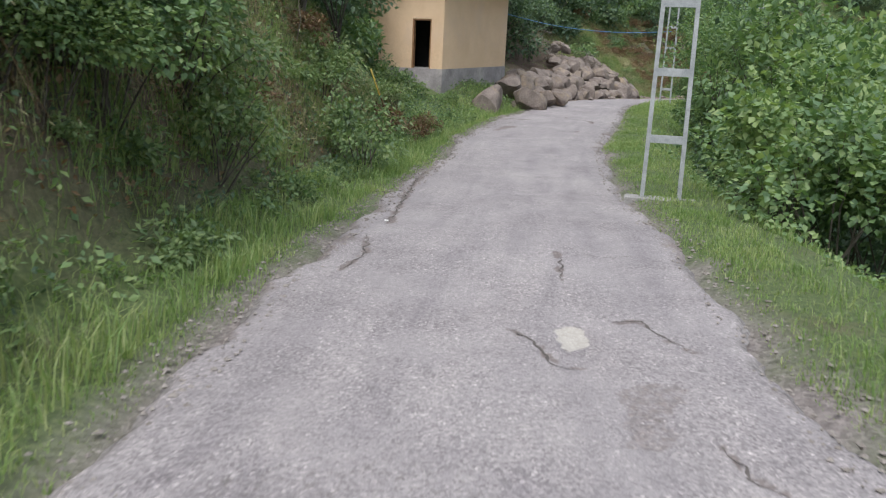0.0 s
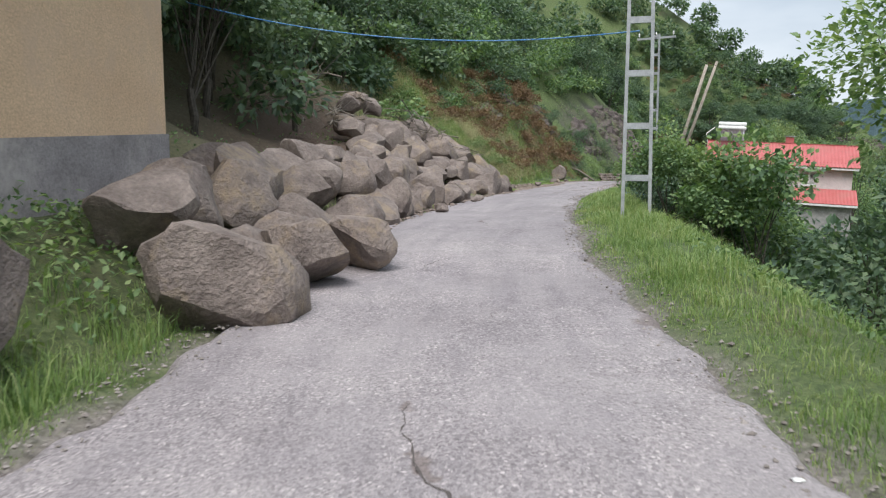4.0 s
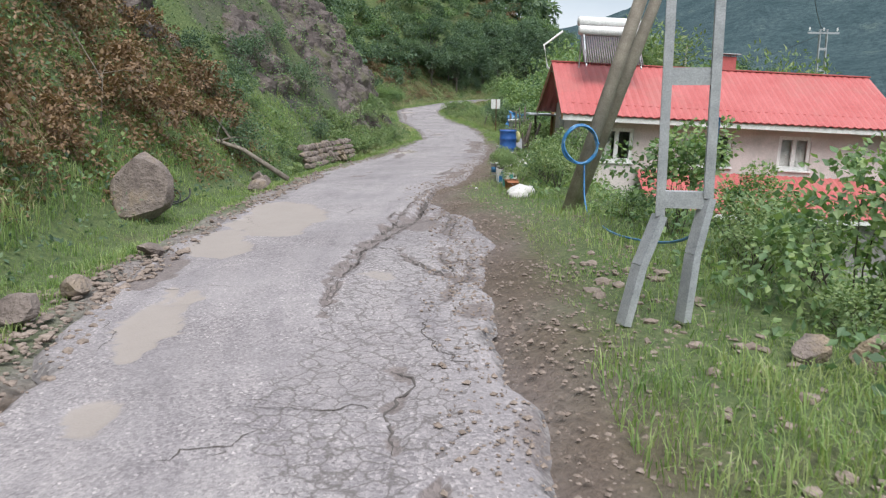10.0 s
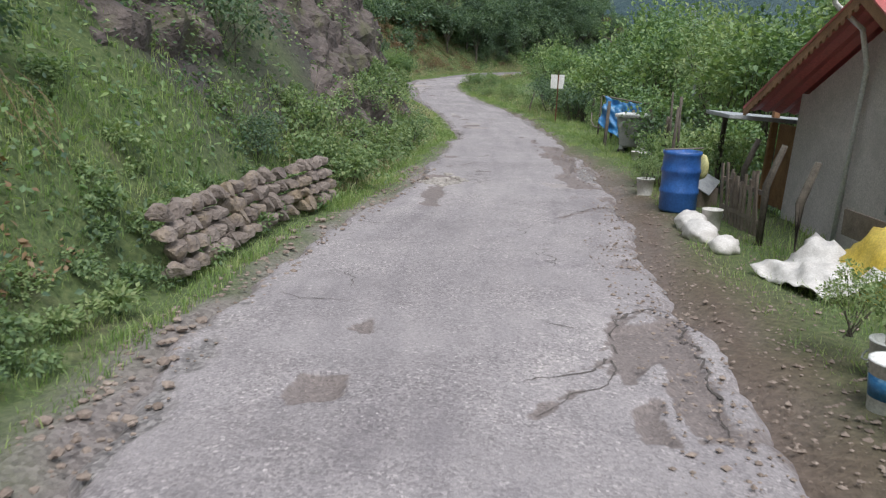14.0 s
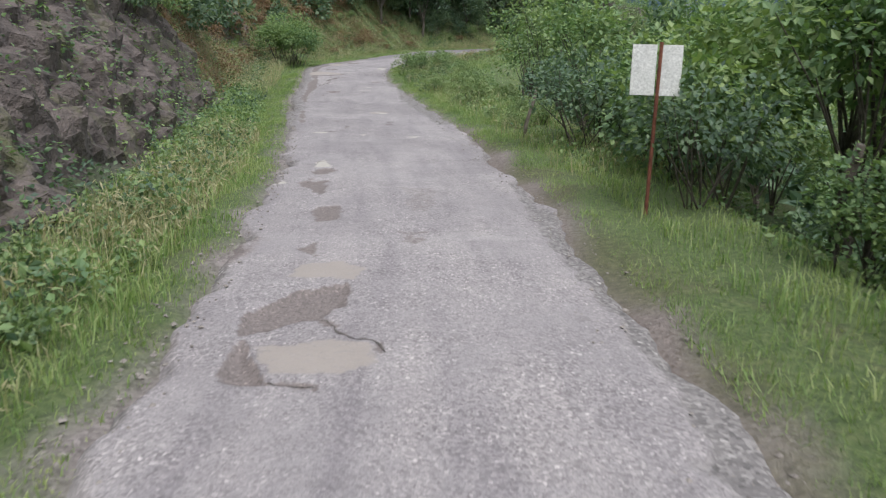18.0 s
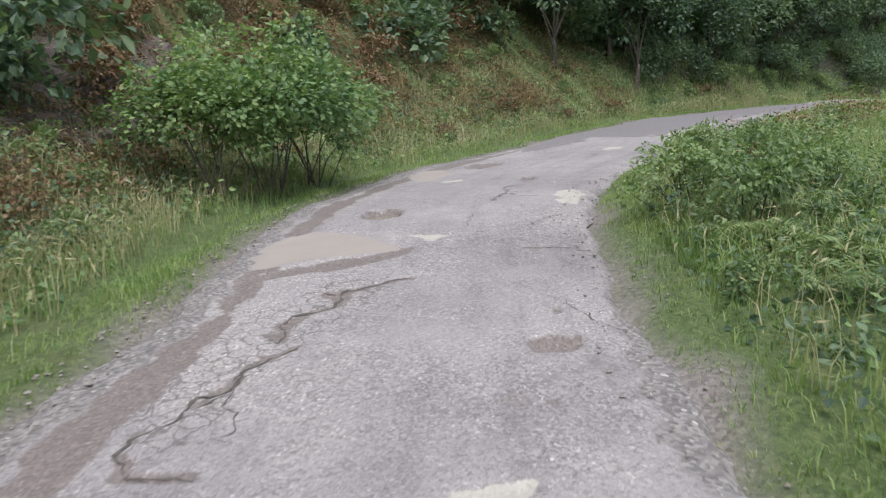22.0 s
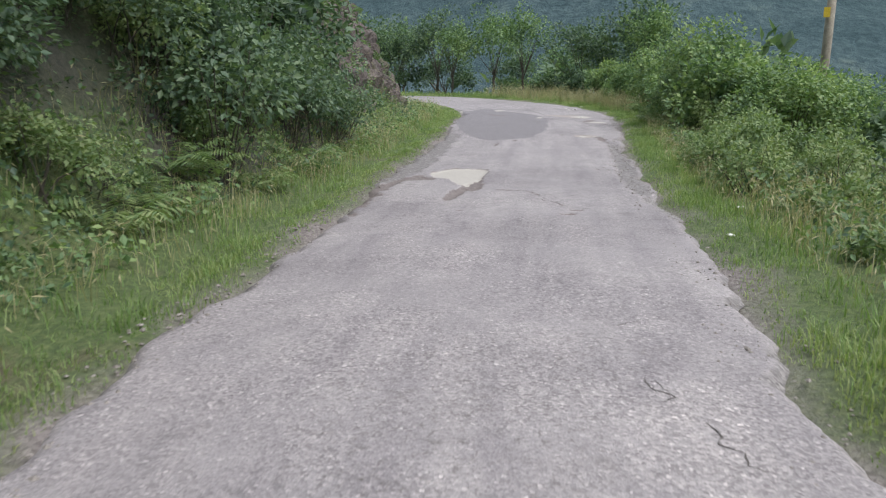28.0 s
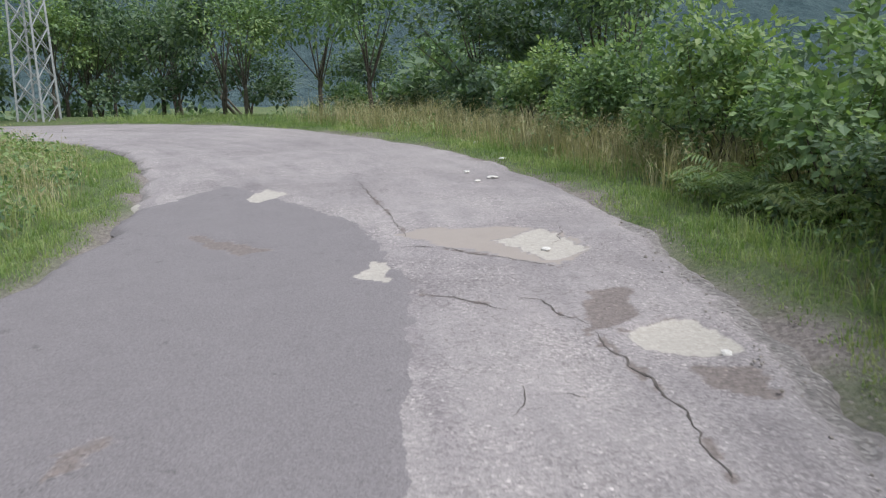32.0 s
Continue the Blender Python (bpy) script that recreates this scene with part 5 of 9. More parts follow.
for kind, deep, ragged, share, poly in MARKS:
    lo_, hi_ = np.min(poly, axis=0) - 0.4, np.max(poly, axis=0) + 0.4
    near = np.nonzero((PX > lo_[0]) & (PX < hi_[0]) & (PY > lo_[1]) & (PY < hi_[1]))
    q = inside(PX[near], PY[near], poly) + fine_a[near] * ragged + fine_b[near] * ragged * 0.6
    f = np.clip(q / 0.05 + 0.5, 0, 1)
    PZ[near] -= deep * f
    rim = np.exp(-(q / 0.035) ** 2)
    if kind == "crazed":
        PZ[near] += deep * 0.6 * f
        CRAZE[near] = np.maximum(CRAZE[near], f * share)
    elif kind == "grit":
        GRIT[near] = np.maximum(GRIT[near], np.clip(q / 0.16 + 0.5, 0, 1) * share)
    else:
        ch = {"mud": 0, "damp": 1, "fresh": 2, "pale": 3}[kind]
        wear[near] *= (1 - f * share)[:, None]
        GRIT[near] *= 1 - f * share
        wear[(*near, ch)] = np.maximum(wear[(*near, ch)], f * share)
        if deep > 0.015 and kind != "mud":
            wear[(*near, 1)] = np.maximum(wear[(*near, 1)], rim * min(1.0, deep * 22))
for wide, line in BREAKS:
    lo_, hi_ = np.min(line, axis=0) - 0.4, np.max(line, axis=0) + 0.4
    near = np.nonzero((PX > lo_[0]) & (PX < hi_[0]) & (PY > lo_[1]) & (PY < hi_[1]))
    q = near_line(PX[near], PY[near], line) + fine_a[near] * 0.035 + fine_b[near] * 0.03
    f = np.clip((wide * 0.75 - q) / 0.045 + 0.35, 0, 1)
    PZ[near] -= wide * 0.28 * f
    wear[(*near, 1)] = np.maximum(wear[(*near, 1)], f * 0.85)
GRIT = np.maximum(GRIT, shoulder)
wear *= (1 - shoulder * 0.9)[..., None]
nr_, nc_ = D.shape
ir, ic = np.meshgrid(np.arange(nr_ - 1), np.arange(nc_ - 1), indexing="ij")
rf = np.stack([ir * nc_ + ic, (ir + 1) * nc_ + ic, (ir + 1) * nc_ + ic + 1, ir * nc_ + ic + 1], -1).reshape(-1, 4)[:, ::-1]
rme = mesh_np("road", np.stack([PX.ravel(), PY.ravel(), PZ.ravel()], 1), rf, M_ROAD, True)
wc = rme.color_attributes.new("wear", "FLOAT_COLOR", "POINT")
wc.data.foreach_set("color", wear.reshape(-1, 4).astype(np.float32).ravel())
lane = rme.attributes.new("lane", "FLOAT_VECTOR", "POINT")
lane.data.foreach_set("vector", np.stack([D, np.broadcast_to(s_new[:, None] * 0.1, D.shape), CRAZE], -1).astype(np.float32).ravel())
grit = rme.attributes.new("grit", "FLOAT", "POINT")
grit.data.foreach_set("value", GRIT.astype(np.float32).ravel())
road = tagged(new("road", rme), "worn grey single-lane asphalt road, cracked and potholed", "road", kind="structure")


def road_z(x, y):
    i, d = along([x], [y])
    return float(WAY[i[0], 2])


def surf_z(x, y):
    """Height of the road's own surface, holes and all."""
    x, y = np.atleast_1d(np.asarray(x, float)), np.atleast_1d(np.asarray(y, float))
    i, d = along(x, y)
    s = ARC[i] + (x - WAY[i, 0]) * TAN[i, 0] + (y - WAY[i, 1]) * TAN[i, 1]
    r = np.clip((s - s_new[0]) / ROW, 0, len(s_new) - 1.001)
    r0 = r.astype(int)
    c = np.clip((d - er_[r0]) / (el_[r0] - er_[r0]), 0, 0.999) * (cols - 1)
    c0 = c.astype(int)
    u, v = r - r0, c - c0
    return PZ[r0, c0] * (1 - u) * (1 - v) + PZ[r0 + 1, c0] * u * (1 - v) + PZ[r0, c0 + 1] * (1 - u) * v + PZ[r0 + 1, c0 + 1] * u * v


def cracks(seed):
    """Wandering cracks as thin dark strips, most of them where the road is worst."""
    rng = np.random.default_rng(seed)
    vs, fs, k = [], [], 0

    def strip(p, w):
        nonlocal k
        p = np.array(p)
        tn = np.gradient(p, axis=0)
        tn /= np.maximum(np.linalg.norm(tn, axis=1)[:, None], 1e-6)
        nm = np.stack([-tn[:, 1], tn[:, 0]], 1)
        wid = w * 0.62 * rng.uniform(0.15, 1.7, len(p)) * np.sin(np.linspace(0.15, 3.0, len(p)))
        a, b = p + nm * wid[:, None] * 0.5, p - nm * wid[:, None] * 0.5
        q = np.vstack([a, b])
        z = surf_z(q[:, 0], q[:, 1]) + 0.004
        vs.append(np.column_stack([q, z]))
        m = len(p)
        fs.extend([(k + j, k + j + 1, k + m + j + 1, k + m + j) for j in range(m - 1)])
        k += 2 * m

    for wide, line in BREAKS:
        p = smooth_line(line, 0.05)
        p = p + np.stack([wobble(p[:, 0], p[:, 1], 0.16, 3.1), wobble(p[:, 0], p[:, 1], 0.16, 9.4)], 1) * 0.03
        if len(p) > 3:
            strip(p, wide * 0.62)
    runs = [(7, 0, 9, -1.4, 2.2, 0.012), (16, 9.2, 13.6, -1.8, 0.4, 0.02), (5, 9, 14, 0, 1.8, 0.012), (14, 14.8, 17.6, -1.6, 1.2, 0.016), (8, 17.5, 21, -1.3, 2.0, 0.012),
            (12, 20.5, 24, -1.0, 1.8, 0.014), (10, 28, 33.5, -1.7, -0.4, 0.012)]
    for n, t0, t1, d0, d1, w in runs:
        for _ in range(n):
            t, d = rng.uniform(t0, t1), rng.uniform(d0, d1)
            x, y = at_way(t, d)
            i = int(np.argmin((WAY[:, 0] - x) ** 2 + (WAY[:, 1] - y) ** 2))
            h = math.atan2(TAN[i, 1], TAN[i, 0]) + (rng.normal(0, 0.25) if rng.random() < 0.65 else rng.normal(1.57, 0.3))
            todo = [(x, y, h, int(rng.uniform(8, 40)), w)]
            while todo:
                x, y, h, steps, ww = todo.pop()
                pts, kink = [(x, y)], 0.0
                for m in range(steps):
                    if m % 3 == 0:
                        kink = rng.normal(0, 0.6)
                    q = h + kink + rng.normal(0, 0.25)
                    x, y = x + math.cos(q) * 0.045, y + math.sin(q) * 0.045
                    j, dd = along([x], [y])
                    if not (EDGE_R[j[0]] + 0.15 < dd[0] < EDGE_L[j[0]] - 0.25):
                        break
                    pts.append((x, y))
                    if ww > 0.01 and rng.random() < 0.05:
                        todo.append((x, y, h + rng.choice([-1, 1]) * rng.uniform(0.6, 1.3), int(rng.uniform(4, 14)), ww * 0.6))
                if len(pts) > 3:
                    strip(pts, ww)
    return np.vstack(vs), np.array(fs)


M_CRACK = surface("crack_dirt", (0.07, 0.06, 0.056), (0.13, 0.115, 0.108), 9, 0.95, bumps=0)
tagged(new("road_cracks", mesh_np("road_cracks", *cracks(17), M_CRACK)), "dark cracks wandering over the worn asphalt", "cracks", kind="stuff")


# stones of the old paving that show where the asphalt has gone
def cobble_mesh(seed):
    rng = np.random.default_rng(seed)
    n = int(rng.integers(6, 9))
    a = np.sort(np.linspace(0, 6.28, n, endpoint=False) + rng.normal(0, 0.16, n))
    r = rng.uniform(0.82, 1.15, n)
    low = np.stack([np.cos(a) * r, np.sin(a) * r * rng.uniform(0.65, 0.95), np.full(n, -0.5)], 1)
    mid, top = low * [1, 1, 0] + [0, 0, 0.12], low * [0.78, 0.78, 0] + [0, 0, 0.3]
    top[:, 2] += rng.normal(0, 0.05, n)
    me = bpy.data.meshes.new("cobble")
    f = [(k, (k + 1) % n, n + (k + 1) % n, n + k) for k in range(n)] + [(n + k, n + (k + 1) % n, 2 * n + (k + 1) % n, 2 * n + k) for k in range(n)] + [tuple(range(2 * n, 3 * n))]
    me.from_pydata(np.vstack([low, mid, top]).tolist(), [], f)
    me.polygons.foreach_set("use_smooth", [True] * (2 * n) + [False])
    me.materials.append(M_COBBLE)
    return me


M_COBBLE = surface("bare_paving_stone", (0.22, 0.2, 0.183), (0.42, 0.39, 0.36), 9, 0.85, fine=60, bumps=0.5, stain=(0.17, 0.155, 0.14))
COBBLES = [cobble_mesh(90 + k) for k in range(8)]


def cobbles(x, y, a, b, turn, size, seed, share=0.9):
    rng = np.random.default_rng(seed)
    c, s = math.cos(radians(turn)), math.sin(radians(turn))
    pitch = size * 1.6
    for i in range(-int(a / pitch) - 1, int(a / pitch) + 2):
        for j in range(-int(b / pitch) - 1, int(b / pitch) + 2):
            u, v = (i + 0.5 * (j % 2)) * pitch + rng.normal(0, size * 0.25), j * pitch * 0.9 + rng.normal(0, size * 0.25)
            if (u / a) ** 2 + (v / b) ** 2 > 1 + rng.normal(0, 0.15) or rng.random() > share:
                continue
            px, py = x + u * c - v * s, y + u * s + v * c
            o = new("cobble", COBBLES[rng.integers(8)])
            k = size * rng.uniform(0.6, 1.25)
            o.matrix_world = Matrix.Translation((px, py, float(surf_z(px, py)[0]) + k * 0.02)) @ Matrix.Rotation(rng.uniform(0, 6.28), 4, "Z") @ Matrix.Diagonal((k, k, k * 0.9, 1))
            o.parent = road


cobbles(35.95, 90.5, 0.62, 0.42, 52, 0.06, 1, 0.97)
cobbles(36.45, 91.1, 0.14, 0.1, 50, 0.1, 2)


def puddle(x, y, a, b, turn, low, label):
    """Still, muddy water; its rim runs in under the asphalt round it."""
    c, s = math.cos(radians(turn)), math.sin(radians(turn))
    z = float(np.median(PZ[np.hypot(PX - x, PY - y) < a + 0.6])) - low
    ring = [(x + a * math.cos(k / 4.5) * c - b * math.sin(k / 4.5) * s, y + a * math.cos(k / 4.5) * s + b * math.sin(k / 4.5) * c, z) for k in range(28)]
    me = bpy.data.meshes.new("puddle")
    me.from_pydata(ring, [], [tuple(range(28))])
    me.materials.append(M_PUDDLE)
    tagged(new("puddle", me), label, "water", kind="structure")


def puddle_material():
    m, n, l, b = nodes_of("muddy_water")
    p = world_pos(n)
    l.new(ramp(n, l, tex(n, l, "Noise", 3.0, 4, 0.6, p).outputs["Fac"], [(0.35, (0.19, 0.165, 0.12)), (0.65, (0.27, 0.235, 0.175))]), b.inputs["Base Color"])
    b.inputs["Roughness"].default_value = 0.12
    b.inputs["IOR"].default_value = 1.33
    bump(n, l, b, tex(n, l, "Noise", 9.0, 2, 0.5, p).outputs["Fac"], 0.04, 0.01)
    return m


M_PUDDLE = puddle_material()
puddle(63.8, 134.17, 0.36, 0.36, 20, 0.075, "shallow muddy water standing in a pothole")
puddle(67.88, 139.0, 0.24, 0.2, 20, 0.042, "thin muddy water in the bottom of a pothole")

# ---------------------------------------------------------------- leaves, shrubs, trees, grass
RNG = np.random.default_rng(7)


def unit(v):
    return v / np.maximum(np.linalg.norm(v, axis=-1, keepdims=True), 1e-9)


def leaves(pos, out, size, width=0.62, droop=0.35, fold=0.05, rng=RNG):
    """Pointed, slightly folded leaves at pos that lean the way out points. Returns corners and faces."""
    n = len(pos)
    a = unit(out + rng.normal(0, 0.55, (n, 3)) - np.array([0, 0, droop]))
    nrm = unit(rng.normal(0, 0.45, (n, 3)) + np.array([0, 0, 1.0]) + 0.5 * out)
    b = unit(np.cross(a, nrm))
    nrm = np.cross(b, a)
    s = (size * rng.uniform(0.6, 1.25, n))[:, None]
    mid = pos + a * s * 0.42
    w = b * s * width * 0.5
    tip = pos + a * s - nrm * s * 0.06
    v = np.stack([pos, mid + w + nrm * s * fold, tip, mid - w + nrm * s * fold], 1).reshape(-1, 3)
    f = np.arange(4 * n).reshape(n, 4)
    return v, f


def leaf_cloud(n, rx, ry, rz, zc, size, clumps=26, seed=1, shell=0.75, **kw):
    """Leaves in uneven clumps on and in a rounded crown centred zc above its foot."""
    rng = np.random.default_rng(seed)
    c = unit(rng.normal(0, 1, (clumps, 3)))
    c[:, 2] = np.where(c[:, 2] < -0.35, -c[:, 2], c[:, 2])
    c *= rng.uniform(shell * 0.5, 1.0, (clumps, 1))
    r = rng.uniform(0.16, 0.42, clumps)
    which = rng.choice(clumps, n, p=r ** 2 / (r ** 2).sum())
    o = unit(rng.normal(0, 1, (n, 3)))
    p = c[which] + o * r[which][:, None] * rng.uniform(0.55, 1.0, (n, 1))
    p = p * np.array([rx, ry, rz]) + np.array([0, 0, zc])
    p[:, 2] = np.maximum(p[:, 2], 0.05 + 0.2 * rng.random(n))
    out = unit(o * 0.7 + unit(p - np.array([0, 0, zc * 0.8])) * 0.6)
    v, f = leaves(p, out, size, rng=rng, **kw)
    return v, f, c * np.array([rx, ry, rz]) + np.array([0, 0, zc])


def stems_mesh(name, tips, foot, rng, thick=0.03, trunk=None):
    bm = bmesh.new()
    if trunk:
        h, r = trunk
        tube(bm, [(0, 0, -0.25), (0.05 * h * 0.3, 0.02, h * 0.35), (-0.03 * h, 0.05 * h, h * 0.7), (0.02 * h, 0.03 * h, h)], [r * 1.25, r, r * 0.8, r * 0.55], 8)
    for k, t in enumerate(tips):
        if trunk:
            z0 = trunk[0] * (0.55 + 0.45 * rng.random())
            a = Vector((0.0, 0.03 * trunk[0], z0))
        else:
            a = Vector((rng.normal(0, foot), rng.normal(0, foot), -0.15))
        b = Vector(t)
        m = a.lerp(b, 0.5) + Vector((rng.normal(0, 0.08), rng.normal(0, 0.08), 0.12))
        tube(bm, [a, m, b], [thick, thick * 0.7, thick * 0.3], 5)
    me = bpy.data.meshes.new(name)
    bm.to_mesh(me)
    bm.free()
    me.materials.append(M_BARK)
    return me


def bush_meshes(seed, n, r, h, leaf, mat, trunk=None, limbs=9, width=0.62, clumps=26):
    rng = np.random.default_rng(seed + 50)
    zc = h * 0.52 if not trunk else trunk[0] + h * 0.42
    v, f, c = leaf_cloud(n, r, r * 0.95, h * 0.5, zc, leaf, clumps, seed, width=width)
    crown = mesh_np("crown", v, f, mat)
    tips = [tuple(p) for p in c[:limbs]]
    return crown, stems_mesh("stems", tips, 0.12, rng, 0.018 if not trunk else trunk[1] * 0.3, trunk)


KINDS, ARRAYS = {}, {}


def kind_of_bush(key, seeds, name, label, cat, **kw):
    KINDS[key] = (name, label, cat, [bush_meshes(s, **kw) for s in seeds])
    ARRAYS[key] = []
    for crown, _ in KINDS[key][3]:
        v = np.empty(len(crown.vertices) * 3, np.float32)
        crown.vertices.foreach_get("co", v)
        ARRAYS[key].append((v.reshape(-1, 3), np.arange(len(crown.vertices)).reshape(-1, 4)))


kind_of_bush("hazel", (1, 2, 3), "shrub", "leafy green hazel shrub growing on the roadside slope", "shrub", n=2300, r=1.5, h=2.8, leaf=0.145, mat=M_LEAF, width=0.8)
kind_of_bush("hazelfine", (31, 32), "shrub", "large leafy hazel shrub standing close to the road", "shrub", n=5200, r=1.5, h=2.8, leaf=0.105, mat=M_LEAF, width=0.8, clumps=40)
kind_of_bush("dark", (4, 5, 6), "shrub", "dense dark green shrub on the hillside", "shrub", n=1800, r=1.4, h=2.2, leaf=0.13, mat=M_LEAF_DARK)
kind_of_bush("light", (7, 8), "shrub", "pale green young shrub on the slope", "shrub", n=1500, r=1.0, h=1.5, leaf=0.105, mat=M_LEAF_PALE)
kind_of_bush("weed", (9, 10, 11), "weed_clump", "knee-high clump of green weeds on the bank", "weeds", n=480, r=0.55, h=0.7, leaf=0.095, mat=M_LEAF_PALE, limbs=5, clumps=14)
kind_of_bush("dead", (12, 13), "dead_bush", "dry brown bush of withered leaves on the bank", "bush", n=700, r=0.8, h=1.1, leaf=0.12, mat=M_DEAD, limbs=14, clumps=18)
kind_of_bush("rough", (14, 15, 16), "shrub", "mixed green shrub high on the hillside", "shrub", n=520, r=1.7, h=2.4, leaf=0.31, mat=M_LEAF_DARK, limbs=5)
kind_of_bush("roughlight", (17, 18), "shrub", "light green shrub high on the hillside", "shrub", n=520, r=1.6, h=2.2, leaf=0.29, mat=M_LEAF, limbs=5)
kind_of_bush("tree", (19, 20, 21), "tree", "young broadleaf tree with a thin grey trunk", "tree", n=2200, r=1.9, h=4.0, leaf=0.19, mat=M_LEAF, trunk=(1.7, 0.09), limbs=9, clumps=34)
kind_of_bush("treefine", (26, 27), "tree", "young broadleaf tree leaning over the verge", "tree", n=6500, r=1.9, h=4.0, leaf=0.115, mat=M_LEAF, trunk=(1.7, 0.07), limbs=7, clumps=44)
kind_of_bush("paletree", (22, 23), "tree", "light green willow-like tree with a slender trunk", "tree", n=2200, r=1.7, h=4.4, leaf=0.17, mat=M_LEAF_PALE, trunk=(1.6, 0.07), limbs=9, width=0.4, clumps=34)
kind_of_bush("darktree", (24, 25), "tree", "dark broadleaf tree leaning out from the bank", "tree", n=2600, r=2.2, h=3.8, leaf=0.2, mat=M_LEAF_DARK, trunk=(1.4, 0.1), limbs=9, clumps=34)


HILL = {"rough": [], "roughlight": [], "weed": [], "dead": []}


def plant(key, x, y, size=1.0, tall=1.0, sink=0.1, z=None):
    i, d = along([x], [y])
    if key in ("hazel", "dark", "light") and abs(d[0]) > 6.4:
        key, size = ("roughlight" if key == "light" else "rough"), size * 0.85
    name, label, cat, meshes = KINDS[key]
    if key in HILL:
        a = RNG.uniform(0, 6.28)
        v, f = ARRAYS[key][RNG.integers(len(ARRAYS[key]))]
        c, q = math.cos(a) * size, math.sin(a) * size
        zz = (zat(x, y) if z is None else z) - sink
        HILL[key].append((np.stack([v[:, 0] * c - v[:, 1] * q + x, v[:, 0] * q + v[:, 1] * c + y, v[:, 2] * size * tall + zz], 1), f))
        return None
    crown, stems = meshes[RNG.integers(len(meshes))]
    z = zat(x, y) if z is None else z
    e = new(name)
    e.matrix_world = Matrix.Translation((x, y, z - sink)) @ Matrix.Rotation(RNG.uniform(0, 6.28), 4, "Z") @ Matrix.Diagonal((size, size, size * tall, 1))
    tagged(e, label, cat, cat + "s along the road")
    for part_name, data in (("crown", crown), ("trunk" if "tree" in key else "branchwork", stems)):
        o = new(part_name, data)
        o.parent = e
    return e


def scatter(keys, t0, t1, d0, d1, n, s0, s1, tall=(0.85, 1.15), gap=1.0, from_edge=True, skip=None):
    """Plants between two times along the way and two distances from the road's edge (negative: downhill)."""
    put = []
    for _ in range(n * 6):
        if len(put) >= n:
            break
        t, d = RNG.uniform(t0, t1), d0 + (d1 - d0) * RNG.random()
        if from_edge:
            d = d + (np.interp(t, EDGES[:, 0], EDGES[:, 1]) if d > 0 else np.interp(t, EDGES[:, 0], EDGES[:, 2]))
        x, y = at_way(t, d)
        i, dd = along([x], [y])
        if abs(dd[0]) < abs(d) - 0.6 or (skip and skip(x, y)):
            continue
        if any((x - a) ** 2 + (y - b) ** 2 < gap * gap for a, b in put):
            continue
        put.append((x, y))
        plant(keys[RNG.integers(len(keys))], float(x), float(y), RNG.uniform(s0, s1), RNG.uniform(*tall))


def off_limits(x, y):
    """House yards and the bare scar above the rockfall."""
    i, d = along([x], [y])
    return in_house(x, y) or (6.7 < WAY[i[0], 3] < 7.6 and d[0] < 15)


def in_house(x, y, gap=0.9):
    """The yards of the two houses stay clear."""
    u = (x - 36.9) * 0.826 + (y - 83.6) * -0.564
    w = (x - 36.9) * 0.564 + (y - 83.6) * 0.826
    a = (x + 0.05) * 0.397 + (y - 34.4) * 0.918
    b = -(x + 0.05) * 0.918 + (y - 34.4) * 0.397
    return (-2.0 < u < 11.5 and -5.0 < w < 5.5) or (-gap < a < 7.7 + gap and -gap < b < 5.1 + gap)


# downhill side
scatter(["hazel", "hazelfine", "dark"], -1.2, 1.4, -4.0, -6.0, 11, 0.55, 0.75, gap=1.3)
scatter(["hazel", "hazel", "dark"], 1.6, 2.9, -2.8, -4.4, 9, 0.8, 1.1, gap=1.4)
for x, y, q in ((9.9, 30.2, 1.1), (12.8, 37.0, 1.1)):
    plant("treefine", x, y, q, 1.0)
scatter(["tree"], 3.2, 4.6, -5.0, -8.5, 6, 1.2, 1.45, gap=2.0)
scatter(["hazel", "dark"], -1.2, 1.8, -5.6, -10.0, 14, 0.7, 0.95, gap=1.8)
scatter(["hazel", "dark", "tree"], 1.8, 4.2, -4.4, -9.0, 18, 0.9, 1.25, gap=1.8)
scatter(["hazel", "dark"], 3.8, 5.6, -3.2, -6.0, 10, 0.75, 1.0, gap=1.4)
scatter(["hazel", "dark", "hazelfine"], 6.7, 8.2, -2.3, -4.4, 12, 0.75, 1.0, gap=1.0)
scatter(["hazel", "dark"], 8.2, 9.0, -2.6, -4.2, 6, 0.4, 0.55, gap=0.9)
scatter(["hazel", "dark"], 6.2, 8.4, -4.2, -9.0, 20, 0.75, 1.05, gap=1.4)
scatter(["hazel", "dark"], 8.4, 9.8, -4.2, -9.0, 14, 0.4, 0.6, gap=1.1)
scatter(["hazel", "dark", "light"], 9.4, 11.0, -3.2, -7.0, 18, 0.3, 0.5, gap=1.0, skip=in_house)
scatter(["light", "weed", "hazel"], 10.8, 13.2, -2.2, -4.2, 12, 0.4, 0.6, gap=0.7, skip=in_house)
scatter(["paletree", "tree", "paletree"], 16.2, 19.0, -3.6, -6.0, 13, 0.8, 1.05, gap=1.6, skip=in_house)
scatter(["tree", "paletree"], 15.6, 19.6, -6.0, -13.0, 30, 0.95, 1.35, gap=2.2, skip=in_house)
scatter(["dark", "hazel", "light"], 15.9, 19.0, -1.9, -3.4, 24, 0.4, 0.65, gap=0.7, skip=in_house)
scatter(["hazel", "dark", "hazel"], 19.15, 20.3, -1.9, -4.2, 9, 0.75, 1.0, gap=0.9)
scatter(["hazel", "tree", "paletree"], 19.3, 22.3, -4.4, -10.0, 26, 0.8, 1.15, gap=1.6)
scatter(["tree", "dark"], 22.0, 24.6, -6.5, -12.0, 16, 0.7, 0.95, gap=1.6)
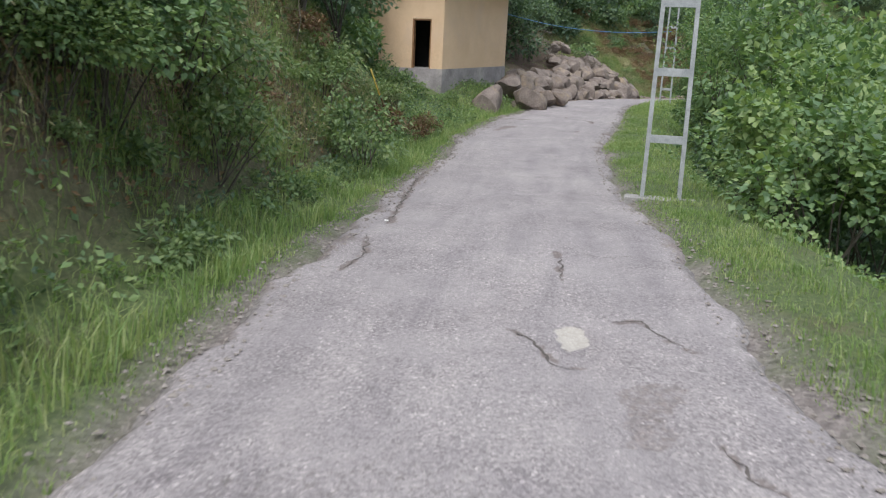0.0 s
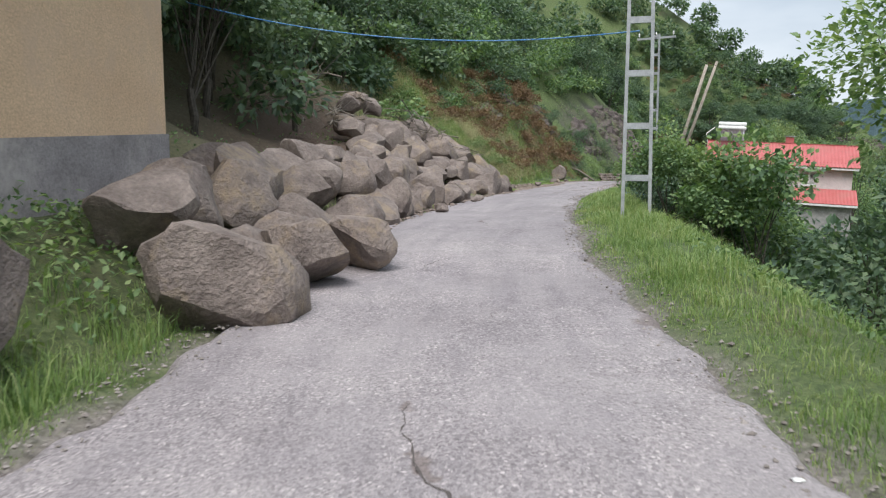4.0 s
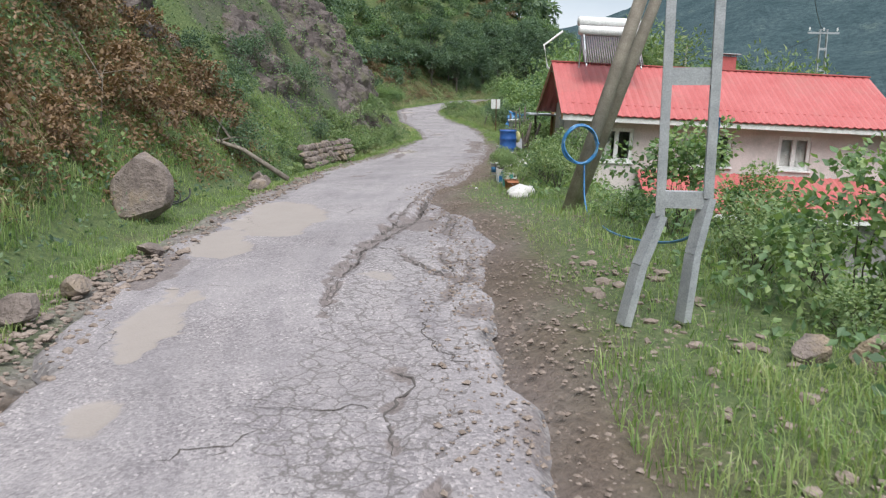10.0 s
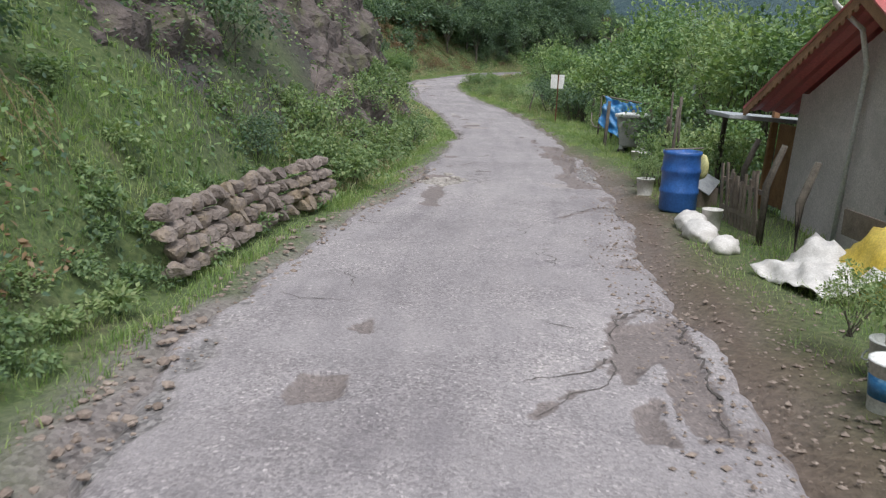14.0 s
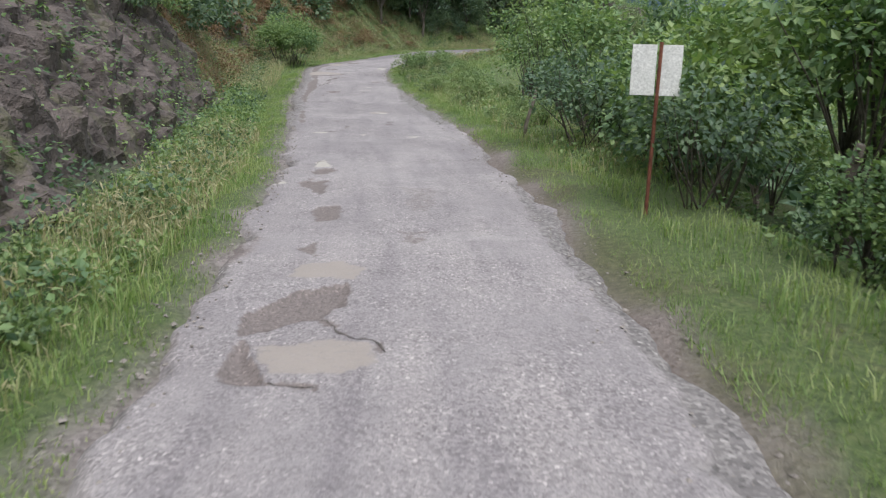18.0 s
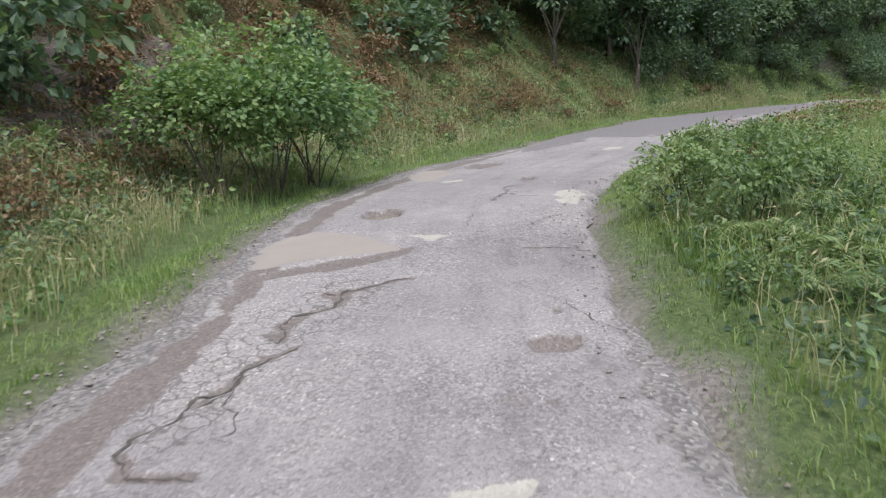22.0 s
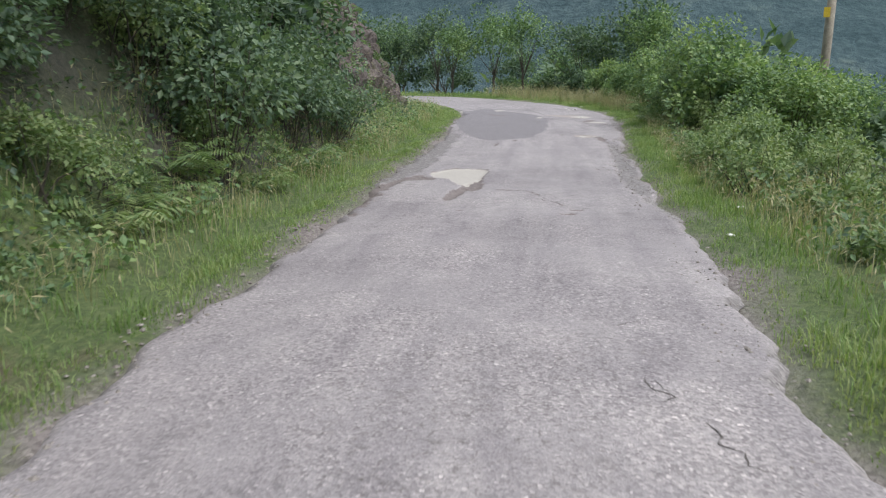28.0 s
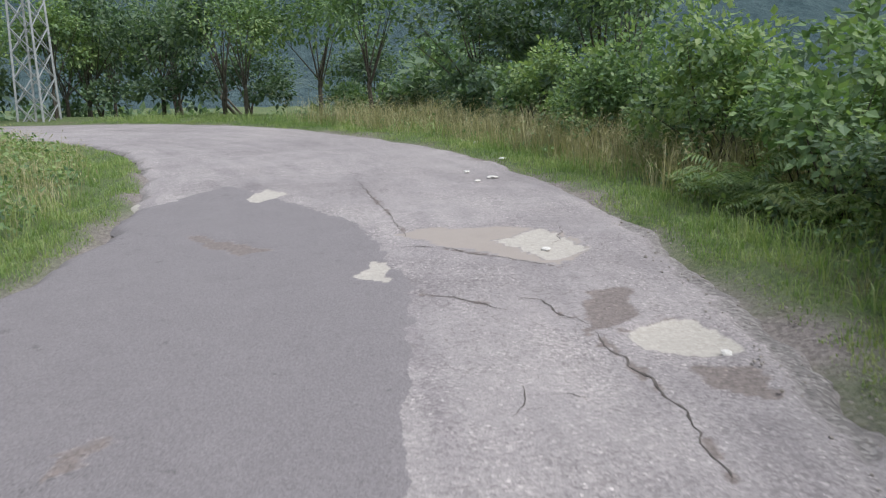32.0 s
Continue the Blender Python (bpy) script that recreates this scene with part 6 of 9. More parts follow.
scatter(["weed", "weed", "light"], 20.4, 24.6, -0.9, -4.2, 70, 0.35, 0.7, gap=0.5)
scatter(["hazel", "dark"], 26.7, 27.9, -3.2, -6.5, 8, 0.8, 1.1, gap=1.3)
scatter(["hazel", "paletree", "light"], 28.0, 30.4, -5.2, -8.5, 16, 0.7, 1.0, gap=1.3)
scatter(["weed", "light"], 28.0, 30.8, -1.3, -4.6, 60, 0.6, 1.0, gap=0.55)
scatter(["hazel", "dark", "hazelfine"], 31.2, 32.3, -3.3, -6.5, 12, 0.8, 1.05, gap=1.2)
scatter(["weed"], 30.4, 32.6, -1.1, -3.4, 40, 0.5, 0.8, gap=0.5)
scatter(["hazel", "hazelfine", "dark"], 31.9, 33.0, -2.3, -3.6, 7, 0.95, 1.2, gap=1.0)
scatter(["hazel", "light", "light"], 31.6, 33.6, -2.4, -5.0, 22, 0.65, 0.9, gap=1.1)
scatter(["hazel", "dark", "light"], 32.6, 34.8, -1.9, -4.6, 26, 0.6, 0.95, gap=0.9)
scatter(["hazel", "dark", "light"], 33.6, 36.0, -3.5, -8.0, 22, 0.6, 0.95, gap=1.3)
scatter(["tree", "darktree", "hazel"], 35.0, 40.0, -6.0, -16.0, 26, 1.0, 1.4, gap=2.2)
scatter(["tree", "darktree", "dark"], 34.8, 39.6, -3.6, -8.0, 30, 0.85, 1.2, gap=1.5)
for x, y, s in ((-1.6, 32.6, 0.9), (-2.6, 33.6, 1.1), (-2.2, 31.4, 0.9), (-3.4, 35.0, 1.2), (-0.9, 33.4, 0.6), (0.3, 33.6, 0.5), (-1.4, 33.9, 0.7)):
    plant("weed", x, y, s * 1.4, 1.2)
for x, y in ((-3.6, 33.0), (-4.2, 36.0), (-3.4, 31.0)):
    plant("light", x, y, 1.0)
# uphill side: near bushes, then the slope
for t_, d_, q in ((0.85, 4.1, 0.6), (0.98, 4.2, 0.8), (1.15, 4.9, 0.9), (0.7, 4.6, 0.8), (0.95, 5.4, 1.0)):
    plant("hazelfine", *[float(c) for c in at_way(t_, d_)], q, 1.0)
for t_, d_, q in ((0.78, 4.3, 0.9), (0.92, 4.5, 1.0), (1.06, 4.7, 0.9)):
    plant("dark", *[float(c) for c in at_way(t_, d_)], q, 1.0)
for t_, d_, q in ((2.3, 6.4, 0.9), (2.55, 6.0, 0.9), (2.8, 5.6, 0.8), (2.05, 6.6, 0.9)):
    plant("darktree", *[float(c) for c in at_way(t_, d_)], q, 0.9)
scatter(["weed"], 1.0, 4.6, 0.7, 1.8, 50, 0.35, 0.65, gap=0.4, skip=in_house)
scatter(["darktree", "hazel", "darktree"], 5.2, 7.4, 5.0, 9.5, 22, 0.9, 1.2, gap=1.3, skip=in_house)
scatter(["darktree"], 7.4, 9.6, 7.5, 11.0, 12, 0.9, 1.2, gap=1.5)
scatter(["dark", "darktree", "hazel"], 0.7, 3.0, 4.6, 8.0, 12, 0.8, 1.1, gap=1.5, skip=in_house)
scatter(["weed", "weed", "light", "dead"], 0.2, 3.6, 1.0, 3.2, 40, 0.5, 1.0, gap=0.6, skip=in_house)
scatter(["dark", "rough", "darktree"], 3.2, 5.4, 6.0, 12.0, 14, 0.8, 1.1, gap=1.8, skip=in_house)
scatter(["dark", "light", "weed"], 4.6, 5.6, 2.0, 5.5, 8, 0.6, 0.9, gap=1.0, skip=in_house)
scatter(["weed", "light", "weed"], 8.6, 12.0, 2.2, 7.0, 34, 0.4, 0.8, gap=0.9)
scatter(["weed", "dark", "dead", "weed"], 12.0, 15.6, 1.5, 6.5, 40, 0.4, 0.7, gap=0.8)
scatter(["dead"], 10.8, 14.8, 2.0, 7.0, 80, 0.5, 0.9, gap=0.7)
scatter(["dark", "dead", "dead"], 10.0, 15.2, 5.0, 9.0, 26, 0.6, 1.0, gap=1.3)
scatter(["weed", "light"], 16.2, 17.7, 0.8, 2.0, 34, 0.5, 0.8, gap=0.4)
scatter(["weed", "dark", "weed"], 14.4, 16.7, 1.1, 4.5, 30, 0.4, 0.7, gap=0.6)
scatter(["weed"], 14.6, 16.2, 0.75, 1.5, 30, 0.4, 0.7, gap=0.4)
scatter(["weed"], 16.2, 20.4, 0.8, 1.5, 26, 0.4, 0.7, gap=0.7)
scatter(["dark", "dead", "weed"], 22.6, 26.4, 5.0, 8.0, 30, 0.6, 1.0, gap=1.0)
scatter(["weed"], 23.4, 27.6, 1.8, 4.6, 46, 0.4, 0.75, gap=0.7)
scatter(["hazelfine", "dark"], 20.3, 22.3, 3.4, 6.2, 14, 0.6, 0.9, gap=1.1)
scatter(["weed"], 19.6, 22.8, 0.9, 2.6, 60, 0.3, 0.5, gap=0.5)
scatter(["weed", "dead", "weed", "weed"], 23.0, 28.0, 1.8, 4.6, 70, 0.35, 0.6, gap=0.6)
scatter(["dark"], 26.7, 29.4, 2.9, 4.4, 14, 0.7, 1.0, gap=1.0)
scatter(["weed", "weed", "weed"], 26.6, 31.2, 1.8, 4.6, 60, 0.4, 0.75, gap=0.6)
scatter(["darktree"], 26.9, 29.6, 2.9, 4.4, 9, 0.8, 1.0, gap=1.5)
scatter(["dead", "dead", "dark", "weed"], 21.6, 26.2, 4.0, 8.0, 70, 0.7, 1.2, gap=1.0)
scatter(["darktree"], 26.3, 30.0, 3.4, 5.4, 15, 0.95, 1.25, gap=1.4)
scatter(["darktree", "dark"], 25.6, 30.6, 5.0, 8.5, 26, 0.9, 1.2, gap=1.5)
scatter(["dark"], 29.6, 31.4, 2.0, 3.6, 16, 0.7, 1.0, gap=0.9)
scatter(["darktree"], 29.4, 31.6, 3.6, 6.0, 9, 0.8, 1.05, gap=1.4)
scatter(["dark", "dead", "dark"], 24.4, 26.4, 5.5, 9.0, 12, 0.8, 1.1, gap=1.5)
for x, y, z_ in ((63.2, 137.4, 1.0), (64.2, 138.6, 0.85), (62.2, 136.9, 0.9)):
    plant("hazelfine", x, y, z_, 0.95)
scatter(["dark", "light", "weed"], 27.6, 31.0, 2.2, 4.4, 40, 0.5, 0.85, gap=0.8)
scatter(["dark", "weed"], 30.8, 33.5, 3.0, 8.0, 16, 0.6, 0.9, gap=1.2)
scatter(["rough", "roughlight", "rough"], -1.5, 5.4, 5.5, 22.0, 190, 0.7, 1.15, gap=1.5, skip=in_house)
scatter(["rough", "roughlight", "rough"], 5.0, 15.6, 7.0, 26.0, 330, 0.7, 1.2, gap=1.3, skip=off_limits)
scatter(["rough", "roughlight", "rough"], 15.6, 23.0, 6.0, 24.0, 260, 0.65, 1.15, gap=1.5)
scatter(["rough", "roughlight", "rough", "dead"], 22.6, 33.0, 6.0, 24.0, 330, 0.7, 1.2, gap=1.3)
scatter(["darktree"], 17.2, 22.4, 5.6, 7.4, 10, 0.8, 1.0, gap=2.0)
scatter(["darktree", "tree"], 5.0, 13.0, 9.0, 20.0, 22, 0.9, 1.3, gap=2.5)


def merged(parts):
    vs, fs, k = [], [], 0
    for v, f in parts:
        vs.append(v)
        fs.append(f + k)
        k += len(v)
    return np.vstack(vs), np.vstack(fs)


for key, mat, label, cat in (("rough", M_LEAF_DARK, "mixed dark green scrub covering the hillside", "scrub"), ("roughlight", M_LEAF, "lighter green scrub covering the hillside", "scrub"),
                             ("weed", M_LEAF_PALE, "knee-high green weeds on the banks", "weeds"), ("dead", M_DEAD, "dry brown brushwood on the banks", "brushwood")):
    nm = {"rough": "hillside_scrub", "roughlight": "light_scrub", "weed": "bank_weeds", "dead": "brushwood"}[key]
    tagged(new(nm, mesh_np(nm, *merged(HILL[key]), mat)), label, cat, kind="stuff")


# woods farther up the hill and down in the valley
def woods():
    out = []
    base = [leaf_cloud(230, 2.6, 2.6, 2.6, 2.6, 0.8, 16, 60 + s)[:2] for s in range(4)]
    n = 0
    while n < 900:
        t, d = RNG.uniform(-3, 40), (RNG.uniform(20, 62) if RNG.random() < 0.7 else RNG.uniform(-60, -12))
        x, y = at_way(t, d)
        if in_house(x, y):
            continue
        i, dd = along([x], [y])
        if abs(dd[0]) < abs(d) - 2:
            continue
        z = zat(x, y) - 1.4
        s = RNG.uniform(0.7, 1.25)
        a = RNG.uniform(0, 6.28)
        v, f = base[n % 4]
        c, q = math.cos(a), math.sin(a)
        w = np.stack([(v[:, 0] * c - v[:, 1] * q) * s + x, (v[:, 0] * q + v[:, 1] * c) * s + y, v[:, 2] * s + z], 1)
        out.append((w, f))
        n += 1
    return merged(out)


tagged(new("hillside_woods", mesh_np("hillside_woods", *woods(), M_LEAF_DARK)), "dense green woods on the hillside and in the valley", "woods", kind="stuff")


# ---------------------------------------------------------------- grass and undergrowth
def spots(n, t0, t1, e0, e1, side, rng, power=1.0):
    """Random places a distance e beyond the road's edge."""
    t = rng.uniform(t0, t1, n)
    e = e0 + (e1 - e0) * rng.random(n) ** power
    k = np.interp(t, WAY[:, 3], np.arange(len(WAY)))
    i = np.clip(np.round(k).astype(int), 0, len(WAY) - 1)
    x0, y0 = np.interp(k, np.arange(len(WAY)), WAY[:, 0]), np.interp(k, np.arange(len(WAY)), WAY[:, 1])
    d = np.interp(k, np.arange(len(WAY)), EDGE_L) + e if side > 0 else np.interp(k, np.arange(len(WAY)), EDGE_R) - e
    x, y = x0 - TAN[i, 1] * d, y0 + TAN[i, 0] * d
    j, dd = along(x, y)
    ok = np.abs(dd) > np.abs(d) - 0.35
    return x[ok], y[ok], e[ok], t[ok]


def blades(x, y, h, w, lean, rng):
    """Bent blades; short ones are straight. Returns corners, faces and tips."""
    n = len(x)
    z = ground_z(x, y)
    p = np.stack([x, y, z - 0.02], 1)
    a = rng.uniform(0, 6.28, n)
    side = np.stack([np.cos(a), np.sin(a), np.zeros(n)], 1) * (w * 0.5)[:, None]
    b = a + 1.57 + rng.normal(0, 0.4, n)
    fwd = np.stack([np.cos(b), np.sin(b), np.zeros(n)], 1)
    mid = p + fwd * (h * lean * 0.3)[:, None] + np.array([0, 0, 1.0]) * (h * 0.6)[:, None]
    tip = p + fwd * (h * lean)[:, None] + np.array([0, 0, 1.0]) * (h * (1 - 0.25 * lean))[:, None]
    if h.max() < 0.2:
        return np.stack([p - side, p + side, tip], 1).reshape(-1, 3), np.arange(3 * n).reshape(n, 3), tip, fwd
    v = np.stack([p - side, p + side, mid + side * 0.75, mid - side * 0.75, tip], 1).reshape(-1, 3)
    k = np.arange(n)[:, None] * 5
    f = np.stack([k + [0, 1, 2], k + [0, 2, 3], k + [3, 2, 4]], 1).reshape(-1, 3)
    return v, f, tip, fwd


def grass(name, label, mat, runs, seed, heads=0.0):
    rng = np.random.default_rng(seed)
    out, ears = [], []
    for n, t0, t1, e0, e1, side, h0, h1, w in runs:
        x, y, e, t = spots(n, t0, t1, e0, e1, side, rng)
        patch = np.clip(0.55 + wobble(x, y, 1.3, seed) * 0.6 + wobble(x, y, 0.3, seed + 1) * 0.35, 0.1, 1.3)
        keep = rng.random(len(x)) < 0.3 + patch * 0.65
        x, y, patch, e = x[keep], y[keep], patch[keep], e[keep]
        edge = np.clip(e / 0.3, 0.5, 1)
        h = rng.uniform(h0, h1, len(x)) * (0.5 + 0.55 * patch) * edge
        v, f, tip, fwd = blades(x, y, h, np.full(len(x), w) * rng.uniform(0.6, 1.3, len(x)), rng.uniform(0.15, 1.0, len(x)), rng)
        out.append((v, f))
        if heads:
            pick = rng.random(len(tip)) < heads
            hv, hf = leaves(tip[pick], fwd[pick], 0.11, width=0.17, droop=0.5, fold=0.03, rng=rng)
            ears.append((hv, np.vstack([hf[:, [0, 1, 2]], hf[:, [0, 2, 3]]])))
    return tagged(new(name, mesh_np(name, *merged(out + ears), mat)), label, "grass", kind="stuff")


grass("short_grass", "short bright green grass along both edges of the road", M_GRASS, [
    (75000, -0.8, 9.2, 0.0, 0.9, 1, 0.05, 0.17, 0.009), (56000, 11.4, 16.5, 0.25, 2.6, 1, 0.05, 0.19, 0.009), (110000, 16.0, 36.5, 0.0, 0.9, 1, 0.05, 0.18, 0.009),
    (75000, -0.8, 9.6, 0.0, 1.1, -1, 0.05, 0.17, 0.009), (24000, 9.4, 16.5, 0.55, 2.4, -1, 0.04, 0.14, 0.009), (6000, 16.3, 17.7, 0.5, 1.4, -1, 0.05, 0.16, 0.009), (16000, 17.7, 20.2, 0.15, 1.2, -1, 0.05, 0.16, 0.009), (99000, 20.0, 37.0, 0.0, 1.0, -1, 0.05, 0.18, 0.009)], 30)
grass("grass", "taller green grass on the verges", M_GRASS, [
    (34000, -0.8, 5.0, 0.3, 2.4, 1, 0.16, 0.42, 0.011), (44000, -0.6, 3.2, 1.8, 5.2, 1, 0.25, 0.6, 0.012), (34000, 8.5, 13.0, 1.5, 7.5, 1, 0.25, 0.65, 0.012), (9000, 5.0, 9.0, 0.3, 1.2, 1, 0.1, 0.25, 0.011), (26000, 9.0, 16.0, 1.5, 3.4, 1, 0.1, 0.3, 0.011),
    (20000, 16.0, 21.0, 0.5, 2.0, 1, 0.12, 0.36, 0.011), (44000, 20.5, 36.0, 0.7, 3.0, 1, 0.12, 0.36, 0.011), (20000, -0.8, 5.0, 0.9, 2.8, -1, 0.08, 0.25, 0.011),
    (22000, 5.0, 8.0, 0.5, 3.0, -1, 0.12, 0.36, 0.011), (30000, 8.0, 11.4, 0.35, 4.8, -1, 0.06, 0.22, 0.01), (14000, 9.4, 16.5, 1.2, 3.4, -1, 0.08, 0.24, 0.011), (13000, 16.9, 21.0, 0.9, 2.4, -1, 0.1, 0.28, 0.011),
    (44000, 20.5, 27.5, 0.5, 4.2, -1, 0.12, 0.42, 0.012), (40000, 27.5, 37.0, 0.6, 3.8, -1, 0.12, 0.4, 0.012)], 31)
grass("dry_grass", "tall pale dry grass with seed heads on the bank", M_STRAW, [
    (26000, -0.4, 3.5, 1.9, 5.4, 1, 0.25, 0.6, 0.01), (24000, 8.4, 12.8, 1.6, 8.0, 1, 0.4, 0.85, 0.01), (9000, 16.2, 20.4, 0.6, 1.7, 1, 0.2, 0.45, 0.009),
    (27000, 22.0, 28.4, 1.0, 4.8, 1, 0.3, 0.75, 0.009), (9000, 27.5, 36.0, 0.9, 3.2, 1, 0.3, 0.65, 0.009), (12000, 33.6, 35.8, 1.0, 4.5, -1, 0.5, 1.1, 0.01),
    (7000, 19.5, 26.0, 0.6, 4.0, -1, 0.25, 0.6, 0.009), (7000, 29.0, 33.0, 0.8, 3.0, -1, 0.3, 0.6, 0.009)], 33, 0.5)


def undergrowth(runs, seed, size):
    rng = np.random.default_rng(seed)
    out = []
    for n, t0, t1, e0, e1, side, tall in runs:
        x, y, e, t = spots(n, t0, t1, e0, e1, side, rng)
        ok = np.array([not in_house(a, b, 0.05) for a, b in zip(x, y)]) if t0 < 16 else np.ones(len(x), bool)
        ok &= wobble(x, y, 1.0, seed + 2) + rng.normal(0, 0.4, len(x)) > -0.35
        x, y = x[ok], y[ok]
        h = tall * (0.5 + 0.5 * wobble(x, y, 0.8, seed)) * rng.random(len(x))
        p = np.stack([x, y, ground_z(x, y) + np.abs(h) + 0.03], 1)
        o = unit(rng.normal(0, 1, (len(x), 3)) * np.array([1, 1, 0.3]))
        out.append(leaves(p, o, size, rng=rng))
    return merged(out)


tagged(new("undergrowth", mesh_np("undergrowth", *undergrowth([
    (32000, -0.6, 5.4, 0.9, 5.0, 1, 0.45), (3000, 5.0, 9.0, 0.7, 9.0, 1, 0.25), (14000, 8.6, 12.0, 1.6, 8.0, 1, 0.4), (16000, 12.0, 16.6, 1.6, 7.0, 1, 0.45), (5000, 16.0, 18.4, 0.6, 1.3, 1, 0.35),
    (10000, 18.3, 21.6, 0.7, 2.1, 1, 0.35), (60000, 21.6, 33.5, 1.1, 6.5, 1, 0.6), (9000, 33.0, 36.0, 1.0, 5.0, 1, 0.5), (9000, -0.6, 6.0, 1.4, 5.0, -1, 0.3),
    (9000, 6.0, 11.5, 2.2, 7.0, -1, 0.3), (12000, 11.0, 19.5, 1.8, 6.0, -1, 0.35), (20000, 19.5, 27.0, 1.0, 7.0, -1, 0.5), (22000, 27.0, 36.0, 1.0, 6.0, -1, 0.55)], 41, 0.1), M_LEAF)),
    "low leafy weeds and brambles covering the banks", "weeds", kind="stuff")
tagged(new("leafy_undergrowth", mesh_np("leafy_undergrowth", *undergrowth([
    (14000, -0.6, 4.4, 1.2, 4.5, 1, 0.6), (9000, 12.0, 16.6, 1.0, 6.0, 1, 0.6), (9000, 18.3, 22.0, 0.8, 3.6, 1, 0.6), (44000, 21.7, 33.5, 1.5, 5.5, 1, 0.8), (8000, 22.0, 26.0, 0.5, 3.0, -1, 0.5), (14000, 27.5, 33.5, 1.2, 4.0, -1, 0.6)], 47, 0.085), M_LEAF_DARK)),
    "dark green brambles and nettles on the banks", "weeds", kind="stuff")
tagged(new("withered_undergrowth", mesh_np("withered_undergrowth", *undergrowth([
    (6000, 0.4, 3.0, 1.6, 4.6, 1, 0.5), (50000, 10.5, 15.2, 1.7, 7.5, 1, 0.5), (9000, 13.0, 15.2, 1.3, 3.5, 1, 0.35), (9000, 20.8, 22.0, 2.2, 5.0, 1, 0.5), (70000, 21.5, 26.8, 2.4, 7.5, 1, 0.7), (5000, 24.0, 26.5, 0.8, 3.0, -1, 0.6)], 43, 0.09), M_DEAD)),
    "withered brown leaves hanging on the banks", "weeds", kind="stuff")


# dry roots and stems that hang down the cut banks
def hanging(runs, seed):
    rng = np.random.default_rng(seed)
    out = []
    for n, t0, t1, e0, e1, long in runs:
        x, y, e, t = spots(n, t0, t1, e0, e1, 1, rng)
        ok = wobble(x, y, 1.2, seed + 1) + rng.normal(0, 0.3, len(x)) > -0.1
        x, y = x[ok], y[ok]
        i, d = along(x, y)
        away = np.stack([TAN[i, 1], -TAN[i, 0], np.zeros(len(x))], 1)
        h = (long * rng.uniform(0.4, 1.0, len(x)))[:, None]
        p = np.stack([x, y, ground_z(x, y) + rng.uniform(0.05, 0.35, len(x))], 1)
        side = np.stack([TAN[i, 0], TAN[i, 1], np.zeros(len(x))], 1) * rng.uniform(0.004, 0.01, len(x))[:, None]
        lean = rng.normal(0, 0.18, (len(x), 3)) * h
        m = p + away * h * 0.3 - np.array([0, 0, 0.3]) * h + lean * 0.5
        q = p + away * h * 0.42 - np.array([0, 0, 0.85]) * h + lean
        f = np.arange(4 * len(x)).reshape(-1, 4)
        out.append((np.stack([p - side, p + side, m + side, m - side], 1).reshape(-1, 3), f))
        out.append((np.stack([m - side, m + side, q + side * 0.4, q - side * 0.4], 1).reshape(-1, 3), f))
    return merged(out)


tagged(new("hanging_roots", mesh_np("hanging_roots", *hanging([(16000, 22.2, 26.2, 3.0, 7.0, 1.3), (5000, 20.8, 22.4, 2.6, 5.6, 0.9), (7000, 11.0, 15.4, 2.2, 7.0, 1.0), (4000, 0.4, 2.8, 2.2, 4.6, 0.8)], 61), M_DEAD)),
       "dry brown roots and stems hanging down the cut banks", "roots", kind="stuff")


# ferns: arching fronds with paired leaflets
def fern_mesh(seed):
    rng = np.random.default_rng(seed)
    vs, fs, k = [], [], 0
    for a in np.linspace(0, 6.28, 11, endpoint=False) + rng.normal(0, 0.25, 11):
        n = 15
        long, up = rng.uniform(0.7, 1.05), rng.uniform(0.45, 0.85)
        u = np.linspace(0.12, 1, n)
        r, z = long * u, up * 1.7 * u - up * 1.15 * u ** 2.2
        d, s = np.array([math.cos(a), math.sin(a), 0]), np.array([-math.sin(a), math.cos(a), 0])
        spine = d * r[:, None] + np.array([0, 0, 1.0]) * z[:, None]
        wide = 0.27 * long * np.sin(np.clip(u * 1.1, 0, 1) * 2.75) ** 0.8 + 0.015
        for sg in (-1, 1):
            tip = spine + s * sg * wide[:, None] + d * wide[:, None] * 0.35 - np.array([0, 0, 1.0]) * (wide * rng.uniform(0.1, 0.5, n))[:, None]
            mid = (spine + tip) / 2 + np.array([0, 0, 0.01])
            t = d * 0.026 * long
            v = np.stack([spine, mid - t, tip, mid + t], 1).reshape(-1, 3)
            vs.append(v)
            fs.append(np.arange(4 * n).reshape(n, 4) + k)
            k += 4 * n
    return mesh_np("fronds", np.vstack(vs), np.vstack(fs), M_LEAF_PALE)


FERNS = [fern_mesh(s) for s in (70, 71, 72)]


def ferns(t0, t1, e0, e1, n, s0, s1, side=-1):
    x, y, e, t = spots(n, t0, t1, e0, e1, side, RNG)
    for a, b in zip(x, y):
        q = RNG.uniform(s0, s1)
        root = thing("fern", "green fern with arching feathery fronds on the verge", "fern", "ferns along the road")
        root.matrix_world = Matrix.Translation((float(a), float(b), zat(float(a), float(b)))) @ Matrix.Rotation(RNG.uniform(0, 6.28), 4, "Z") @ Matrix.Diagonal((q, q, q * RNG.uniform(0.8, 1.3), 1))
        o = new("fronds", FERNS[RNG.integers(3)])
        o.parent = root


ferns(22.9, 24.8, 0.9, 3.4, 56, 0.38, 0.62)
ferns(30.9, 32.8, 1.6, 3.4, 16, 0.6, 0.9)
ferns(32.4, 33.7, 1.1, 2.8, 22, 0.6, 0.95)
ferns(29.0, 30.2, 1.4, 2.4, 8, 0.6, 0.9, 1)

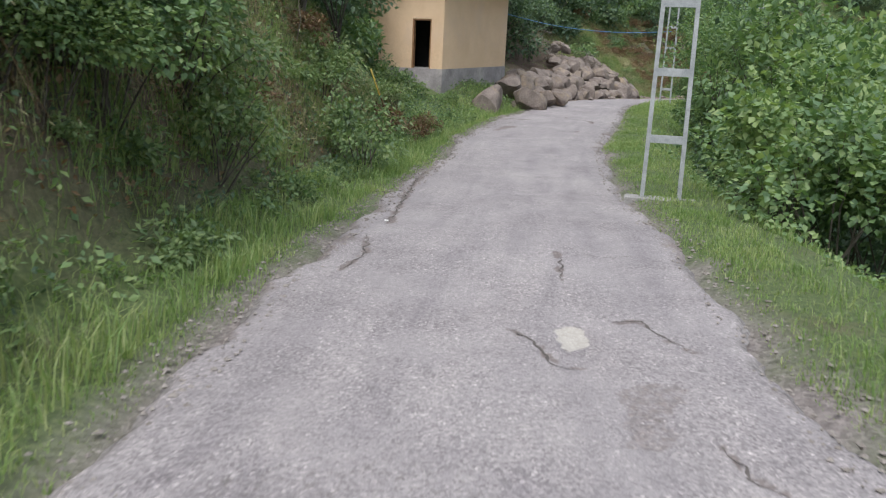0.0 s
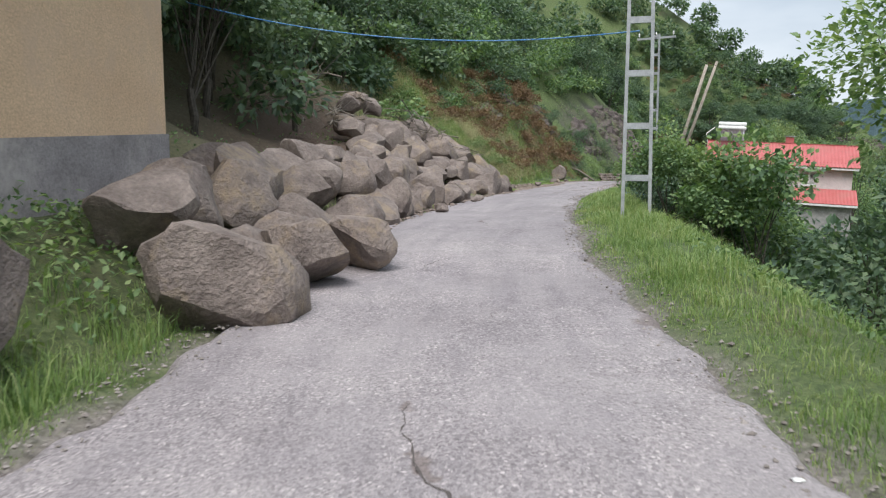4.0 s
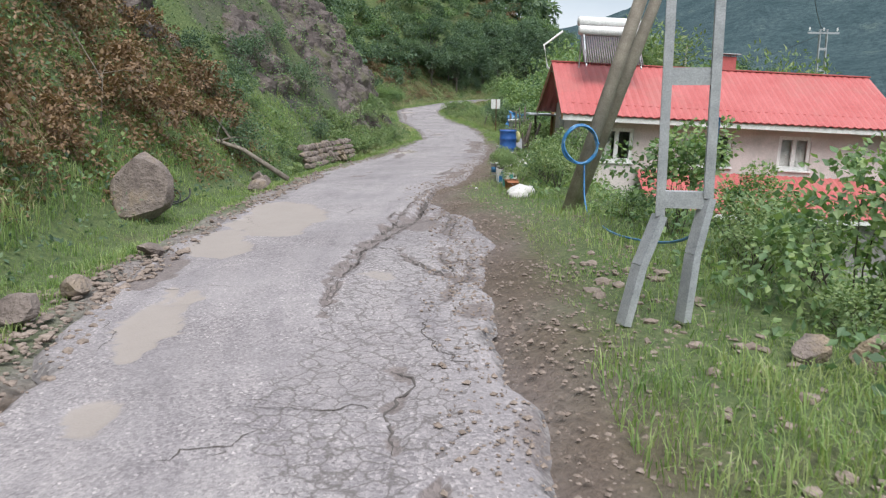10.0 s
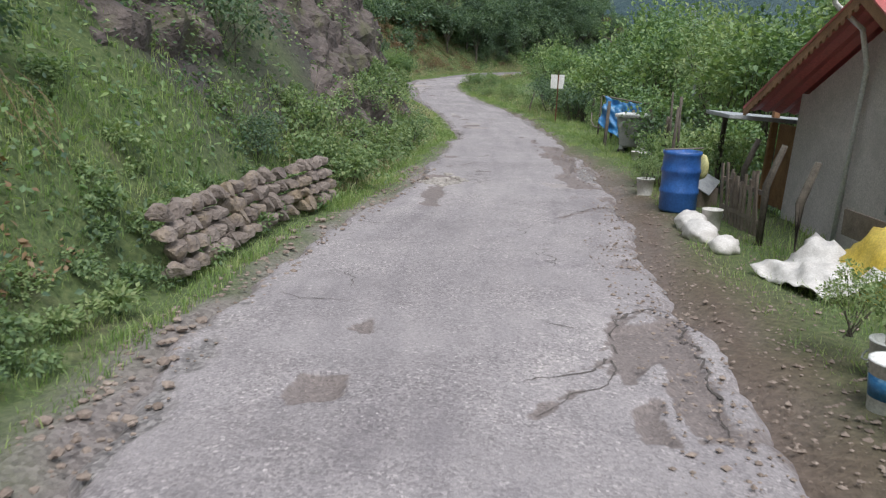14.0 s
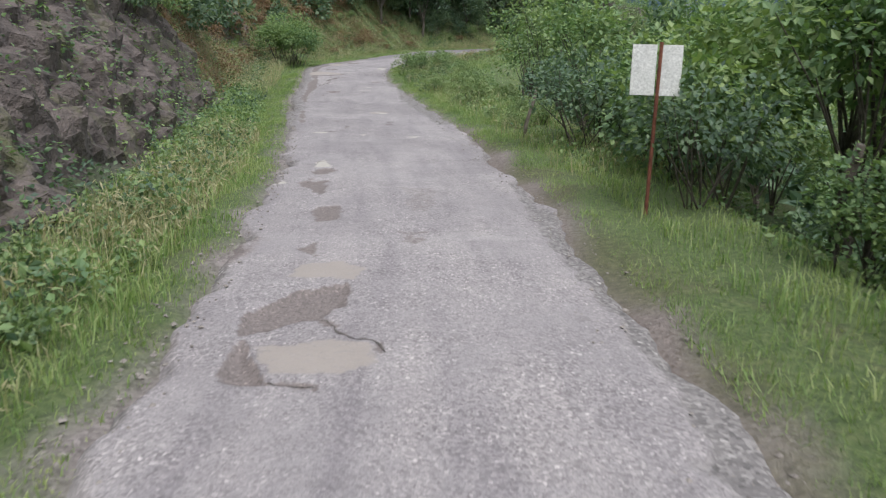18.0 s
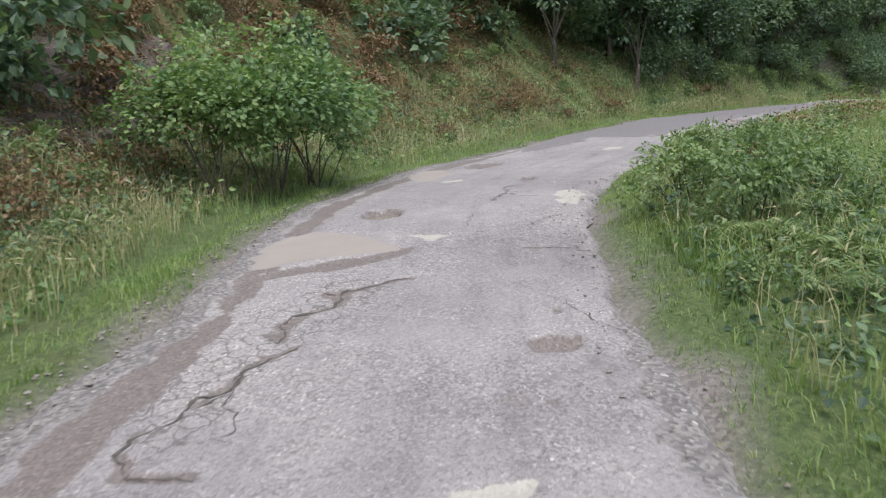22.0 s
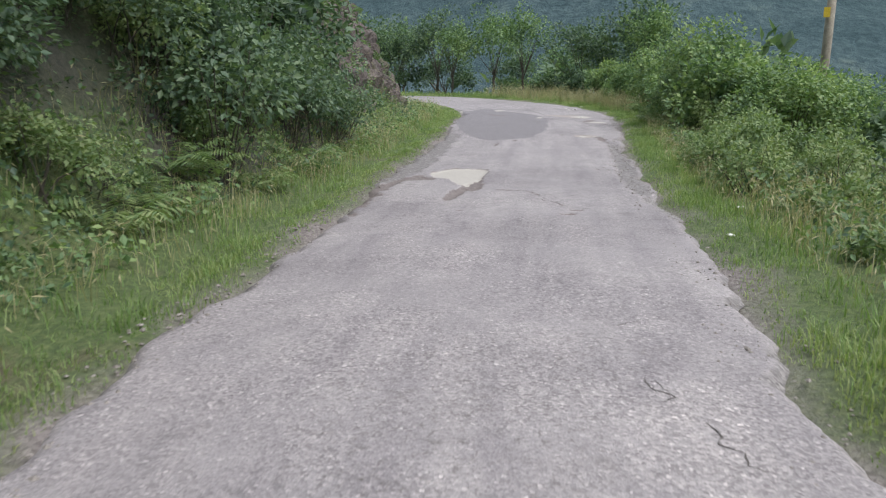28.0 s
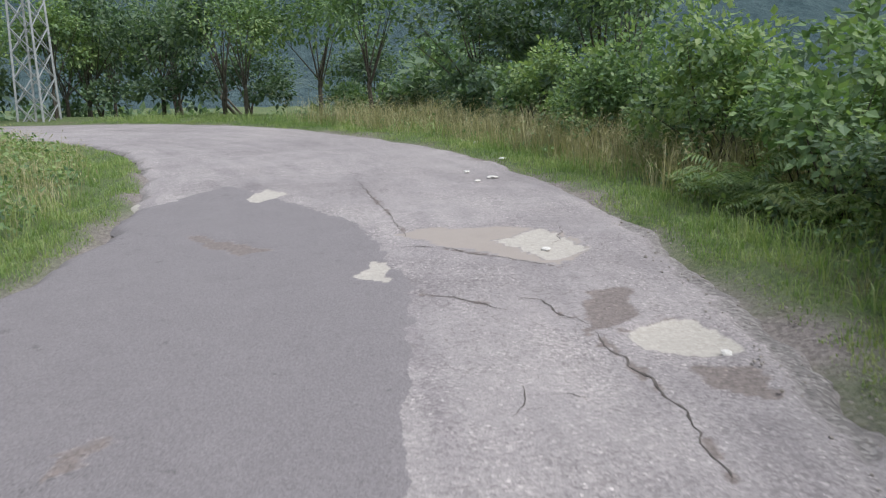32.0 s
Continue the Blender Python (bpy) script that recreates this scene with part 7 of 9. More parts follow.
# ---------------------------------------------------------------- rocks
def rock_mesh(name, seed, cuts=9, rough=0.06, level=3, mat=None):
    """A broken boulder: a ball cut by planes, its faces uneven."""
    rng = np.random.default_rng(seed)
    bm = bmesh.new()
    bmesh.ops.create_icosphere(bm, subdivisions=level, radius=1.0)
    planes = [(unit(rng.normal(0, 1, 3)), rng.uniform(0.5, 0.82)) for _ in range(cuts + 5)]
    for v in bm.verts:
        p = np.array(v.co)
        for n, d in planes:
            q = p @ n - d
            if q > 0:
                p = p - n * q
        s = noise.noise(Vector(p) * 2.1 + Vector((seed * 3.1, 0, 0))) * rough * 1.6 + noise.noise(Vector(p) * 6.0 + Vector((0, seed * 1.7, 0))) * rough * 0.5
        v.co = Vector(p * (1 + s))
    for f in bm.faces:
        f.smooth = True
    me = bpy.data.meshes.new(name)
    bm.to_mesh(me)
    bm.free()
    me.set_sharp_from_angle(angle=radians(24))
    me.materials.append(mat or M_ROCK)
    return me


ROCKS = [rock_mesh("boulder", 100 + k, 7 + k % 5) for k in range(12)]
STONES = [rock_mesh("stone", 140 + k, 7, 0.08, 2) for k in range(5)]


def boulder(x, y, z, sx, sy, sz, turn=None, k=None, name="boulder", label="grey-brown fallen boulder lying in the rockfall", group="boulders of the rockfall", cat="boulder"):
    data = (ROCKS if name == "boulder" else STONES)
    me = data[int(RNG.integers(len(data))) if k is None else k]
    o = new(name, me)
    o.matrix_world = Matrix.Translation((x, y, z)) @ Euler((RNG.uniform(-0.4, 0.4), RNG.uniform(-0.4, 0.4), RNG.uniform(0, 6.28) if turn is None else turn)).to_matrix().to_4x4() @ Matrix.Diagonal((sx, sy, sz, 1))
    return tagged(o, label, cat, group)


boulder(1.95, 34.9, 0.6, 1.15, 0.75, 0.72, 0.75, 3)
boulder(3.85, 37.1, 0.75, 1.0, 0.75, 0.68, 0.4, 1)
boulder(4.75, 38.7, 0.75, 0.85, 0.7, 0.6, 1.2, 6)
# the largest blocks stand at the road's edge
boulder(8.0, 51.2, 1.0, 0.85, 0.7, 0.95, 0.5, 2)
boulder(8.95, 51.0, 0.95, 0.62, 0.6, 0.8, 1.1, 7)
boulder(8.5, 49.75, 0.75, 0.45, 0.42, 0.42, 0.2, 10)
boulder(7.2, 50.6, 1.5, 0.6, 0.55, 0.6, 0.2, 4)
boulder(7.2, 46.8, 0.85, 0.5, 0.45, 0.62, 0.9, 5)
boulder(5.6, 39.7, 0.75, 0.6, 0.6, 0.5, 0.3, 8)
boulder(3.0, 39.0, 0.9, 0.6, 0.6, 0.5, 0.3, 9)
# the slide: rows of boulders from the road's edge up the slope
taken = []
for row in range(7):
    t_lo, t_hi = [(5.15, 9.0), (5.2, 9.2), (5.6, 9.2), (7.2, 9.0), (7.4, 8.8), (7.6, 8.5), (7.75, 8.3)][row]
    t = t_lo
    while t < t_hi:
        r = RNG.uniform(0.42, 0.72) * (1.18 if row in (0, 1) and t < 6.9 else 1.3 if t > 8.3 else 1.0) * (0.85 if row > 4 else 1.0)
        e = 0.42 + row * 0.66 + RNG.uniform(-0.2, 0.25)
        p = at_way(t, np.interp(t, EDGES[:, 0], EDGES[:, 1]) + e + (0.15 if row else 0))
        z = zat(*p) + 0.3 * r + row * 0.1 * RNG.uniform(0.5, 1.3)
        if not in_house(p[0], p[1]):
            boulder(float(p[0]), float(p[1]), z + (0.22 if row in (1, 2, 3) else 0), r * RNG.uniform(0.95, 1.3), r * RNG.uniform(0.8, 1.1), r * RNG.uniform(0.72, 0.98))
        t += (r * 1.5 + 0.12) / 6.9 * (1.0 if t < 7 else 1.15)
# uprooted brushwood caught on top of the rockfall
root = thing("brushwood_heap", "tangled heap of uprooted dead branches on the rockfall", "branches")
for _ in range(46):
    c = Vector((10.6 + RNG.normal(0, 0.6), 59.9 + RNG.normal(0, 0.6), 0))
    c.z = zat(c.x, c.y) + 0.9 + abs(RNG.normal(0, 0.3))
    d = Vector((RNG.normal(0, 0.5), RNG.normal(0, 0.45), RNG.normal(0, 0.25)))
    q = RNG.uniform(0.008, 0.024)
    part("stick", tube(bmesh.new(), [c - d, c + Vector((RNG.normal(0, 0.14), RNG.normal(0, 0.14), 0.12)), c + d], [q, q * 0.8, q * 0.4], 5), M_DRYWOOD if RNG.random() < 0.6 else M_BARK, root)
# single boulders by the road
boulder(22.57, 76.5, 0.72, 0.56, 0.54, 0.62, 0.8, 5, label="pale grey boulder with a black cable round its foot", group="")
boulder(25.75, 79.85, 0.27, 0.24, 0.2, 0.2, 0.3, 2, "stone", "two-toned stone half sunk in the grass", "loose stones", "stone")
boulder(26.0, 80.2, 0.25, 0.18, 0.18, 0.17, 0.9, 1, "stone", "ochre stone in the grass by the road", "loose stones", "stone")
boulder(26.3, 81.2, 0.25, 0.2, 0.18, 0.16, 0.9, 3, "stone", "ochre stone in the grass by the road", "loose stones", "stone")
for x, y, r in ((8.64, 48.2, 0.17), (8.75, 48.75, 0.14), (8.9, 49.1, 0.12), (10.6, 52.4, 0.16), (10.9, 53.0, 0.18), (11.1, 53.6, 0.13), (15.2, 63.2, 0.19), (15.6, 64.0, 0.14),
                (24.5, 67.0, 0.17), (24.9, 66.7, 0.2), (25.2, 66.3, 0.16), (17.7, 66.6, 0.2), (18.1, 67.6, 0.15), (20.2, 71.2, 0.2), (20.8, 72.0, 0.16), (21.9, 73.5, 0.14)):
    boulder(x, y, max(zat(x, y), road_z(x, y)) + r * 0.45, r * 1.2, r, r * 0.85, None, None, "stone", "loose reddish stone at the road's edge", "loose stones", "stone")


def pebbles(n, t0, t1, e0, e1, side, s0, s1, seed):
    rng = np.random.default_rng(seed)
    x, y, e, t = spots(n, t0, t1, e0, e1, side, rng)
    z = ground_z(x, y)
    i, d = along(x, y)
    z = np.where(np.maximum(d - EDGE_L[i], EDGE_R[i] - d) < 0.05, WAY[i, 2], z)
    oct_v = np.array([(1, 0, 0), (0, 1, 0), (-1, 0, 0), (0, -1, 0), (0.1, 0.1, 0.8), (0, 0, -0.8)], float)
    oct_f = np.array([(0, 1, 4), (1, 2, 4), (2, 3, 4), (3, 0, 4), (1, 0, 5), (2, 1, 5), (3, 2, 5), (0, 3, 5)])
    if s1 > 0.045:
        ring = [(math.cos(k * 1.2566 + h), math.sin(k * 1.2566 + h), w) for h, w in ((0, -0.35), (0.628, 0.35)) for k in range(5)]
        oct_v = np.array(ring + [(0, 0, 0.75), (0, 0, -0.75)])
        oct_f = np.array([f for k in range(5) for f in ((k, (k + 1) % 5, 5 + k), ((k + 1) % 5, 5 + (k + 1) % 5, 5 + k), (5 + k, 5 + (k + 1) % 5, 10), ((k + 1) % 5, k, 11))])
    nv = len(oct_v)
    s = rng.uniform(s0, s1, len(x)) * rng.uniform(0.35, 1, len(x)) ** 1.6
    v = oct_v[None] * (1 + rng.normal(0, 0.2, (len(x), nv, 3)))
    a = rng.uniform(0, 6.28, len(x))
    c, q = np.cos(a)[:, None], np.sin(a)[:, None]
    v = np.stack([v[..., 0] * c - v[..., 1] * q, v[..., 0] * q + v[..., 1] * c, v[..., 2] * 0.75], -1) * s[:, None, None]
    v += np.stack([x, y, z + s * 0.2], 1)[:, None, :]
    f = oct_f[None] + (np.arange(len(x)) * nv)[:, None, None]
    return v.reshape(-1, 3), f.reshape(-1, 3)


M_RUBBLE = surface("rubble_stone", (0.15, 0.115, 0.095), (0.33, 0.27, 0.23), 5, 0.92, fine=50, bumps=0.5)
tagged(new("rubble", mesh_np("rubble", *merged([
    pebbles(4200, 5.4, 12.6, -0.3, 0.9, 1, 0.015, 0.06, 71), pebbles(3200, 8.2, 11.9, 0.0, 1.6, 1, 0.015, 0.06, 70), pebbles(1500, 12.0, 16.8, -0.25, 0.5, 1, 0.015, 0.05, 72), pebbles(4200, 9.4, 17.4, -0.7, 0.7, -1, 0.01, 0.035, 73), pebbles(6500, 10.8, 17.0, -0.4, 1.7, -1, 0.008, 0.032, 79),
    pebbles(160, 10.4, 12.6, 0.9, 1.8, -1, 0.03, 0.09, 77)]), M_RUBBLE)), "loose rubble and mud washed down beside the road", "rubble", kind="stuff")
tagged(new("gravel", mesh_np("gravel", *merged([
    pebbles(5200, -0.6, 6.0, -0.35, 0.25, 1, 0.01, 0.035, 74), pebbles(6000, -0.6, 9.4, -0.3, 0.35, -1, 0.01, 0.035, 75), pebbles(5000, 16.8, 33.0, -0.2, 0.3, 1, 0.01, 0.035, 76),
    pebbles(4500, 16.8, 33.5, -0.5, 0.25, -1, 0.008, 0.028, 78)]), M_GRAVEL)), "fine grey gravel along both edges of the road", "gravel", kind="stuff")


# bare rock faces: broken, faceted sheets that stand out of the bank
CRAG_GREEN = []


def crag(t0, t1, e0, e1, label, proud=0.35, seed=1, step=0.13):
    na, nb = int((t1 - t0) * 6.8 / step) + 2, int((e1 - e0) / (step * 0.55)) + 2
    tt, ee = np.meshgrid(np.linspace(t0, t1, na), np.linspace(e0, e1, nb), indexing="ij")
    k = np.interp(tt, WAY[:, 3], np.arange(len(WAY)))
    i = np.clip(np.round(k).astype(int), 0, len(WAY) - 1)
    d = np.interp(k, np.arange(len(WAY)), EDGE_L) + ee
    x = np.interp(k, np.arange(len(WAY)), WAY[:, 0]) - TAN[i, 1] * d
    y = np.interp(k, np.arange(len(WAY)), WAY[:, 1]) + TAN[i, 0] * d
    z = ground_z(x, y)
    u, v = (tt - t0) / (t1 - t0), (ee - e0) / (e1 - e0)
    fade = np.clip(np.minimum(np.minimum(u, 1 - u) * 5, np.minimum(v, 1 - v) * 5) + wobble(x, y, 1.3, seed + 3) * 0.3, 0, 1)
    pts = np.stack([x * 0.85, y * 0.85, z * 1.25 + seed], -1).reshape(-1, 3)
    lump = []
    for p in pts:
        near = noise.voronoi(Vector(p) * 1.15)[0]
        small = noise.voronoi(Vector(p) * 3.1)[0]
        lump.append(0.75 * min(near[1] - near[0], 0.55) + 0.3 * min(small[1] - small[0], 0.45) + 0.35 * noise.noise(Vector(p) * 0.8) + 0.1 * noise.noise(Vector(p) * 5))
    lump = np.array(lump).reshape(x.shape)
    out = (lump * proud * 1.5 + 0.1) * fade - 0.4 * (1 - fade)
    x2, y2, z2 = x + TAN[i, 1] * out * 0.8, y - TAN[i, 0] * out * 0.8, z + out * 0.5
    rng = np.random.default_rng(seed)
    green = (wobble(x, z + y, 1.4, seed + 5) + wobble(x + z, y, 0.5, seed + 6) * 0.6 + rng.normal(0, 0.25, x.shape) > 0.3) & (fade > 0.3)
    base = np.repeat(np.stack([x2[green], y2[green], z2[green]], 1), 3, axis=0)
    base = base + rng.normal(0, 0.06, base.shape)
    away = np.repeat(np.stack([TAN[i, 1][green], -TAN[i, 0][green], np.full(green.sum(), 0.3)], 1), 3, axis=0)
    CRAG_GREEN.append(leaves(base, away, 0.085, rng=rng))
    f = np.array([(a * nb + c, (a + 1) * nb + c, (a + 1) * nb + c + 1, a * nb + c + 1) for a in range(na - 1) for c in range(nb - 1)])[:, ::-1]
    return tagged(new("rock_outcrop", mesh_np("rock_outcrop", np.stack([x2.ravel(), y2.ravel(), z2.ravel()], 1), f, M_ROCKDARK)), label, "rock", "rock faces of the bank")


crag(16.55, 18.3, 1.0, 5.6, "dark jagged rock face above the verge, partly mossy", 0.55, 1)
crag(18.1, 22.0, 1.8, 5.2, "dark purplish rock face above a grassy verge", 0.5, 5)
crag(13.3, 13.8, 4.4, 5.6, "dark rock showing through the green bank", 0.4, 13)
crag(15.7, 16.5, 2.6, 5.2, "brown rock ledge over the stone wall", 0.45, 17)
crag(12.3, 13.0, 4.2, 6.0, "dark rock showing through the green bank", 0.4, 33)
crag(14.4, 15.1, 3.2, 5.4, "dark wet rock standing out of the bank", 0.5, 37)
crag(23.3, 24.6, 3.0, 5.6, "black rock behind hanging dry roots", 0.4, 41)
crag(30.3, 34.0, 2.2, 5.2, "dark overhanging rock at the bend", 0.55, 21)
crag(4.55, 5.0, 6.2, 9.0, "black wet rock behind the boulders", 0.5, 29)


tagged(new("rock_weeds", mesh_np("rock_weeds", *merged(CRAG_GREEN), M_LEAF)), "small weeds and moss growing on the rock faces", "weeds", kind="stuff")


# ---------------------------------------------------------------- peach-coloured building
def peach_building():
    root = thing("roadside_building", "peach plastered concrete building with a grey base and flat roof slab", "building", at=Matrix.Translation((-0.05, 34.4, 0)) @ Matrix.Rotation(math.atan2(0.918, 0.397), 4, "Z"))
    # local x runs along the wall that faces the road, y into the hill
    L, W, Z0, Z1 = 7.8, 5.2, 1.87, 5.58
    for x0, y0, z0, x1, y1, z1 in ((0, 0, Z0, L, 0.22, Z1), (L - 0.22, 0.22, Z0, L, W, Z1), (0.22, W - 0.22, Z0, L - 0.22, W, Z1), (0, 0.22, Z0, 0.22, 0.54, Z1), (0, 1.4, Z0, 0.22, W, Z1), (0, 0.54, 3.86, 0.22, 1.4, Z1)):
        part("wall", boxed(x0, y0, z0, x1, y1, z1), M_PEACH, root)
    bm = boxed(-0.03, -0.03, -0.6, L + 0.03, W, 1.865)
    for v in bm.verts:
        if v.co.z > 1 and v.co.x > 1:
            v.co.z += 0.3
    part("base", bm, M_BASEPLASTER, root, "stained grey concrete base")
    part("floor", boxed(0.22, 0.22, 1.87, L - 0.22, W - 0.22, 1.92), M_CONCRETE, root)
    part("roof", boxed(-0.55, -1.1, Z1, L + 0.6, W + 0.3, 6.08, 0.02), M_PEACH, root, "overhanging flat roof slab")
    bm = bmesh.new()
    box(bm, 0.02, 0.54, Z0, 0.2, 0.6, 3.86)
    box(bm, 0.02, 1.34, Z0, 0.2, 1.4, 3.86)
    box(bm, 0.02, 0.6, 3.8, 0.2, 1.34, 3.86)
    part("door_frame", bm, M_BROWNWOOD, root, "brown door frame round a dark opening")
    # added black partition: paints the shade seen through the door opening
    part("doorway_shade_sheet", boxed(1.6, 0.22, 1.92, 1.7, W - 0.22, Z1), M_INSIDE_SHADE, root)
    return root


peach_building()


# ---------------------------------------------------------------- ladder-like steel power poles
def ladder_pole(a, b, base, top, rungs, label, bend=None, taper=0.72, pad=False):
    root = thing("power_pole", label, "power pole", "power poles")
    a, b = Vector((*a, base)), Vector((*b, base))
    mid = (a + b) / 2
    ta, tb = mid + (a - mid) * taper, mid + (b - mid) * taper
    ta.z = tb.z = top
    for k, (p, q) in enumerate(((a, ta), (b, tb))):
        bm = bmesh.new()
        if bend:
            pts = [p + Vector((bend[0] * u, bend[1] * u, 0)) if u else p for u in (1.0, 0)]
            knee = p.lerp(q, (0.75 if k == 0 else 0.9) / (top - base))
            foot = p + Vector((bend[0], bend[1], -0.1)) * (1.0 if k == 0 else 0.6)
            m1 = foot.lerp(knee, 0.55) + Vector((bend[0] * 0.12, bend[1] * 0.12, 0))
            for s, e in ((foot, m1), (m1, knee), (knee, q)):
                beam(bm, s, e, 0.11, 0.07)
        else:
            beam(bm, p - Vector((0, 0, 0.25)), q, 0.11, 0.07)
        part("leg", bm, M_STEEL, root)
    n = int((top - base) / rungs)
    for k in range(1, n + 1):
        u = k * rungs / (top - base)
        if u < 1:
            bm = bmesh.new()
            beam(bm, a.lerp(ta, u) + Vector((0, 0, -0.05)), b.lerp(tb, u) + Vector((0, 0, -0.05)), 0.08, 0.13)
            part("rung", bm, M_STEEL, root)
    bm = bmesh.new()
    d = (b - a).normalized()
    beam(bm, mid - d * 1.0 + Vector((0, 0, top - base - 0.2)), mid + d * 1.0 + Vector((0, 0, top - base - 0.2)), 0.08, 0.1)
    part("crossarm", bm, M_STEEL, root)
    for s in (-0.9, 0, 0.9):
        bm = bmesh.new()
        c = mid + d * s + Vector((0, 0, top - base - 0.1))
        lathe(bm, [(0.02, 0), (0.05, 0.03), (0.03, 0.07), (0.055, 0.1), (0.03, 0.15), (0.02, 0.2)], 10, Matrix.Translation(c))
        part("insulator", bm, M_WHITE, root, "white porcelain insulator")
    if pad:
        m = Matrix.Translation(mid + Vector((0, 0, -0.02))) @ Matrix.Rotation(math.atan2(d.y, d.x), 4, "Z")
        part("footing", boxed(-0.6, -0.26, -0.3, 0.6, 0.26, 0.075, 0.015, m), M_CONCRETE, root, "low concrete footing")
    return root


ladder_pole((3.5, 13.85), (4.1, 13.7), zat(3.8, 13.8) - 0.05, 8.2, 1.1, "grey galvanised ladder-like power pole on a concrete footing", pad=True)
ladder_pole((11.85, 45.1), (12.36, 44.85), 0.35, 8.6, 1.08, "grey galvanised ladder-like power pole in the verge")
ladder_pole((24.42, 68.28), (24.66, 68.02), 0.5, 8.0, 0.93, "bent grey power pole with twisted legs", bend=(-0.3, 0.05), taper=0.95)
ladder_pole((62.2, 90.2), (62.8, 90.0), -9.0, 5.2, 1.1, "slim grey power pole down in the valley")


def wooden_pole(a, b, r, label):
    root = thing("wooden_pole", label, "pole", "wooden poles")
    part("shaft", tube(bmesh.new(), [a, Vector(a).lerp(Vector(b), 0.5), b], [r, r * 0.9, r * 0.75], 12), M_POLEWOOD, root, smooth=True)
    return root


wooden_pole((28.35, 73.6, zat(28.35, 73.6) - 0.3), (29.75, 72.0, 7.0), 0.11, "leaning weathered wooden pole beside the house")
wooden_pole((28.75, 73.9, zat(28.75, 73.9) - 0.3), (30.4, 72.0, 7.2), 0.1, "second leaning wooden pole with a cable on it")
wooden_pole((117.2, 144.2, zat(117.2, 144.2) - 0.4), (117.3, 144.1, 8.0), 0.15, "upright grey wooden pole with a small yellow plate")


# ---------------------------------------------------------------- the red-roofed house
def house():
    m = Matrix.Translation((36.9, 83.6, 0)) @ Matrix.Rotation(math.atan2(-0.564, 0.826), 4, "Z") @ Matrix.Translation((0, 0, 0.17)) @ Matrix.Rotation(0.05, 4, "Y")
    # local x along the ridge away from the road, y towards the back; the front is at minus y
    root = thing("red_roofed_house", "pale plastered house with a red corrugated roof, set below the road", "house", at=m)
    L, F, B, EZ, RZ = 9.5, -2.35, 2.45, 1.5, 2.72
    zb = -4.2
    t = 0.22

    def pane_gap(bm, x0, x1, y0, y1, z0, z1, holes, axis):
        """A wall with openings: strips between and above and below them."""
        if axis == "x":
            cuts = sorted(holes)
            x = x0
            for a, b, c, d in cuts:
                box(bm, x, y0, z0, a, y1, z1)
                box(bm, a, y0, z0, b, y1, c)
                box(bm, a, y0, d, b, y1, z1)
                x = b
            box(bm, x, y0, z0, x1, y1, z1)
    win = [(1.2, 2.15, -0.02, 0.95), (4.05, 5.0, -0.02, 0.95), (6.35, 7.3, -0.02, 0.95)]
    bm = bmesh.new()
    pane_gap(bm, 0.55, L, F, F + t, zb, EZ, win, "x")
    bmesh.ops.remove_doubles(bm, verts=bm.verts, dist=0.001)
    part("front_wall", bm, M_WALLPALE, root)
    bm = bmesh.new()
    box(bm, 0.55, B - t, zb, L, B, EZ)
    part("back_wall", bm, M_WALLPALE, root)
    for nm, x0, x1 in (("gable_wall", 0.55, 0.55 + t), ("far_gable_wall", L - t, L)):
        bm = bmesh.new()
        pts = [(F + t, zb), (B - t, zb), (B - t, EZ), (0.0, RZ - 0.12), (F + t, EZ)]
        lo = [bm.verts.new((x0, y, z)) for y, z in pts]
        hi = [bm.verts.new((x1, y, z)) for y, z in pts]
        bm.faces.new(lo[::-1])
        bm.faces.new(hi)
        for k in range(5):
            bm.faces.new((lo[k], lo[(k + 1) % 5], hi[(k + 1) % 5], hi[k]))
        bmesh.ops.recalc_face_normals(bm, faces=bm.faces)
        part(nm, bm, M_WALLPALE, root)
    # corrugated roof: two slopes
    for nm, ye, ze in (("roof_front", F - 0.55, EZ - 0.22), ("roof_back", B + 0.7, EZ - 0.3)):
        n = 180
        xs = np.linspace(-0.05, L + 0.35, n)
        wv = 0.018 * np.sin(np.arange(n) * math.pi / 2)
        vs = []
        for y, z in ((0.0, RZ + 0.05), (ye * 0.5, (RZ + ze) / 2 + 0.03), (ye, ze)):
            vs.append(np.stack([xs, np.full(n, y), z + wv], 1))
        v = np.vstack(vs)
        f = [(r * n + c, r * n + c + 1, (r + 1) * n + c + 1, (r + 1) * n + c) for r in range(2) for c in range(n - 1)]
        me = mesh_np(nm, v, np.array(f), M_ROOFRED)
        o = new(nm, me)
        o.parent = root
        o.modifiers.new("thick", "SOLIDIFY").thickness = 0.03
    part("ridge_cap", boxed(-0.08, -0.12, RZ + 0.06, L + 0.38, 0.12, RZ + 0.1, 0.01), M_ROOFRED, root)
    part("snow_bar", boxed(0.2, F - 0.02, EZ + 0.0, L + 0.1, F + 0.06, EZ + 0.1, 0.01), M_ROOFRED, root, "red bar across the roof")
    part("fascia", boxed(-0.02, F - 0.5, EZ - 0.38, L + 0.3, F - 0.46, EZ - 0.24), M_WHITE, root, "pale eaves board")
    part("soffit", boxed(0.0, F - 0.45, EZ - 0.36, L + 0.3, F, EZ - 0.32), M_WOOD, root)
    bm = bmesh.new()
    for s, ye, ze in ((-1, F - 0.55, EZ - 0.22), (1, B + 0.7, EZ - 0.3)):
        beam(bm, (-0.02, 0, RZ - 0.02), (-0.02, ye, ze - 0.06), 0.03, 0.16)
    part("bargeboard", bm, M_BROWNWOOD, root, "brown scalloped bargeboard")
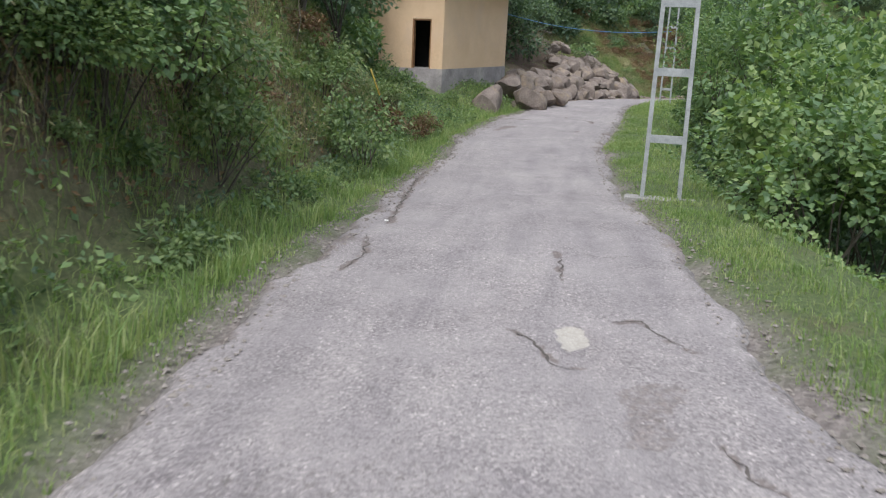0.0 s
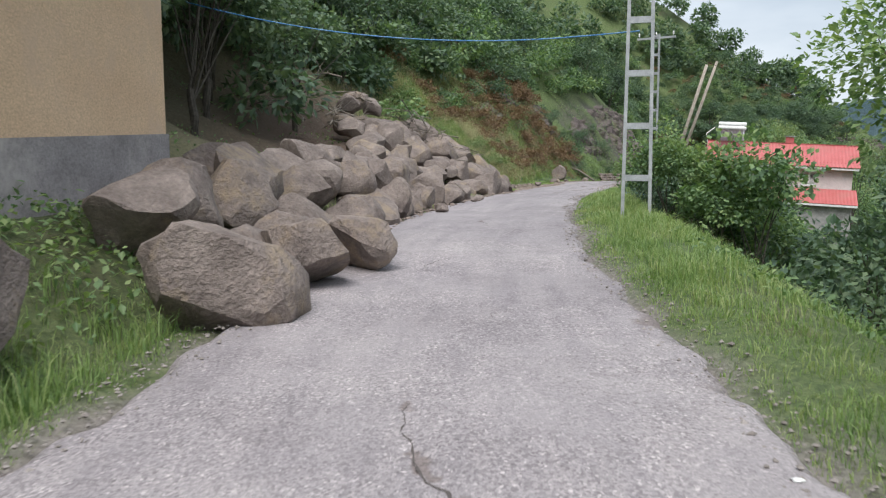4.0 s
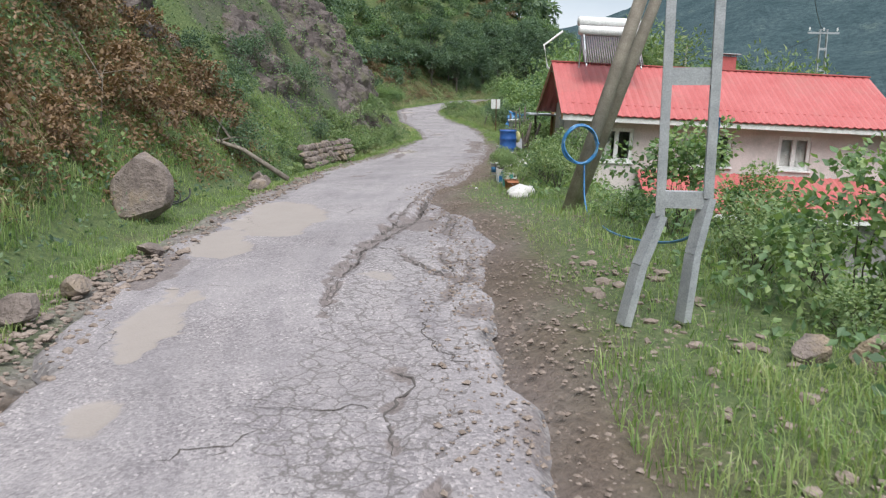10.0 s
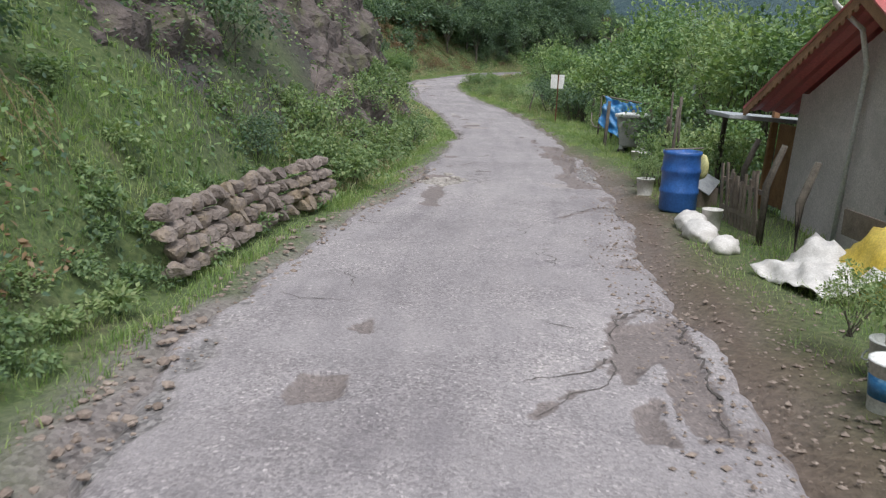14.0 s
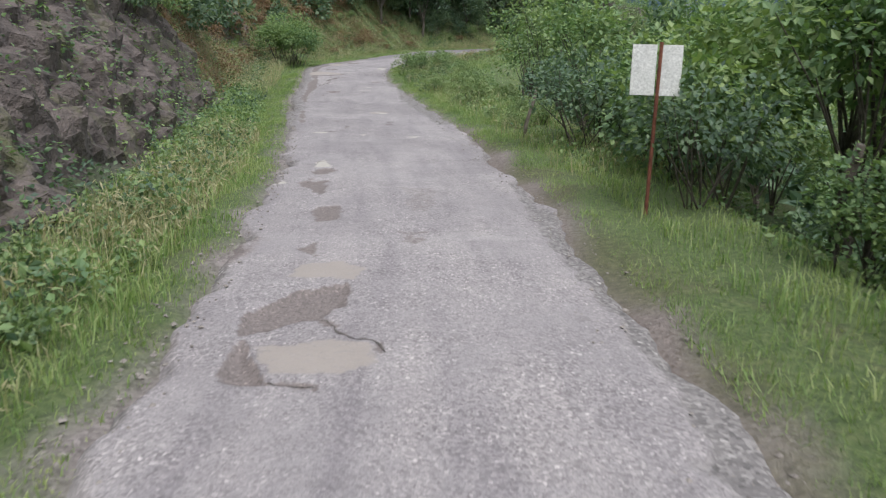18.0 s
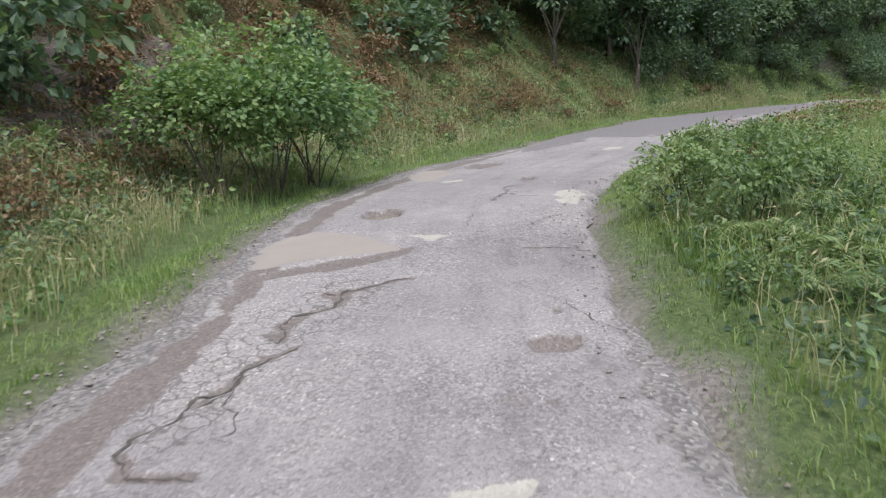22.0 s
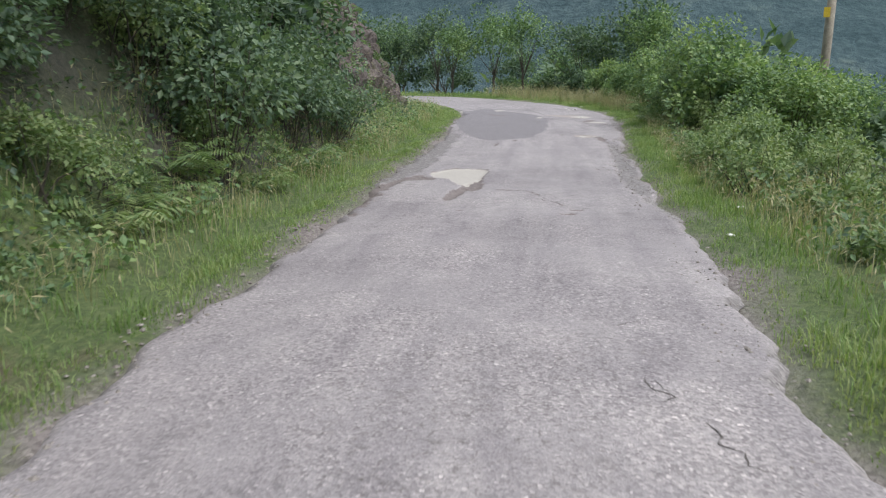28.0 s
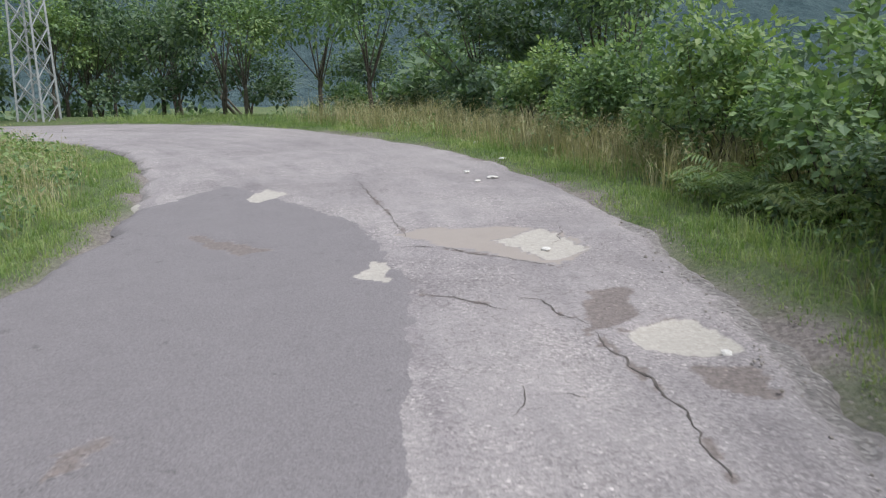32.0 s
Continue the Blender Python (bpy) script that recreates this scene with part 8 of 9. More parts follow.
    for k in range(22):
        u = (k + 0.5) / 22
        ye, ze = B + 0.7, EZ - 0.3
        part("scallop", lathe(bmesh.new(), [(0.001, 0), (0.055, 0.012), (0.001, 0.024)], 8, Matrix.Translation((-0.045, ye * u, RZ - 0.13 + (ze - RZ + 0.02) * u)) @ Matrix.Rotation(radians(90), 4, "Y")), M_BROWNWOOD, root)
    # lower roof over the ground floor
    n = 140
    xs = np.linspace(2.3, L + 0.3, n)
    wv = 0.016 * np.sin(np.arange(n) * math.pi / 2)
    v = np.vstack([np.stack([xs, np.full(n, F - 0.02), -0.22 + wv], 1), np.stack([xs, np.full(n, F - 1.9), -1.12 + wv], 1)])
    f = np.array([(c, c + 1, n + c + 1, n + c) for c in range(n - 1)])
    o = new("lower_roof", mesh_np("lower_roof", v, f, M_ROOFRED))
    o.parent = root
    o.modifiers.new("thick", "SOLIDIFY").thickness = 0.03
    part("lower_fascia", boxed(2.3, F - 1.92, -1.26, L + 0.3, F - 1.88, -1.14), M_WHITE, root)
    part("lower_wall", boxed(2.6, F - 1.55, zb, L, F - 1.4, -0.95), M_CONCRETE, root, "raw grey block wall")
    for a, b, c, d in win:
        w = part("window", boxed(a, F + 0.1, c, b, F + 0.104, d), M_GLASS, root, "white-framed window with two panes")
        w.visible_shadow = False
        bm = bmesh.new()
        for x0, x1, z0, z1 in ((a, a + 0.1, c, d), (b - 0.1, b, c, d), (a + 0.1, b - 0.1, c, c + 0.1), (a + 0.1, b - 0.1, d - 0.1, d), ((a + b) / 2 - 0.06, (a + b) / 2 + 0.06, c + 0.1, d - 0.1)):
            box(bm, x0, F + 0.03, z0, x1, F + 0.1, z1, 0.006)
        part("frame", bm, M_WHITE, w)
        part("sill", boxed(a - 0.06, F - 0.06, c - 0.05, b + 0.06, F + 0.03, c, 0.006), M_WHITE, w)
        part("curtain", boxed(a + 0.09, F + 0.16, c + 0.02, (b - 0.09 if a > 6 else (a + b) / 2 - 0.12), F + 0.18, d), M_SACK, w, "pale curtain")
    ch = part("chimney", boxed(5.2, 0.2, RZ - 0.4, 5.75, 0.75, RZ + 0.5, 0.01), M_ROOFRED, root, "short red chimney")
    part("chimney_cap", boxed(5.1, 0.1, RZ + 0.56, 5.85, 0.85, RZ + 0.6, 0.01), M_STEEL, ch)
    bm = bmesh.new()
    for x, y in ((5.22, 0.22), (5.7, 0.22), (5.22, 0.7), (5.7, 0.7)):
        box(bm, x, y, RZ + 0.5, x + 0.04, y + 0.04, RZ + 0.56)
    part("cap_leg", bm, M_STEEL, ch)
    # porch at the back corner, by the road
    part("porch_door", boxed(0.6, B + 0.02, -0.3, 0.66, B + 0.75, 1.0, 0.01), M_BROWNWOOD, root, "orange-brown board door")
    part("porch_post", boxed(0.5, B + 0.78, -0.4, 0.6, B + 0.88, 1.25, 0.01), M_BROWNWOOD, root)
    # added black sheet in place of the shade deep in the porch
    part("porch_shade_sheet", boxed(1.6, B + 0.02, -0.4, 1.7, B + 1.6, 1.15), M_INSIDE_SHADE, root)
    part("awning", boxed(-0.3, B + 0.5, 1.02, 1.5, B + 1.7, 1.08, 0.01), M_STEEL, root, "small corrugated tin awning")
    # pipes on the gable
    part("drainpipe", tube(bmesh.new(), [(0.47, 0.55, -0.6), (0.47, 0.55, 1.9), (0.3, 0.5, 2.35), (-0.12, 0.45, 2.62), (-0.25, 0.6, 3.3), (0.3, 0.5, 3.75)], 0.035, 8), M_WHITE, root, "white plastic pipe up the gable", True)
    part("stovepipe", tube(bmesh.new(), [(0.5, -0.95, 0.25), (0.3, -0.95, 0.3), (0.28, -0.95, 1.0), (0.2, -0.95, 1.15)], 0.06, 10), M_STEEL, root, "rusty stove pipe", True)
    return root


house()


def solar_heater():
    m = Matrix.Translation((36.9, 83.6, 0)) @ Matrix.Rotation(math.atan2(-0.564, 0.826), 4, "Z") @ Matrix.Translation((0, 0, 0.17)) @ Matrix.Rotation(0.05, 4, "Y") @ Matrix.Translation((1.55, -0.55, 2.5))
    root = thing("solar_water_heater", "rooftop solar water heater with two white tanks and brown tubes", "solar heater", at=m)
    for z, y in ((1.5, 0.15), (1.22, -0.1)):
        bm = bmesh.new()
        lathe(bm, [(0.001, -0.95), (0.12, -0.95), (0.15, -0.9), (0.15, 0.9), (0.12, 0.95), (0.001, 0.95)], 18, Matrix.Translation((0, y, z)) @ Matrix.Rotation(radians(90), 4, "Y"))
        part("tank", bm, M_WHITE, root, "white cylindrical tank", True)
    for k in range(26):
        x = -0.85 + k * 0.068
        part("tube", tube(bmesh.new(), [(x, -0.12, 1.1), (x, -1.05, 0.25)], 0.027, 6), M_TUBE, root, "", True)
    for x in (-0.8, 0.8):
        bm = bmesh.new()
        beam(bm, (x, 0.1, 1.4), (x, 0.25, 0.1), 0.04)
        beam(bm, (x, 0.1, 1.4), (x, -1.1, 0.15), 0.04)
        part("stand", bm, M_STEEL, root)
    return root


solar_heater()

# ---------------------------------------------------------------- small things along the road
def up_z(x, y):
    return max(zat(x, y), road_z(x, y)) if abs(along([x], [y])[1][0]) < 2.2 else zat(x, y)


def yellow_sign():
    x, y = -1.25, 24.55
    z = zat(x, y)
    tip = Vector((x - 0.72, y - 0.15, z + 1.55))
    root = thing("warning_sign", "leaning yellow rockfall warning sign on a rusty stake", "sign")
    part("stake", tube(bmesh.new(), [(x, y, z - 0.3), tuple(tip)], 0.018, 8), M_RUST, root, "rusty iron stake")
    ax = (tip - Vector((x, y, z - 0.3))).normalized()
    side = Vector((-0.1, 0.95, 0.3)).normalized()
    side = (side - ax * side.dot(ax)).normalized()
    nrm = side.cross(ax).normalized()
    m = Matrix((side, nrm, ax)).transposed().to_4x4()
    m.translation = tip - ax * 0.05
    part("plate", boxed(-0.2, -0.012, -0.42, 0.2, 0.004, 0.42, 0.004, m), M_SIGNYELLOW, root, "yellow plate")
    part("picture", boxed(-0.14, -0.018, -0.16, 0.14, -0.013, 0.3, 0, m), M_WHITE, root, "white panel with a dark slope on it")
    bm = bmesh.new()
    v = [bm.verts.new(m @ Vector(p)) for p in ((-0.13, -0.021, -0.14), (0.12, -0.021, -0.14), (0.02, -0.021, 0.05), (-0.08, -0.021, 0.26))]
    bm.faces.new(v)
    part("pictogram", bm, M_BLACK, root, "dark falling-rock pictogram")
    part("caption", boxed(-0.17, -0.018, -0.38, 0.17, -0.013, -0.22, 0, m), M_ROOFRED, root, "red caption bar")
    for k in range(2):
        part("text_bar", boxed(-0.14, -0.022, -0.36 + k * 0.07, 0.14, -0.0185, -0.325 + k * 0.07, 0, m), M_WHITE, root)
    return root


M_SIGNYELLOW = surface("yellow_paint", (0.6, 0.42, 0.03), (0.75, 0.55, 0.06), 5, 0.5, fine=30, bumps=0.05)
yellow_sign()


def blank_sign():
    x, y = 50.95, 104.1
    z = zat(x, y)
    root = thing("roadside_sign", "blank white sign seen from behind on a red post", "sign")
    part("post", tube(bmesh.new(), [(x, y, z - 0.3), (x + 0.02, y - 0.02, 1.4)], 0.022, 8), M_RUST, root, "rust-red iron post")
    d = Vector((0.34, -0.42, 0)).normalized()
    n = Vector((-d.y, d.x, 0))
    m = Matrix((d, n, Vector((0, 0, 1)))).transposed().to_4x4()
    m.translation = (x - n.x * 0.03, y - n.y * 0.03, 1.08)
    for s in (-1, 1):
        part("panel", boxed(-0.29 if s < 0 else 0.015, 0.03, -0.28, -0.015 if s < 0 else 0.27, 0.04, 0.29, 0.004, m), M_WHITE, root, "white sheet panel")
    return root


blank_sign()


def waste_bin():
    x, y = 43.4, 92.75
    z = zat(x, y)
    root = thing("waste_container", "dented grey wheeled waste container with a pale lid", "waste bin", at=Matrix.Translation((x, y, z)) @ Matrix.Rotation(radians(-62), 4, "Z"))
    bm = bmesh.new()
    lo = [bm.verts.new(p) for p in ((-0.28, -0.26, 0.22), (0.28, -0.26, 0.22), (0.28, 0.26, 0.22), (-0.28, 0.26, 0.22))]
    hi = [bm.verts.new(p) for p in ((-0.38, -0.36, 0.98), (0.38, -0.36, 0.98), (0.38, 0.36, 0.98), (-0.38, 0.36, 0.98))]
    bm.faces.new(lo[::-1])
    bm.faces.new(hi)
    for k in range(4):
        bm.faces.new((lo[k], lo[(k + 1) % 4], hi[(k + 1) % 4], hi[k]))
    bmesh.ops.bevel(bm, geom=list(bm.edges), offset=0.03, segments=3, affect="EDGES")
    part("body", bm, M_BIN, root)
    part("rim", boxed(-0.42, -0.4, 0.96, 0.42, 0.4, 1.0, 0.012), M_BIN, root)
    bm = bmesh.new()
    box(bm, -0.42, -0.4, 1.003, 0.42, 0.42, 1.05, 0.015)
    lid = part("lid", bm, M_WHITE, root, "pale grey flat lid")
    part("grip", tube(bmesh.new(), [(-0.12, -0.42, 1.02), (-0.1, -0.48, 1.03), (0.1, -0.48, 1.03), (0.12, -0.42, 1.02)], 0.012, 6), M_BIN, lid)
    for s in (-1, 1):
        part("bracket", boxed(s * 0.41 - 0.02, -0.08, 0.72, s * 0.41 + 0.02, 0.08, 0.98, 0.01), M_BIN, root)
    part("dent_plate", boxed(0.03, -0.36, 0.48, 0.22, -0.32, 0.6, 0.01), M_STEEL, root, "bent metal plate")
    for a in (-0.24, 0.24):
        for b in (-0.2, 0.2):
            w = part("wheel", lathe(bmesh.new(), [(0.02, -0.025), (0.08, -0.025), (0.095, -0.01), (0.095, 0.01), (0.08, 0.025), (0.02, 0.025)], 16, Matrix.Translation((a, b, 0.09)) @ Matrix.Rotation(radians(90), 4, "X")), M_BLACK, root, "black rubber wheel", True)
            part("caster_fork", boxed(a - 0.05, b - 0.04, 0.14, a + 0.05, b + 0.04, 0.24, 0.008), M_STEEL, w)
    return root


waste_bin()


def cloth(name, label, cat, corners, sag, mat, n=22, seed=3, crease=0.05, thick=0.006):
    """A hanging or heaped sheet between four corners, creased and sagging."""
    a, b, c, d = [np.array(p, float) for p in corners]
    u, v = np.meshgrid(np.linspace(0, 1, n), np.linspace(0, 1, n), indexing="ij")
    p = (a[None, None] * (1 - u)[..., None] * (1 - v)[..., None] + b * u[..., None] * (1 - v)[..., None] + c * u[..., None] * v[..., None] + d * (1 - u)[..., None] * v[..., None])
    nrm = unit(np.cross(b - a, d - a))
    w = wobble(u * 3, v * 3, 0.8, seed) * crease + wobble(u * 9 + v * 4, v * 3, 0.9, seed + 1) * crease * 0.5
    p = p + nrm * w[..., None] - np.array([0, 0, 1]) * (sag * 4 * u * (1 - u))[..., None] * (0.4 + 0.6 * (1 - v))[..., None]
    f = np.array([(i * n + j, (i + 1) * n + j, (i + 1) * n + j + 1, i * n + j + 1) for i in range(n - 1) for j in range(n - 1)])
    o = new(name, mesh_np(name, p.reshape(-1, 3), f, mat, True))
    o.modifiers.new("thick", "SOLIDIFY").thickness = thick
    return tagged(o, label, cat)


gz = zat(44.4, 94.05)
cloth("blue_tarpaulin", "crumpled blue and white tarpaulin hung over a branch", "tarpaulin",
      [(44.40, 95.05, 0.25), (44.70, 93.85, gz + 0.12), (44.95, 93.95, 0.88), (44.78, 95.15, 0.98)], 0.05, M_TARPBLUE, 26, 5, 0.09)
root = thing("branch_rail", "bare crooked branches tied up as a rail", "branch")
part("rail", tube(bmesh.new(), [(46.35, 97.0, 0.85), (45.70, 96.2, 0.98), (45.00, 95.45, 0.98), (44.80, 95.1, 1.0), (44.95, 93.95, 0.9), (45.30, 93.05, 0.9)], [0.014, 0.018, 0.02, 0.022, 0.022, 0.02], 7), M_DRYWOOD, root, "", True)
part("rail_post", tube(bmesh.new(), [(44.40, 94.75, gz - 0.5), (44.55, 94.80, 0.9)], 0.05, 8), M_BARK, root, "", True)
part("hook_branch", tube(bmesh.new(), [(46.55, 97.5, 0.35), (46.25, 97.2, 0.12), (45.4, 96.2, 0.05), (44.50, 95.0, 0.12)], 0.018, 7), M_DRYWOOD, root, "", True)
root = thing("iron_frame", "old slanting galvanised frame leaning among the trees", "frame")
for k, (p, q) in enumerate((((45.40, 92.85, -0.5), (45.90, 92.95, 1.7)), ((45.75, 92.65, -0.5), (45.70, 92.85, 1.9)), ((45.45, 92.85, 0.3), (45.80, 92.75, 0.1)))):
    bm = bmesh.new()
    beam(bm, p, q, 0.06, 0.03)
    part("bar", bm, M_STEEL, root)
# posts of a rough fence among the trees
for t, d, h in ((15.9, -3.5, 1.3), (16.25, -3.7, 1.15), (16.5, -3.7, 1.4), (17.05, -3.6, 1.1), (17.3, -3.6, 1.2), (17.6, -3.5, 1.1), (17.9, -3.5, 1.2), (18.15, -3.4, 1.0), (18.9, -3.6, 1.2), (15.65, -3.6, 1.2)):
    x, y, z = on_ground(t, d)
    o = thing("fence_post", "rough grey wooden fence post among the shrubs", "post", "rough fence posts")
    part("shaft", tube(bmesh.new(), [(x, y, z - 0.3), (x + RNG.normal(0, 0.04), y + RNG.normal(0, 0.04), z + h * 0.6), (x + RNG.normal(0, 0.1), y + RNG.normal(0, 0.1), z + h)], [0.055, 0.05, 0.04], 7), M_BARK, o, "", True)
x, y, z = on_ground(16.35, -3.2)
root = thing("kennel_box", "low wooden box under a sloping corrugated tin sheet", "box")
part("box", boxed(x - 0.22, y - 0.2, z - 0.05, x + 0.22, y + 0.2, z + 0.28, 0.01), M_WOOD, root)
mm = Matrix.Translation((x, y, z + 0.4)) @ Euler((0.5, -0.25, 0.4)).to_matrix().to_4x4()
part("tin_sheet", boxed(-0.32, -0.26, -0.008, 0.32, 0.26, 0.008, 0.003, mm), M_STEEL, root, "grey corrugated tin sheet")
root = thing("dead_stem", "bare pale dead branch standing in the verge", "branch")
part("stem", tube(bmesh.new(), [(55.6, 111.3, -0.95), (55.62, 111.25, -0.4), (55.72, 111.15, 0.1), (55.75, 111.1, 0.38)], [0.05, 0.042, 0.035, 0.022], 8), M_DRYWOOD, root, "", True)


def pail(x, y, r, h, mat, label, name="bucket", band=None, plantkey=None):
    z = zat(x, y)
    root = thing(name, label, name.replace("_", " "), "containers in the yard", Matrix.Translation((x, y, z)) @ Matrix.Rotation(RNG.uniform(0, 6), 4, "Z"))
    part("body", lathe(bmesh.new(), [(r * 0.85, -0.02), (r * 0.86, 0.0), (r, h * 0.96), (r * 1.06, h * 0.96), (r * 1.06, h), (r * 0.93, h), (r * 0.8, h * 0.75), (0.001, h * 0.75)], 20), mat, root, "", True)
    if band:
        part("label_band", lathe(bmesh.new(), [(r * 0.905, h * 0.3), (r * 0.91, h * 0.3), (r * 0.965, h * 0.72), (r * 0.955, h * 0.72)], 20), band, root, "printed label", True)
    part("handle", tube(bmesh.new(), [(r * 1.05 * math.cos(a), r * 1.05 * math.sin(a) * 0.3 + r * 0.9 * math.sin(a), h * 0.9 - 0.12 * math.sin(a)) for a in np.linspace(0, math.pi, 9)], 0.005, 5), M_STEEL, root, "thin wire handle")
    return root


def square_tin(x, y, w, h, mat, label):
    z = zat(x, y)
    root = thing("square_tin", label, "tin", "containers in the yard", Matrix.Translation((x, y, z)) @ Matrix.Rotation(RNG.uniform(-0.4, 0.4) + 0.9, 4, "Z"))
    part("body", boxed(-w / 2, -w / 2, -0.02, w / 2, w / 2, h, 0.012), M_SACK, root, "scuffed whitish tin")
    for k in range(4):
        m = Matrix.Rotation(k * math.pi / 2, 4, "Z")
        part("print", boxed(-w * 0.36, -w / 2 - 0.006, h * 0.12, w * 0.36, -w / 2 - 0.002, h * 0.55, 0, m), mat, root, "coloured printed panel")
        bm = bmesh.new()
        lathe(bm, [(0.001, 0), (w * 0.2, 0.001), (w * 0.2, 0.004), (0.001, 0.005)], 16, m @ Matrix.Translation((0, -w / 2 - 0.003, h * 0.74)) @ Matrix.Rotation(radians(90), 4, "X"))
        part("roundel", bm, mat, root)
    part("soil", boxed(-w / 2 + 0.012, -w / 2 + 0.012, h - 0.03, w / 2 - 0.012, w / 2 - 0.012, h + 0.004), M_DEAD_SOIL, root, "dark soil")
    return root


M_DEAD_SOIL = surface("pot_soil", (0.03, 0.022, 0.016), (0.075, 0.055, 0.04), 20, 0.95)
pail(32.3, 80.3, 0.16, 0.33, M_WHITE, "white plastic paint bucket with a blue label", band=M_TARPBLUE)
pail(32.75, 80.55, 0.15, 0.3, M_WHITE, "white plastic bucket holding a small plant")
pail(36.9, 85.2, 0.14, 0.3, M_SACK, "dirty white bucket by the picket fence")
pail(38.3, 87.7, 0.15, 0.3, M_WHITE, "white bucket planted with a small shrub")
pail(42.25, 91.5, 0.16, 0.22, M_SACK, "flat grey bucket full of rubbish by the container")
for k, (x, y, w, h, c) in enumerate(((30.35, 77.4, 0.24, 0.34, M_TEAL), (30.6, 77.75, 0.24, 0.34, M_TEAL), (30.9, 78.3, 0.24, 0.33, M_TARPBLUE), (31.2, 78.75, 0.23, 0.33, M_TEAL), (31.55, 79.15, 0.24, 0.34, M_TARPBLUE))):
    square_tin(x, y, w, h, c, "square whitish oil tin with printed panels used as a planter")
    plant("light", x, y, 0.22, 1.2, 0.0, zat(x, y) + h * 0.9)
for x, y in ((32.75, 80.55), (38.3, 87.7), (32.2, 79.4), (33.0, 81.0)):
    plant("light", x, y, 0.26, 1.2, 0.0, zat(x, y) + 0.22)
z = zat(31.9, 79.6)
root = thing("planter_trough", "long terracotta planter trough full of seedlings", "planter", at=Matrix.Translation((32.05, 79.55, z)) @ Matrix.Rotation(radians(58), 4, "Z"))
part("trough", boxed(-0.4, -0.12, -0.02, 0.4, 0.12, 0.2, 0.015), M_TERRACOTTA, root)
part("soil", boxed(-0.37, -0.09, 0.19, 0.37, 0.09, 0.206), M_DEAD_SOIL, root, "dark soil")
for x, y in ((31.9, 79.2), (32.3, 79.9), (32.0, 79.9)):
    plant("light", x, y, 0.25, 1.1, 0.0, z + 0.15)
pail(29.95, 76.85, 0.14, 0.2, M_TERRACOTTA, "terracotta flower pot on the ground", "flower_pot")
pail(29.7, 76.5, 0.12, 0.18, M_TERRACOTTA, "terracotta flower pot on the ground", "flower_pot")
plant("light", 29.95, 76.85, 0.25, 1.0, 0.0, zat(29.95, 76.85) + 0.12)
for x, y, s in ((31.2, 77.2, 0.55), (31.8, 77.9, 0.6), (32.4, 78.5, 0.6), (33.2, 79.3, 0.6), (33.8, 80.1, 0.55), (30.8, 76.4, 0.5), (30.2, 75.2, 0.5), (33.0, 78.2, 0.7), (34.2, 79.4, 0.7), (39.2, 88.2, 0.6), (39.6, 87.2, 0.7), (40.3, 88.6, 0.7)):
    plant("light", x, y, s, 1.2)


def sack(x, y, sx, sy, sz, turn, label, seed=1, z=None):
    bm = bmesh.new()
    bmesh.ops.create_icosphere(bm, subdivisions=3, radius=1)
    for v in bm.verts:
        n_ = noise.noise(v.co * 2.2 + Vector((seed, 0, 0))) * 0.22 + noise.noise(v.co * 6 + Vector((0, seed, 0))) * 0.06
        v.co = Vector((v.co.x * sx, v.co.y * sy, max(v.co.z, -0.6) * sz)) * (1 + n_)
    for f in bm.faces:
        f.smooth = True
    me = bpy.data.meshes.new("sack")
    bm.to_mesh(me)
    bm.free()
    me.materials.append(M_SACK)
    o = new("sack", me)
    o.matrix_world = Matrix.Translation((x, y, (zat(x, y) if z is None else z) + sz * 0.5)) @ Matrix.Rotation(turn, 4, "Z")
    return tagged(o, label, "sack", "white sacks by the road")


sack(29.45, 75.95, 0.42, 0.24, 0.13, 0.6, "flattened white woven sack on the soil", 1)
sack(29.1, 75.6, 0.2, 0.16, 0.1, 0.2, "flattened white woven sack on the soil", 2)
sack(36.1, 84.75, 0.42, 0.22, 0.17, 0.9, "bulging white woven sack lying by the road", 3)
sack(36.6, 85.3, 0.38, 0.22, 0.18, 0.8, "bulging white woven sack lying by the road", 4)
sack(35.6, 84.0, 0.22, 0.17, 0.14, 0.3, "small white sack with an orange corner", 5)
cloth("plastic_sheet", "dirty translucent grey plastic sheet lying crumpled on the ground", "sheet",
      [(35.0, 83.2, zat(35.0, 83.2) + 0.07), (34.3, 81.9, zat(34.3, 81.9) + 0.08), (35.0, 81.6, zat(35, 81.6) + 0.32), (35.7, 82.9, zat(35.7, 82.9) + 0.36)], 0.0, M_SACK, 18, 9, 0.06)


def heap(x, y, sx, sy, sz, turn, mat, name, label, cat, seed):
    bm = bmesh.new()
    bmesh.ops.create_icosphere(bm, subdivisions=4, radius=1)
    for v in bm.verts:
        n_ = noise.noise(v.co * 1.6 + Vector((seed, 0, 0))) * 0.25 + abs(noise.noise(v.co * 4 + Vector((0, seed, 0)))) * 0.14
        z_ = max(v.co.z, -0.15)
        v.co = Vector((v.co.x * sx * (1.15 - 0.25 * z_), v.co.y * sy * (1.15 - 0.25 * z_), z_ * sz)) * (1 + n_)
    for f in bm.faces:
        f.smooth = True
    me = bpy.data.meshes.new(name)
    bm.to_mesh(me)
    bm.free()
    me.materials.append(mat)
    o = new(name, me)
    o.matrix_world = Matrix.Translation((x, y, zat(x, y))) @ Matrix.Rotation(turn, 4, "Z")
    return tagged(o, label, cat)


heap(35.45, 81.9, 0.75, 0.42, 0.62, 0.95, M_TARPYELLOW, "yellow_tarpaulin", "yellow tarpaulin thrown over a heap by the fence", "tarpaulin", 4)


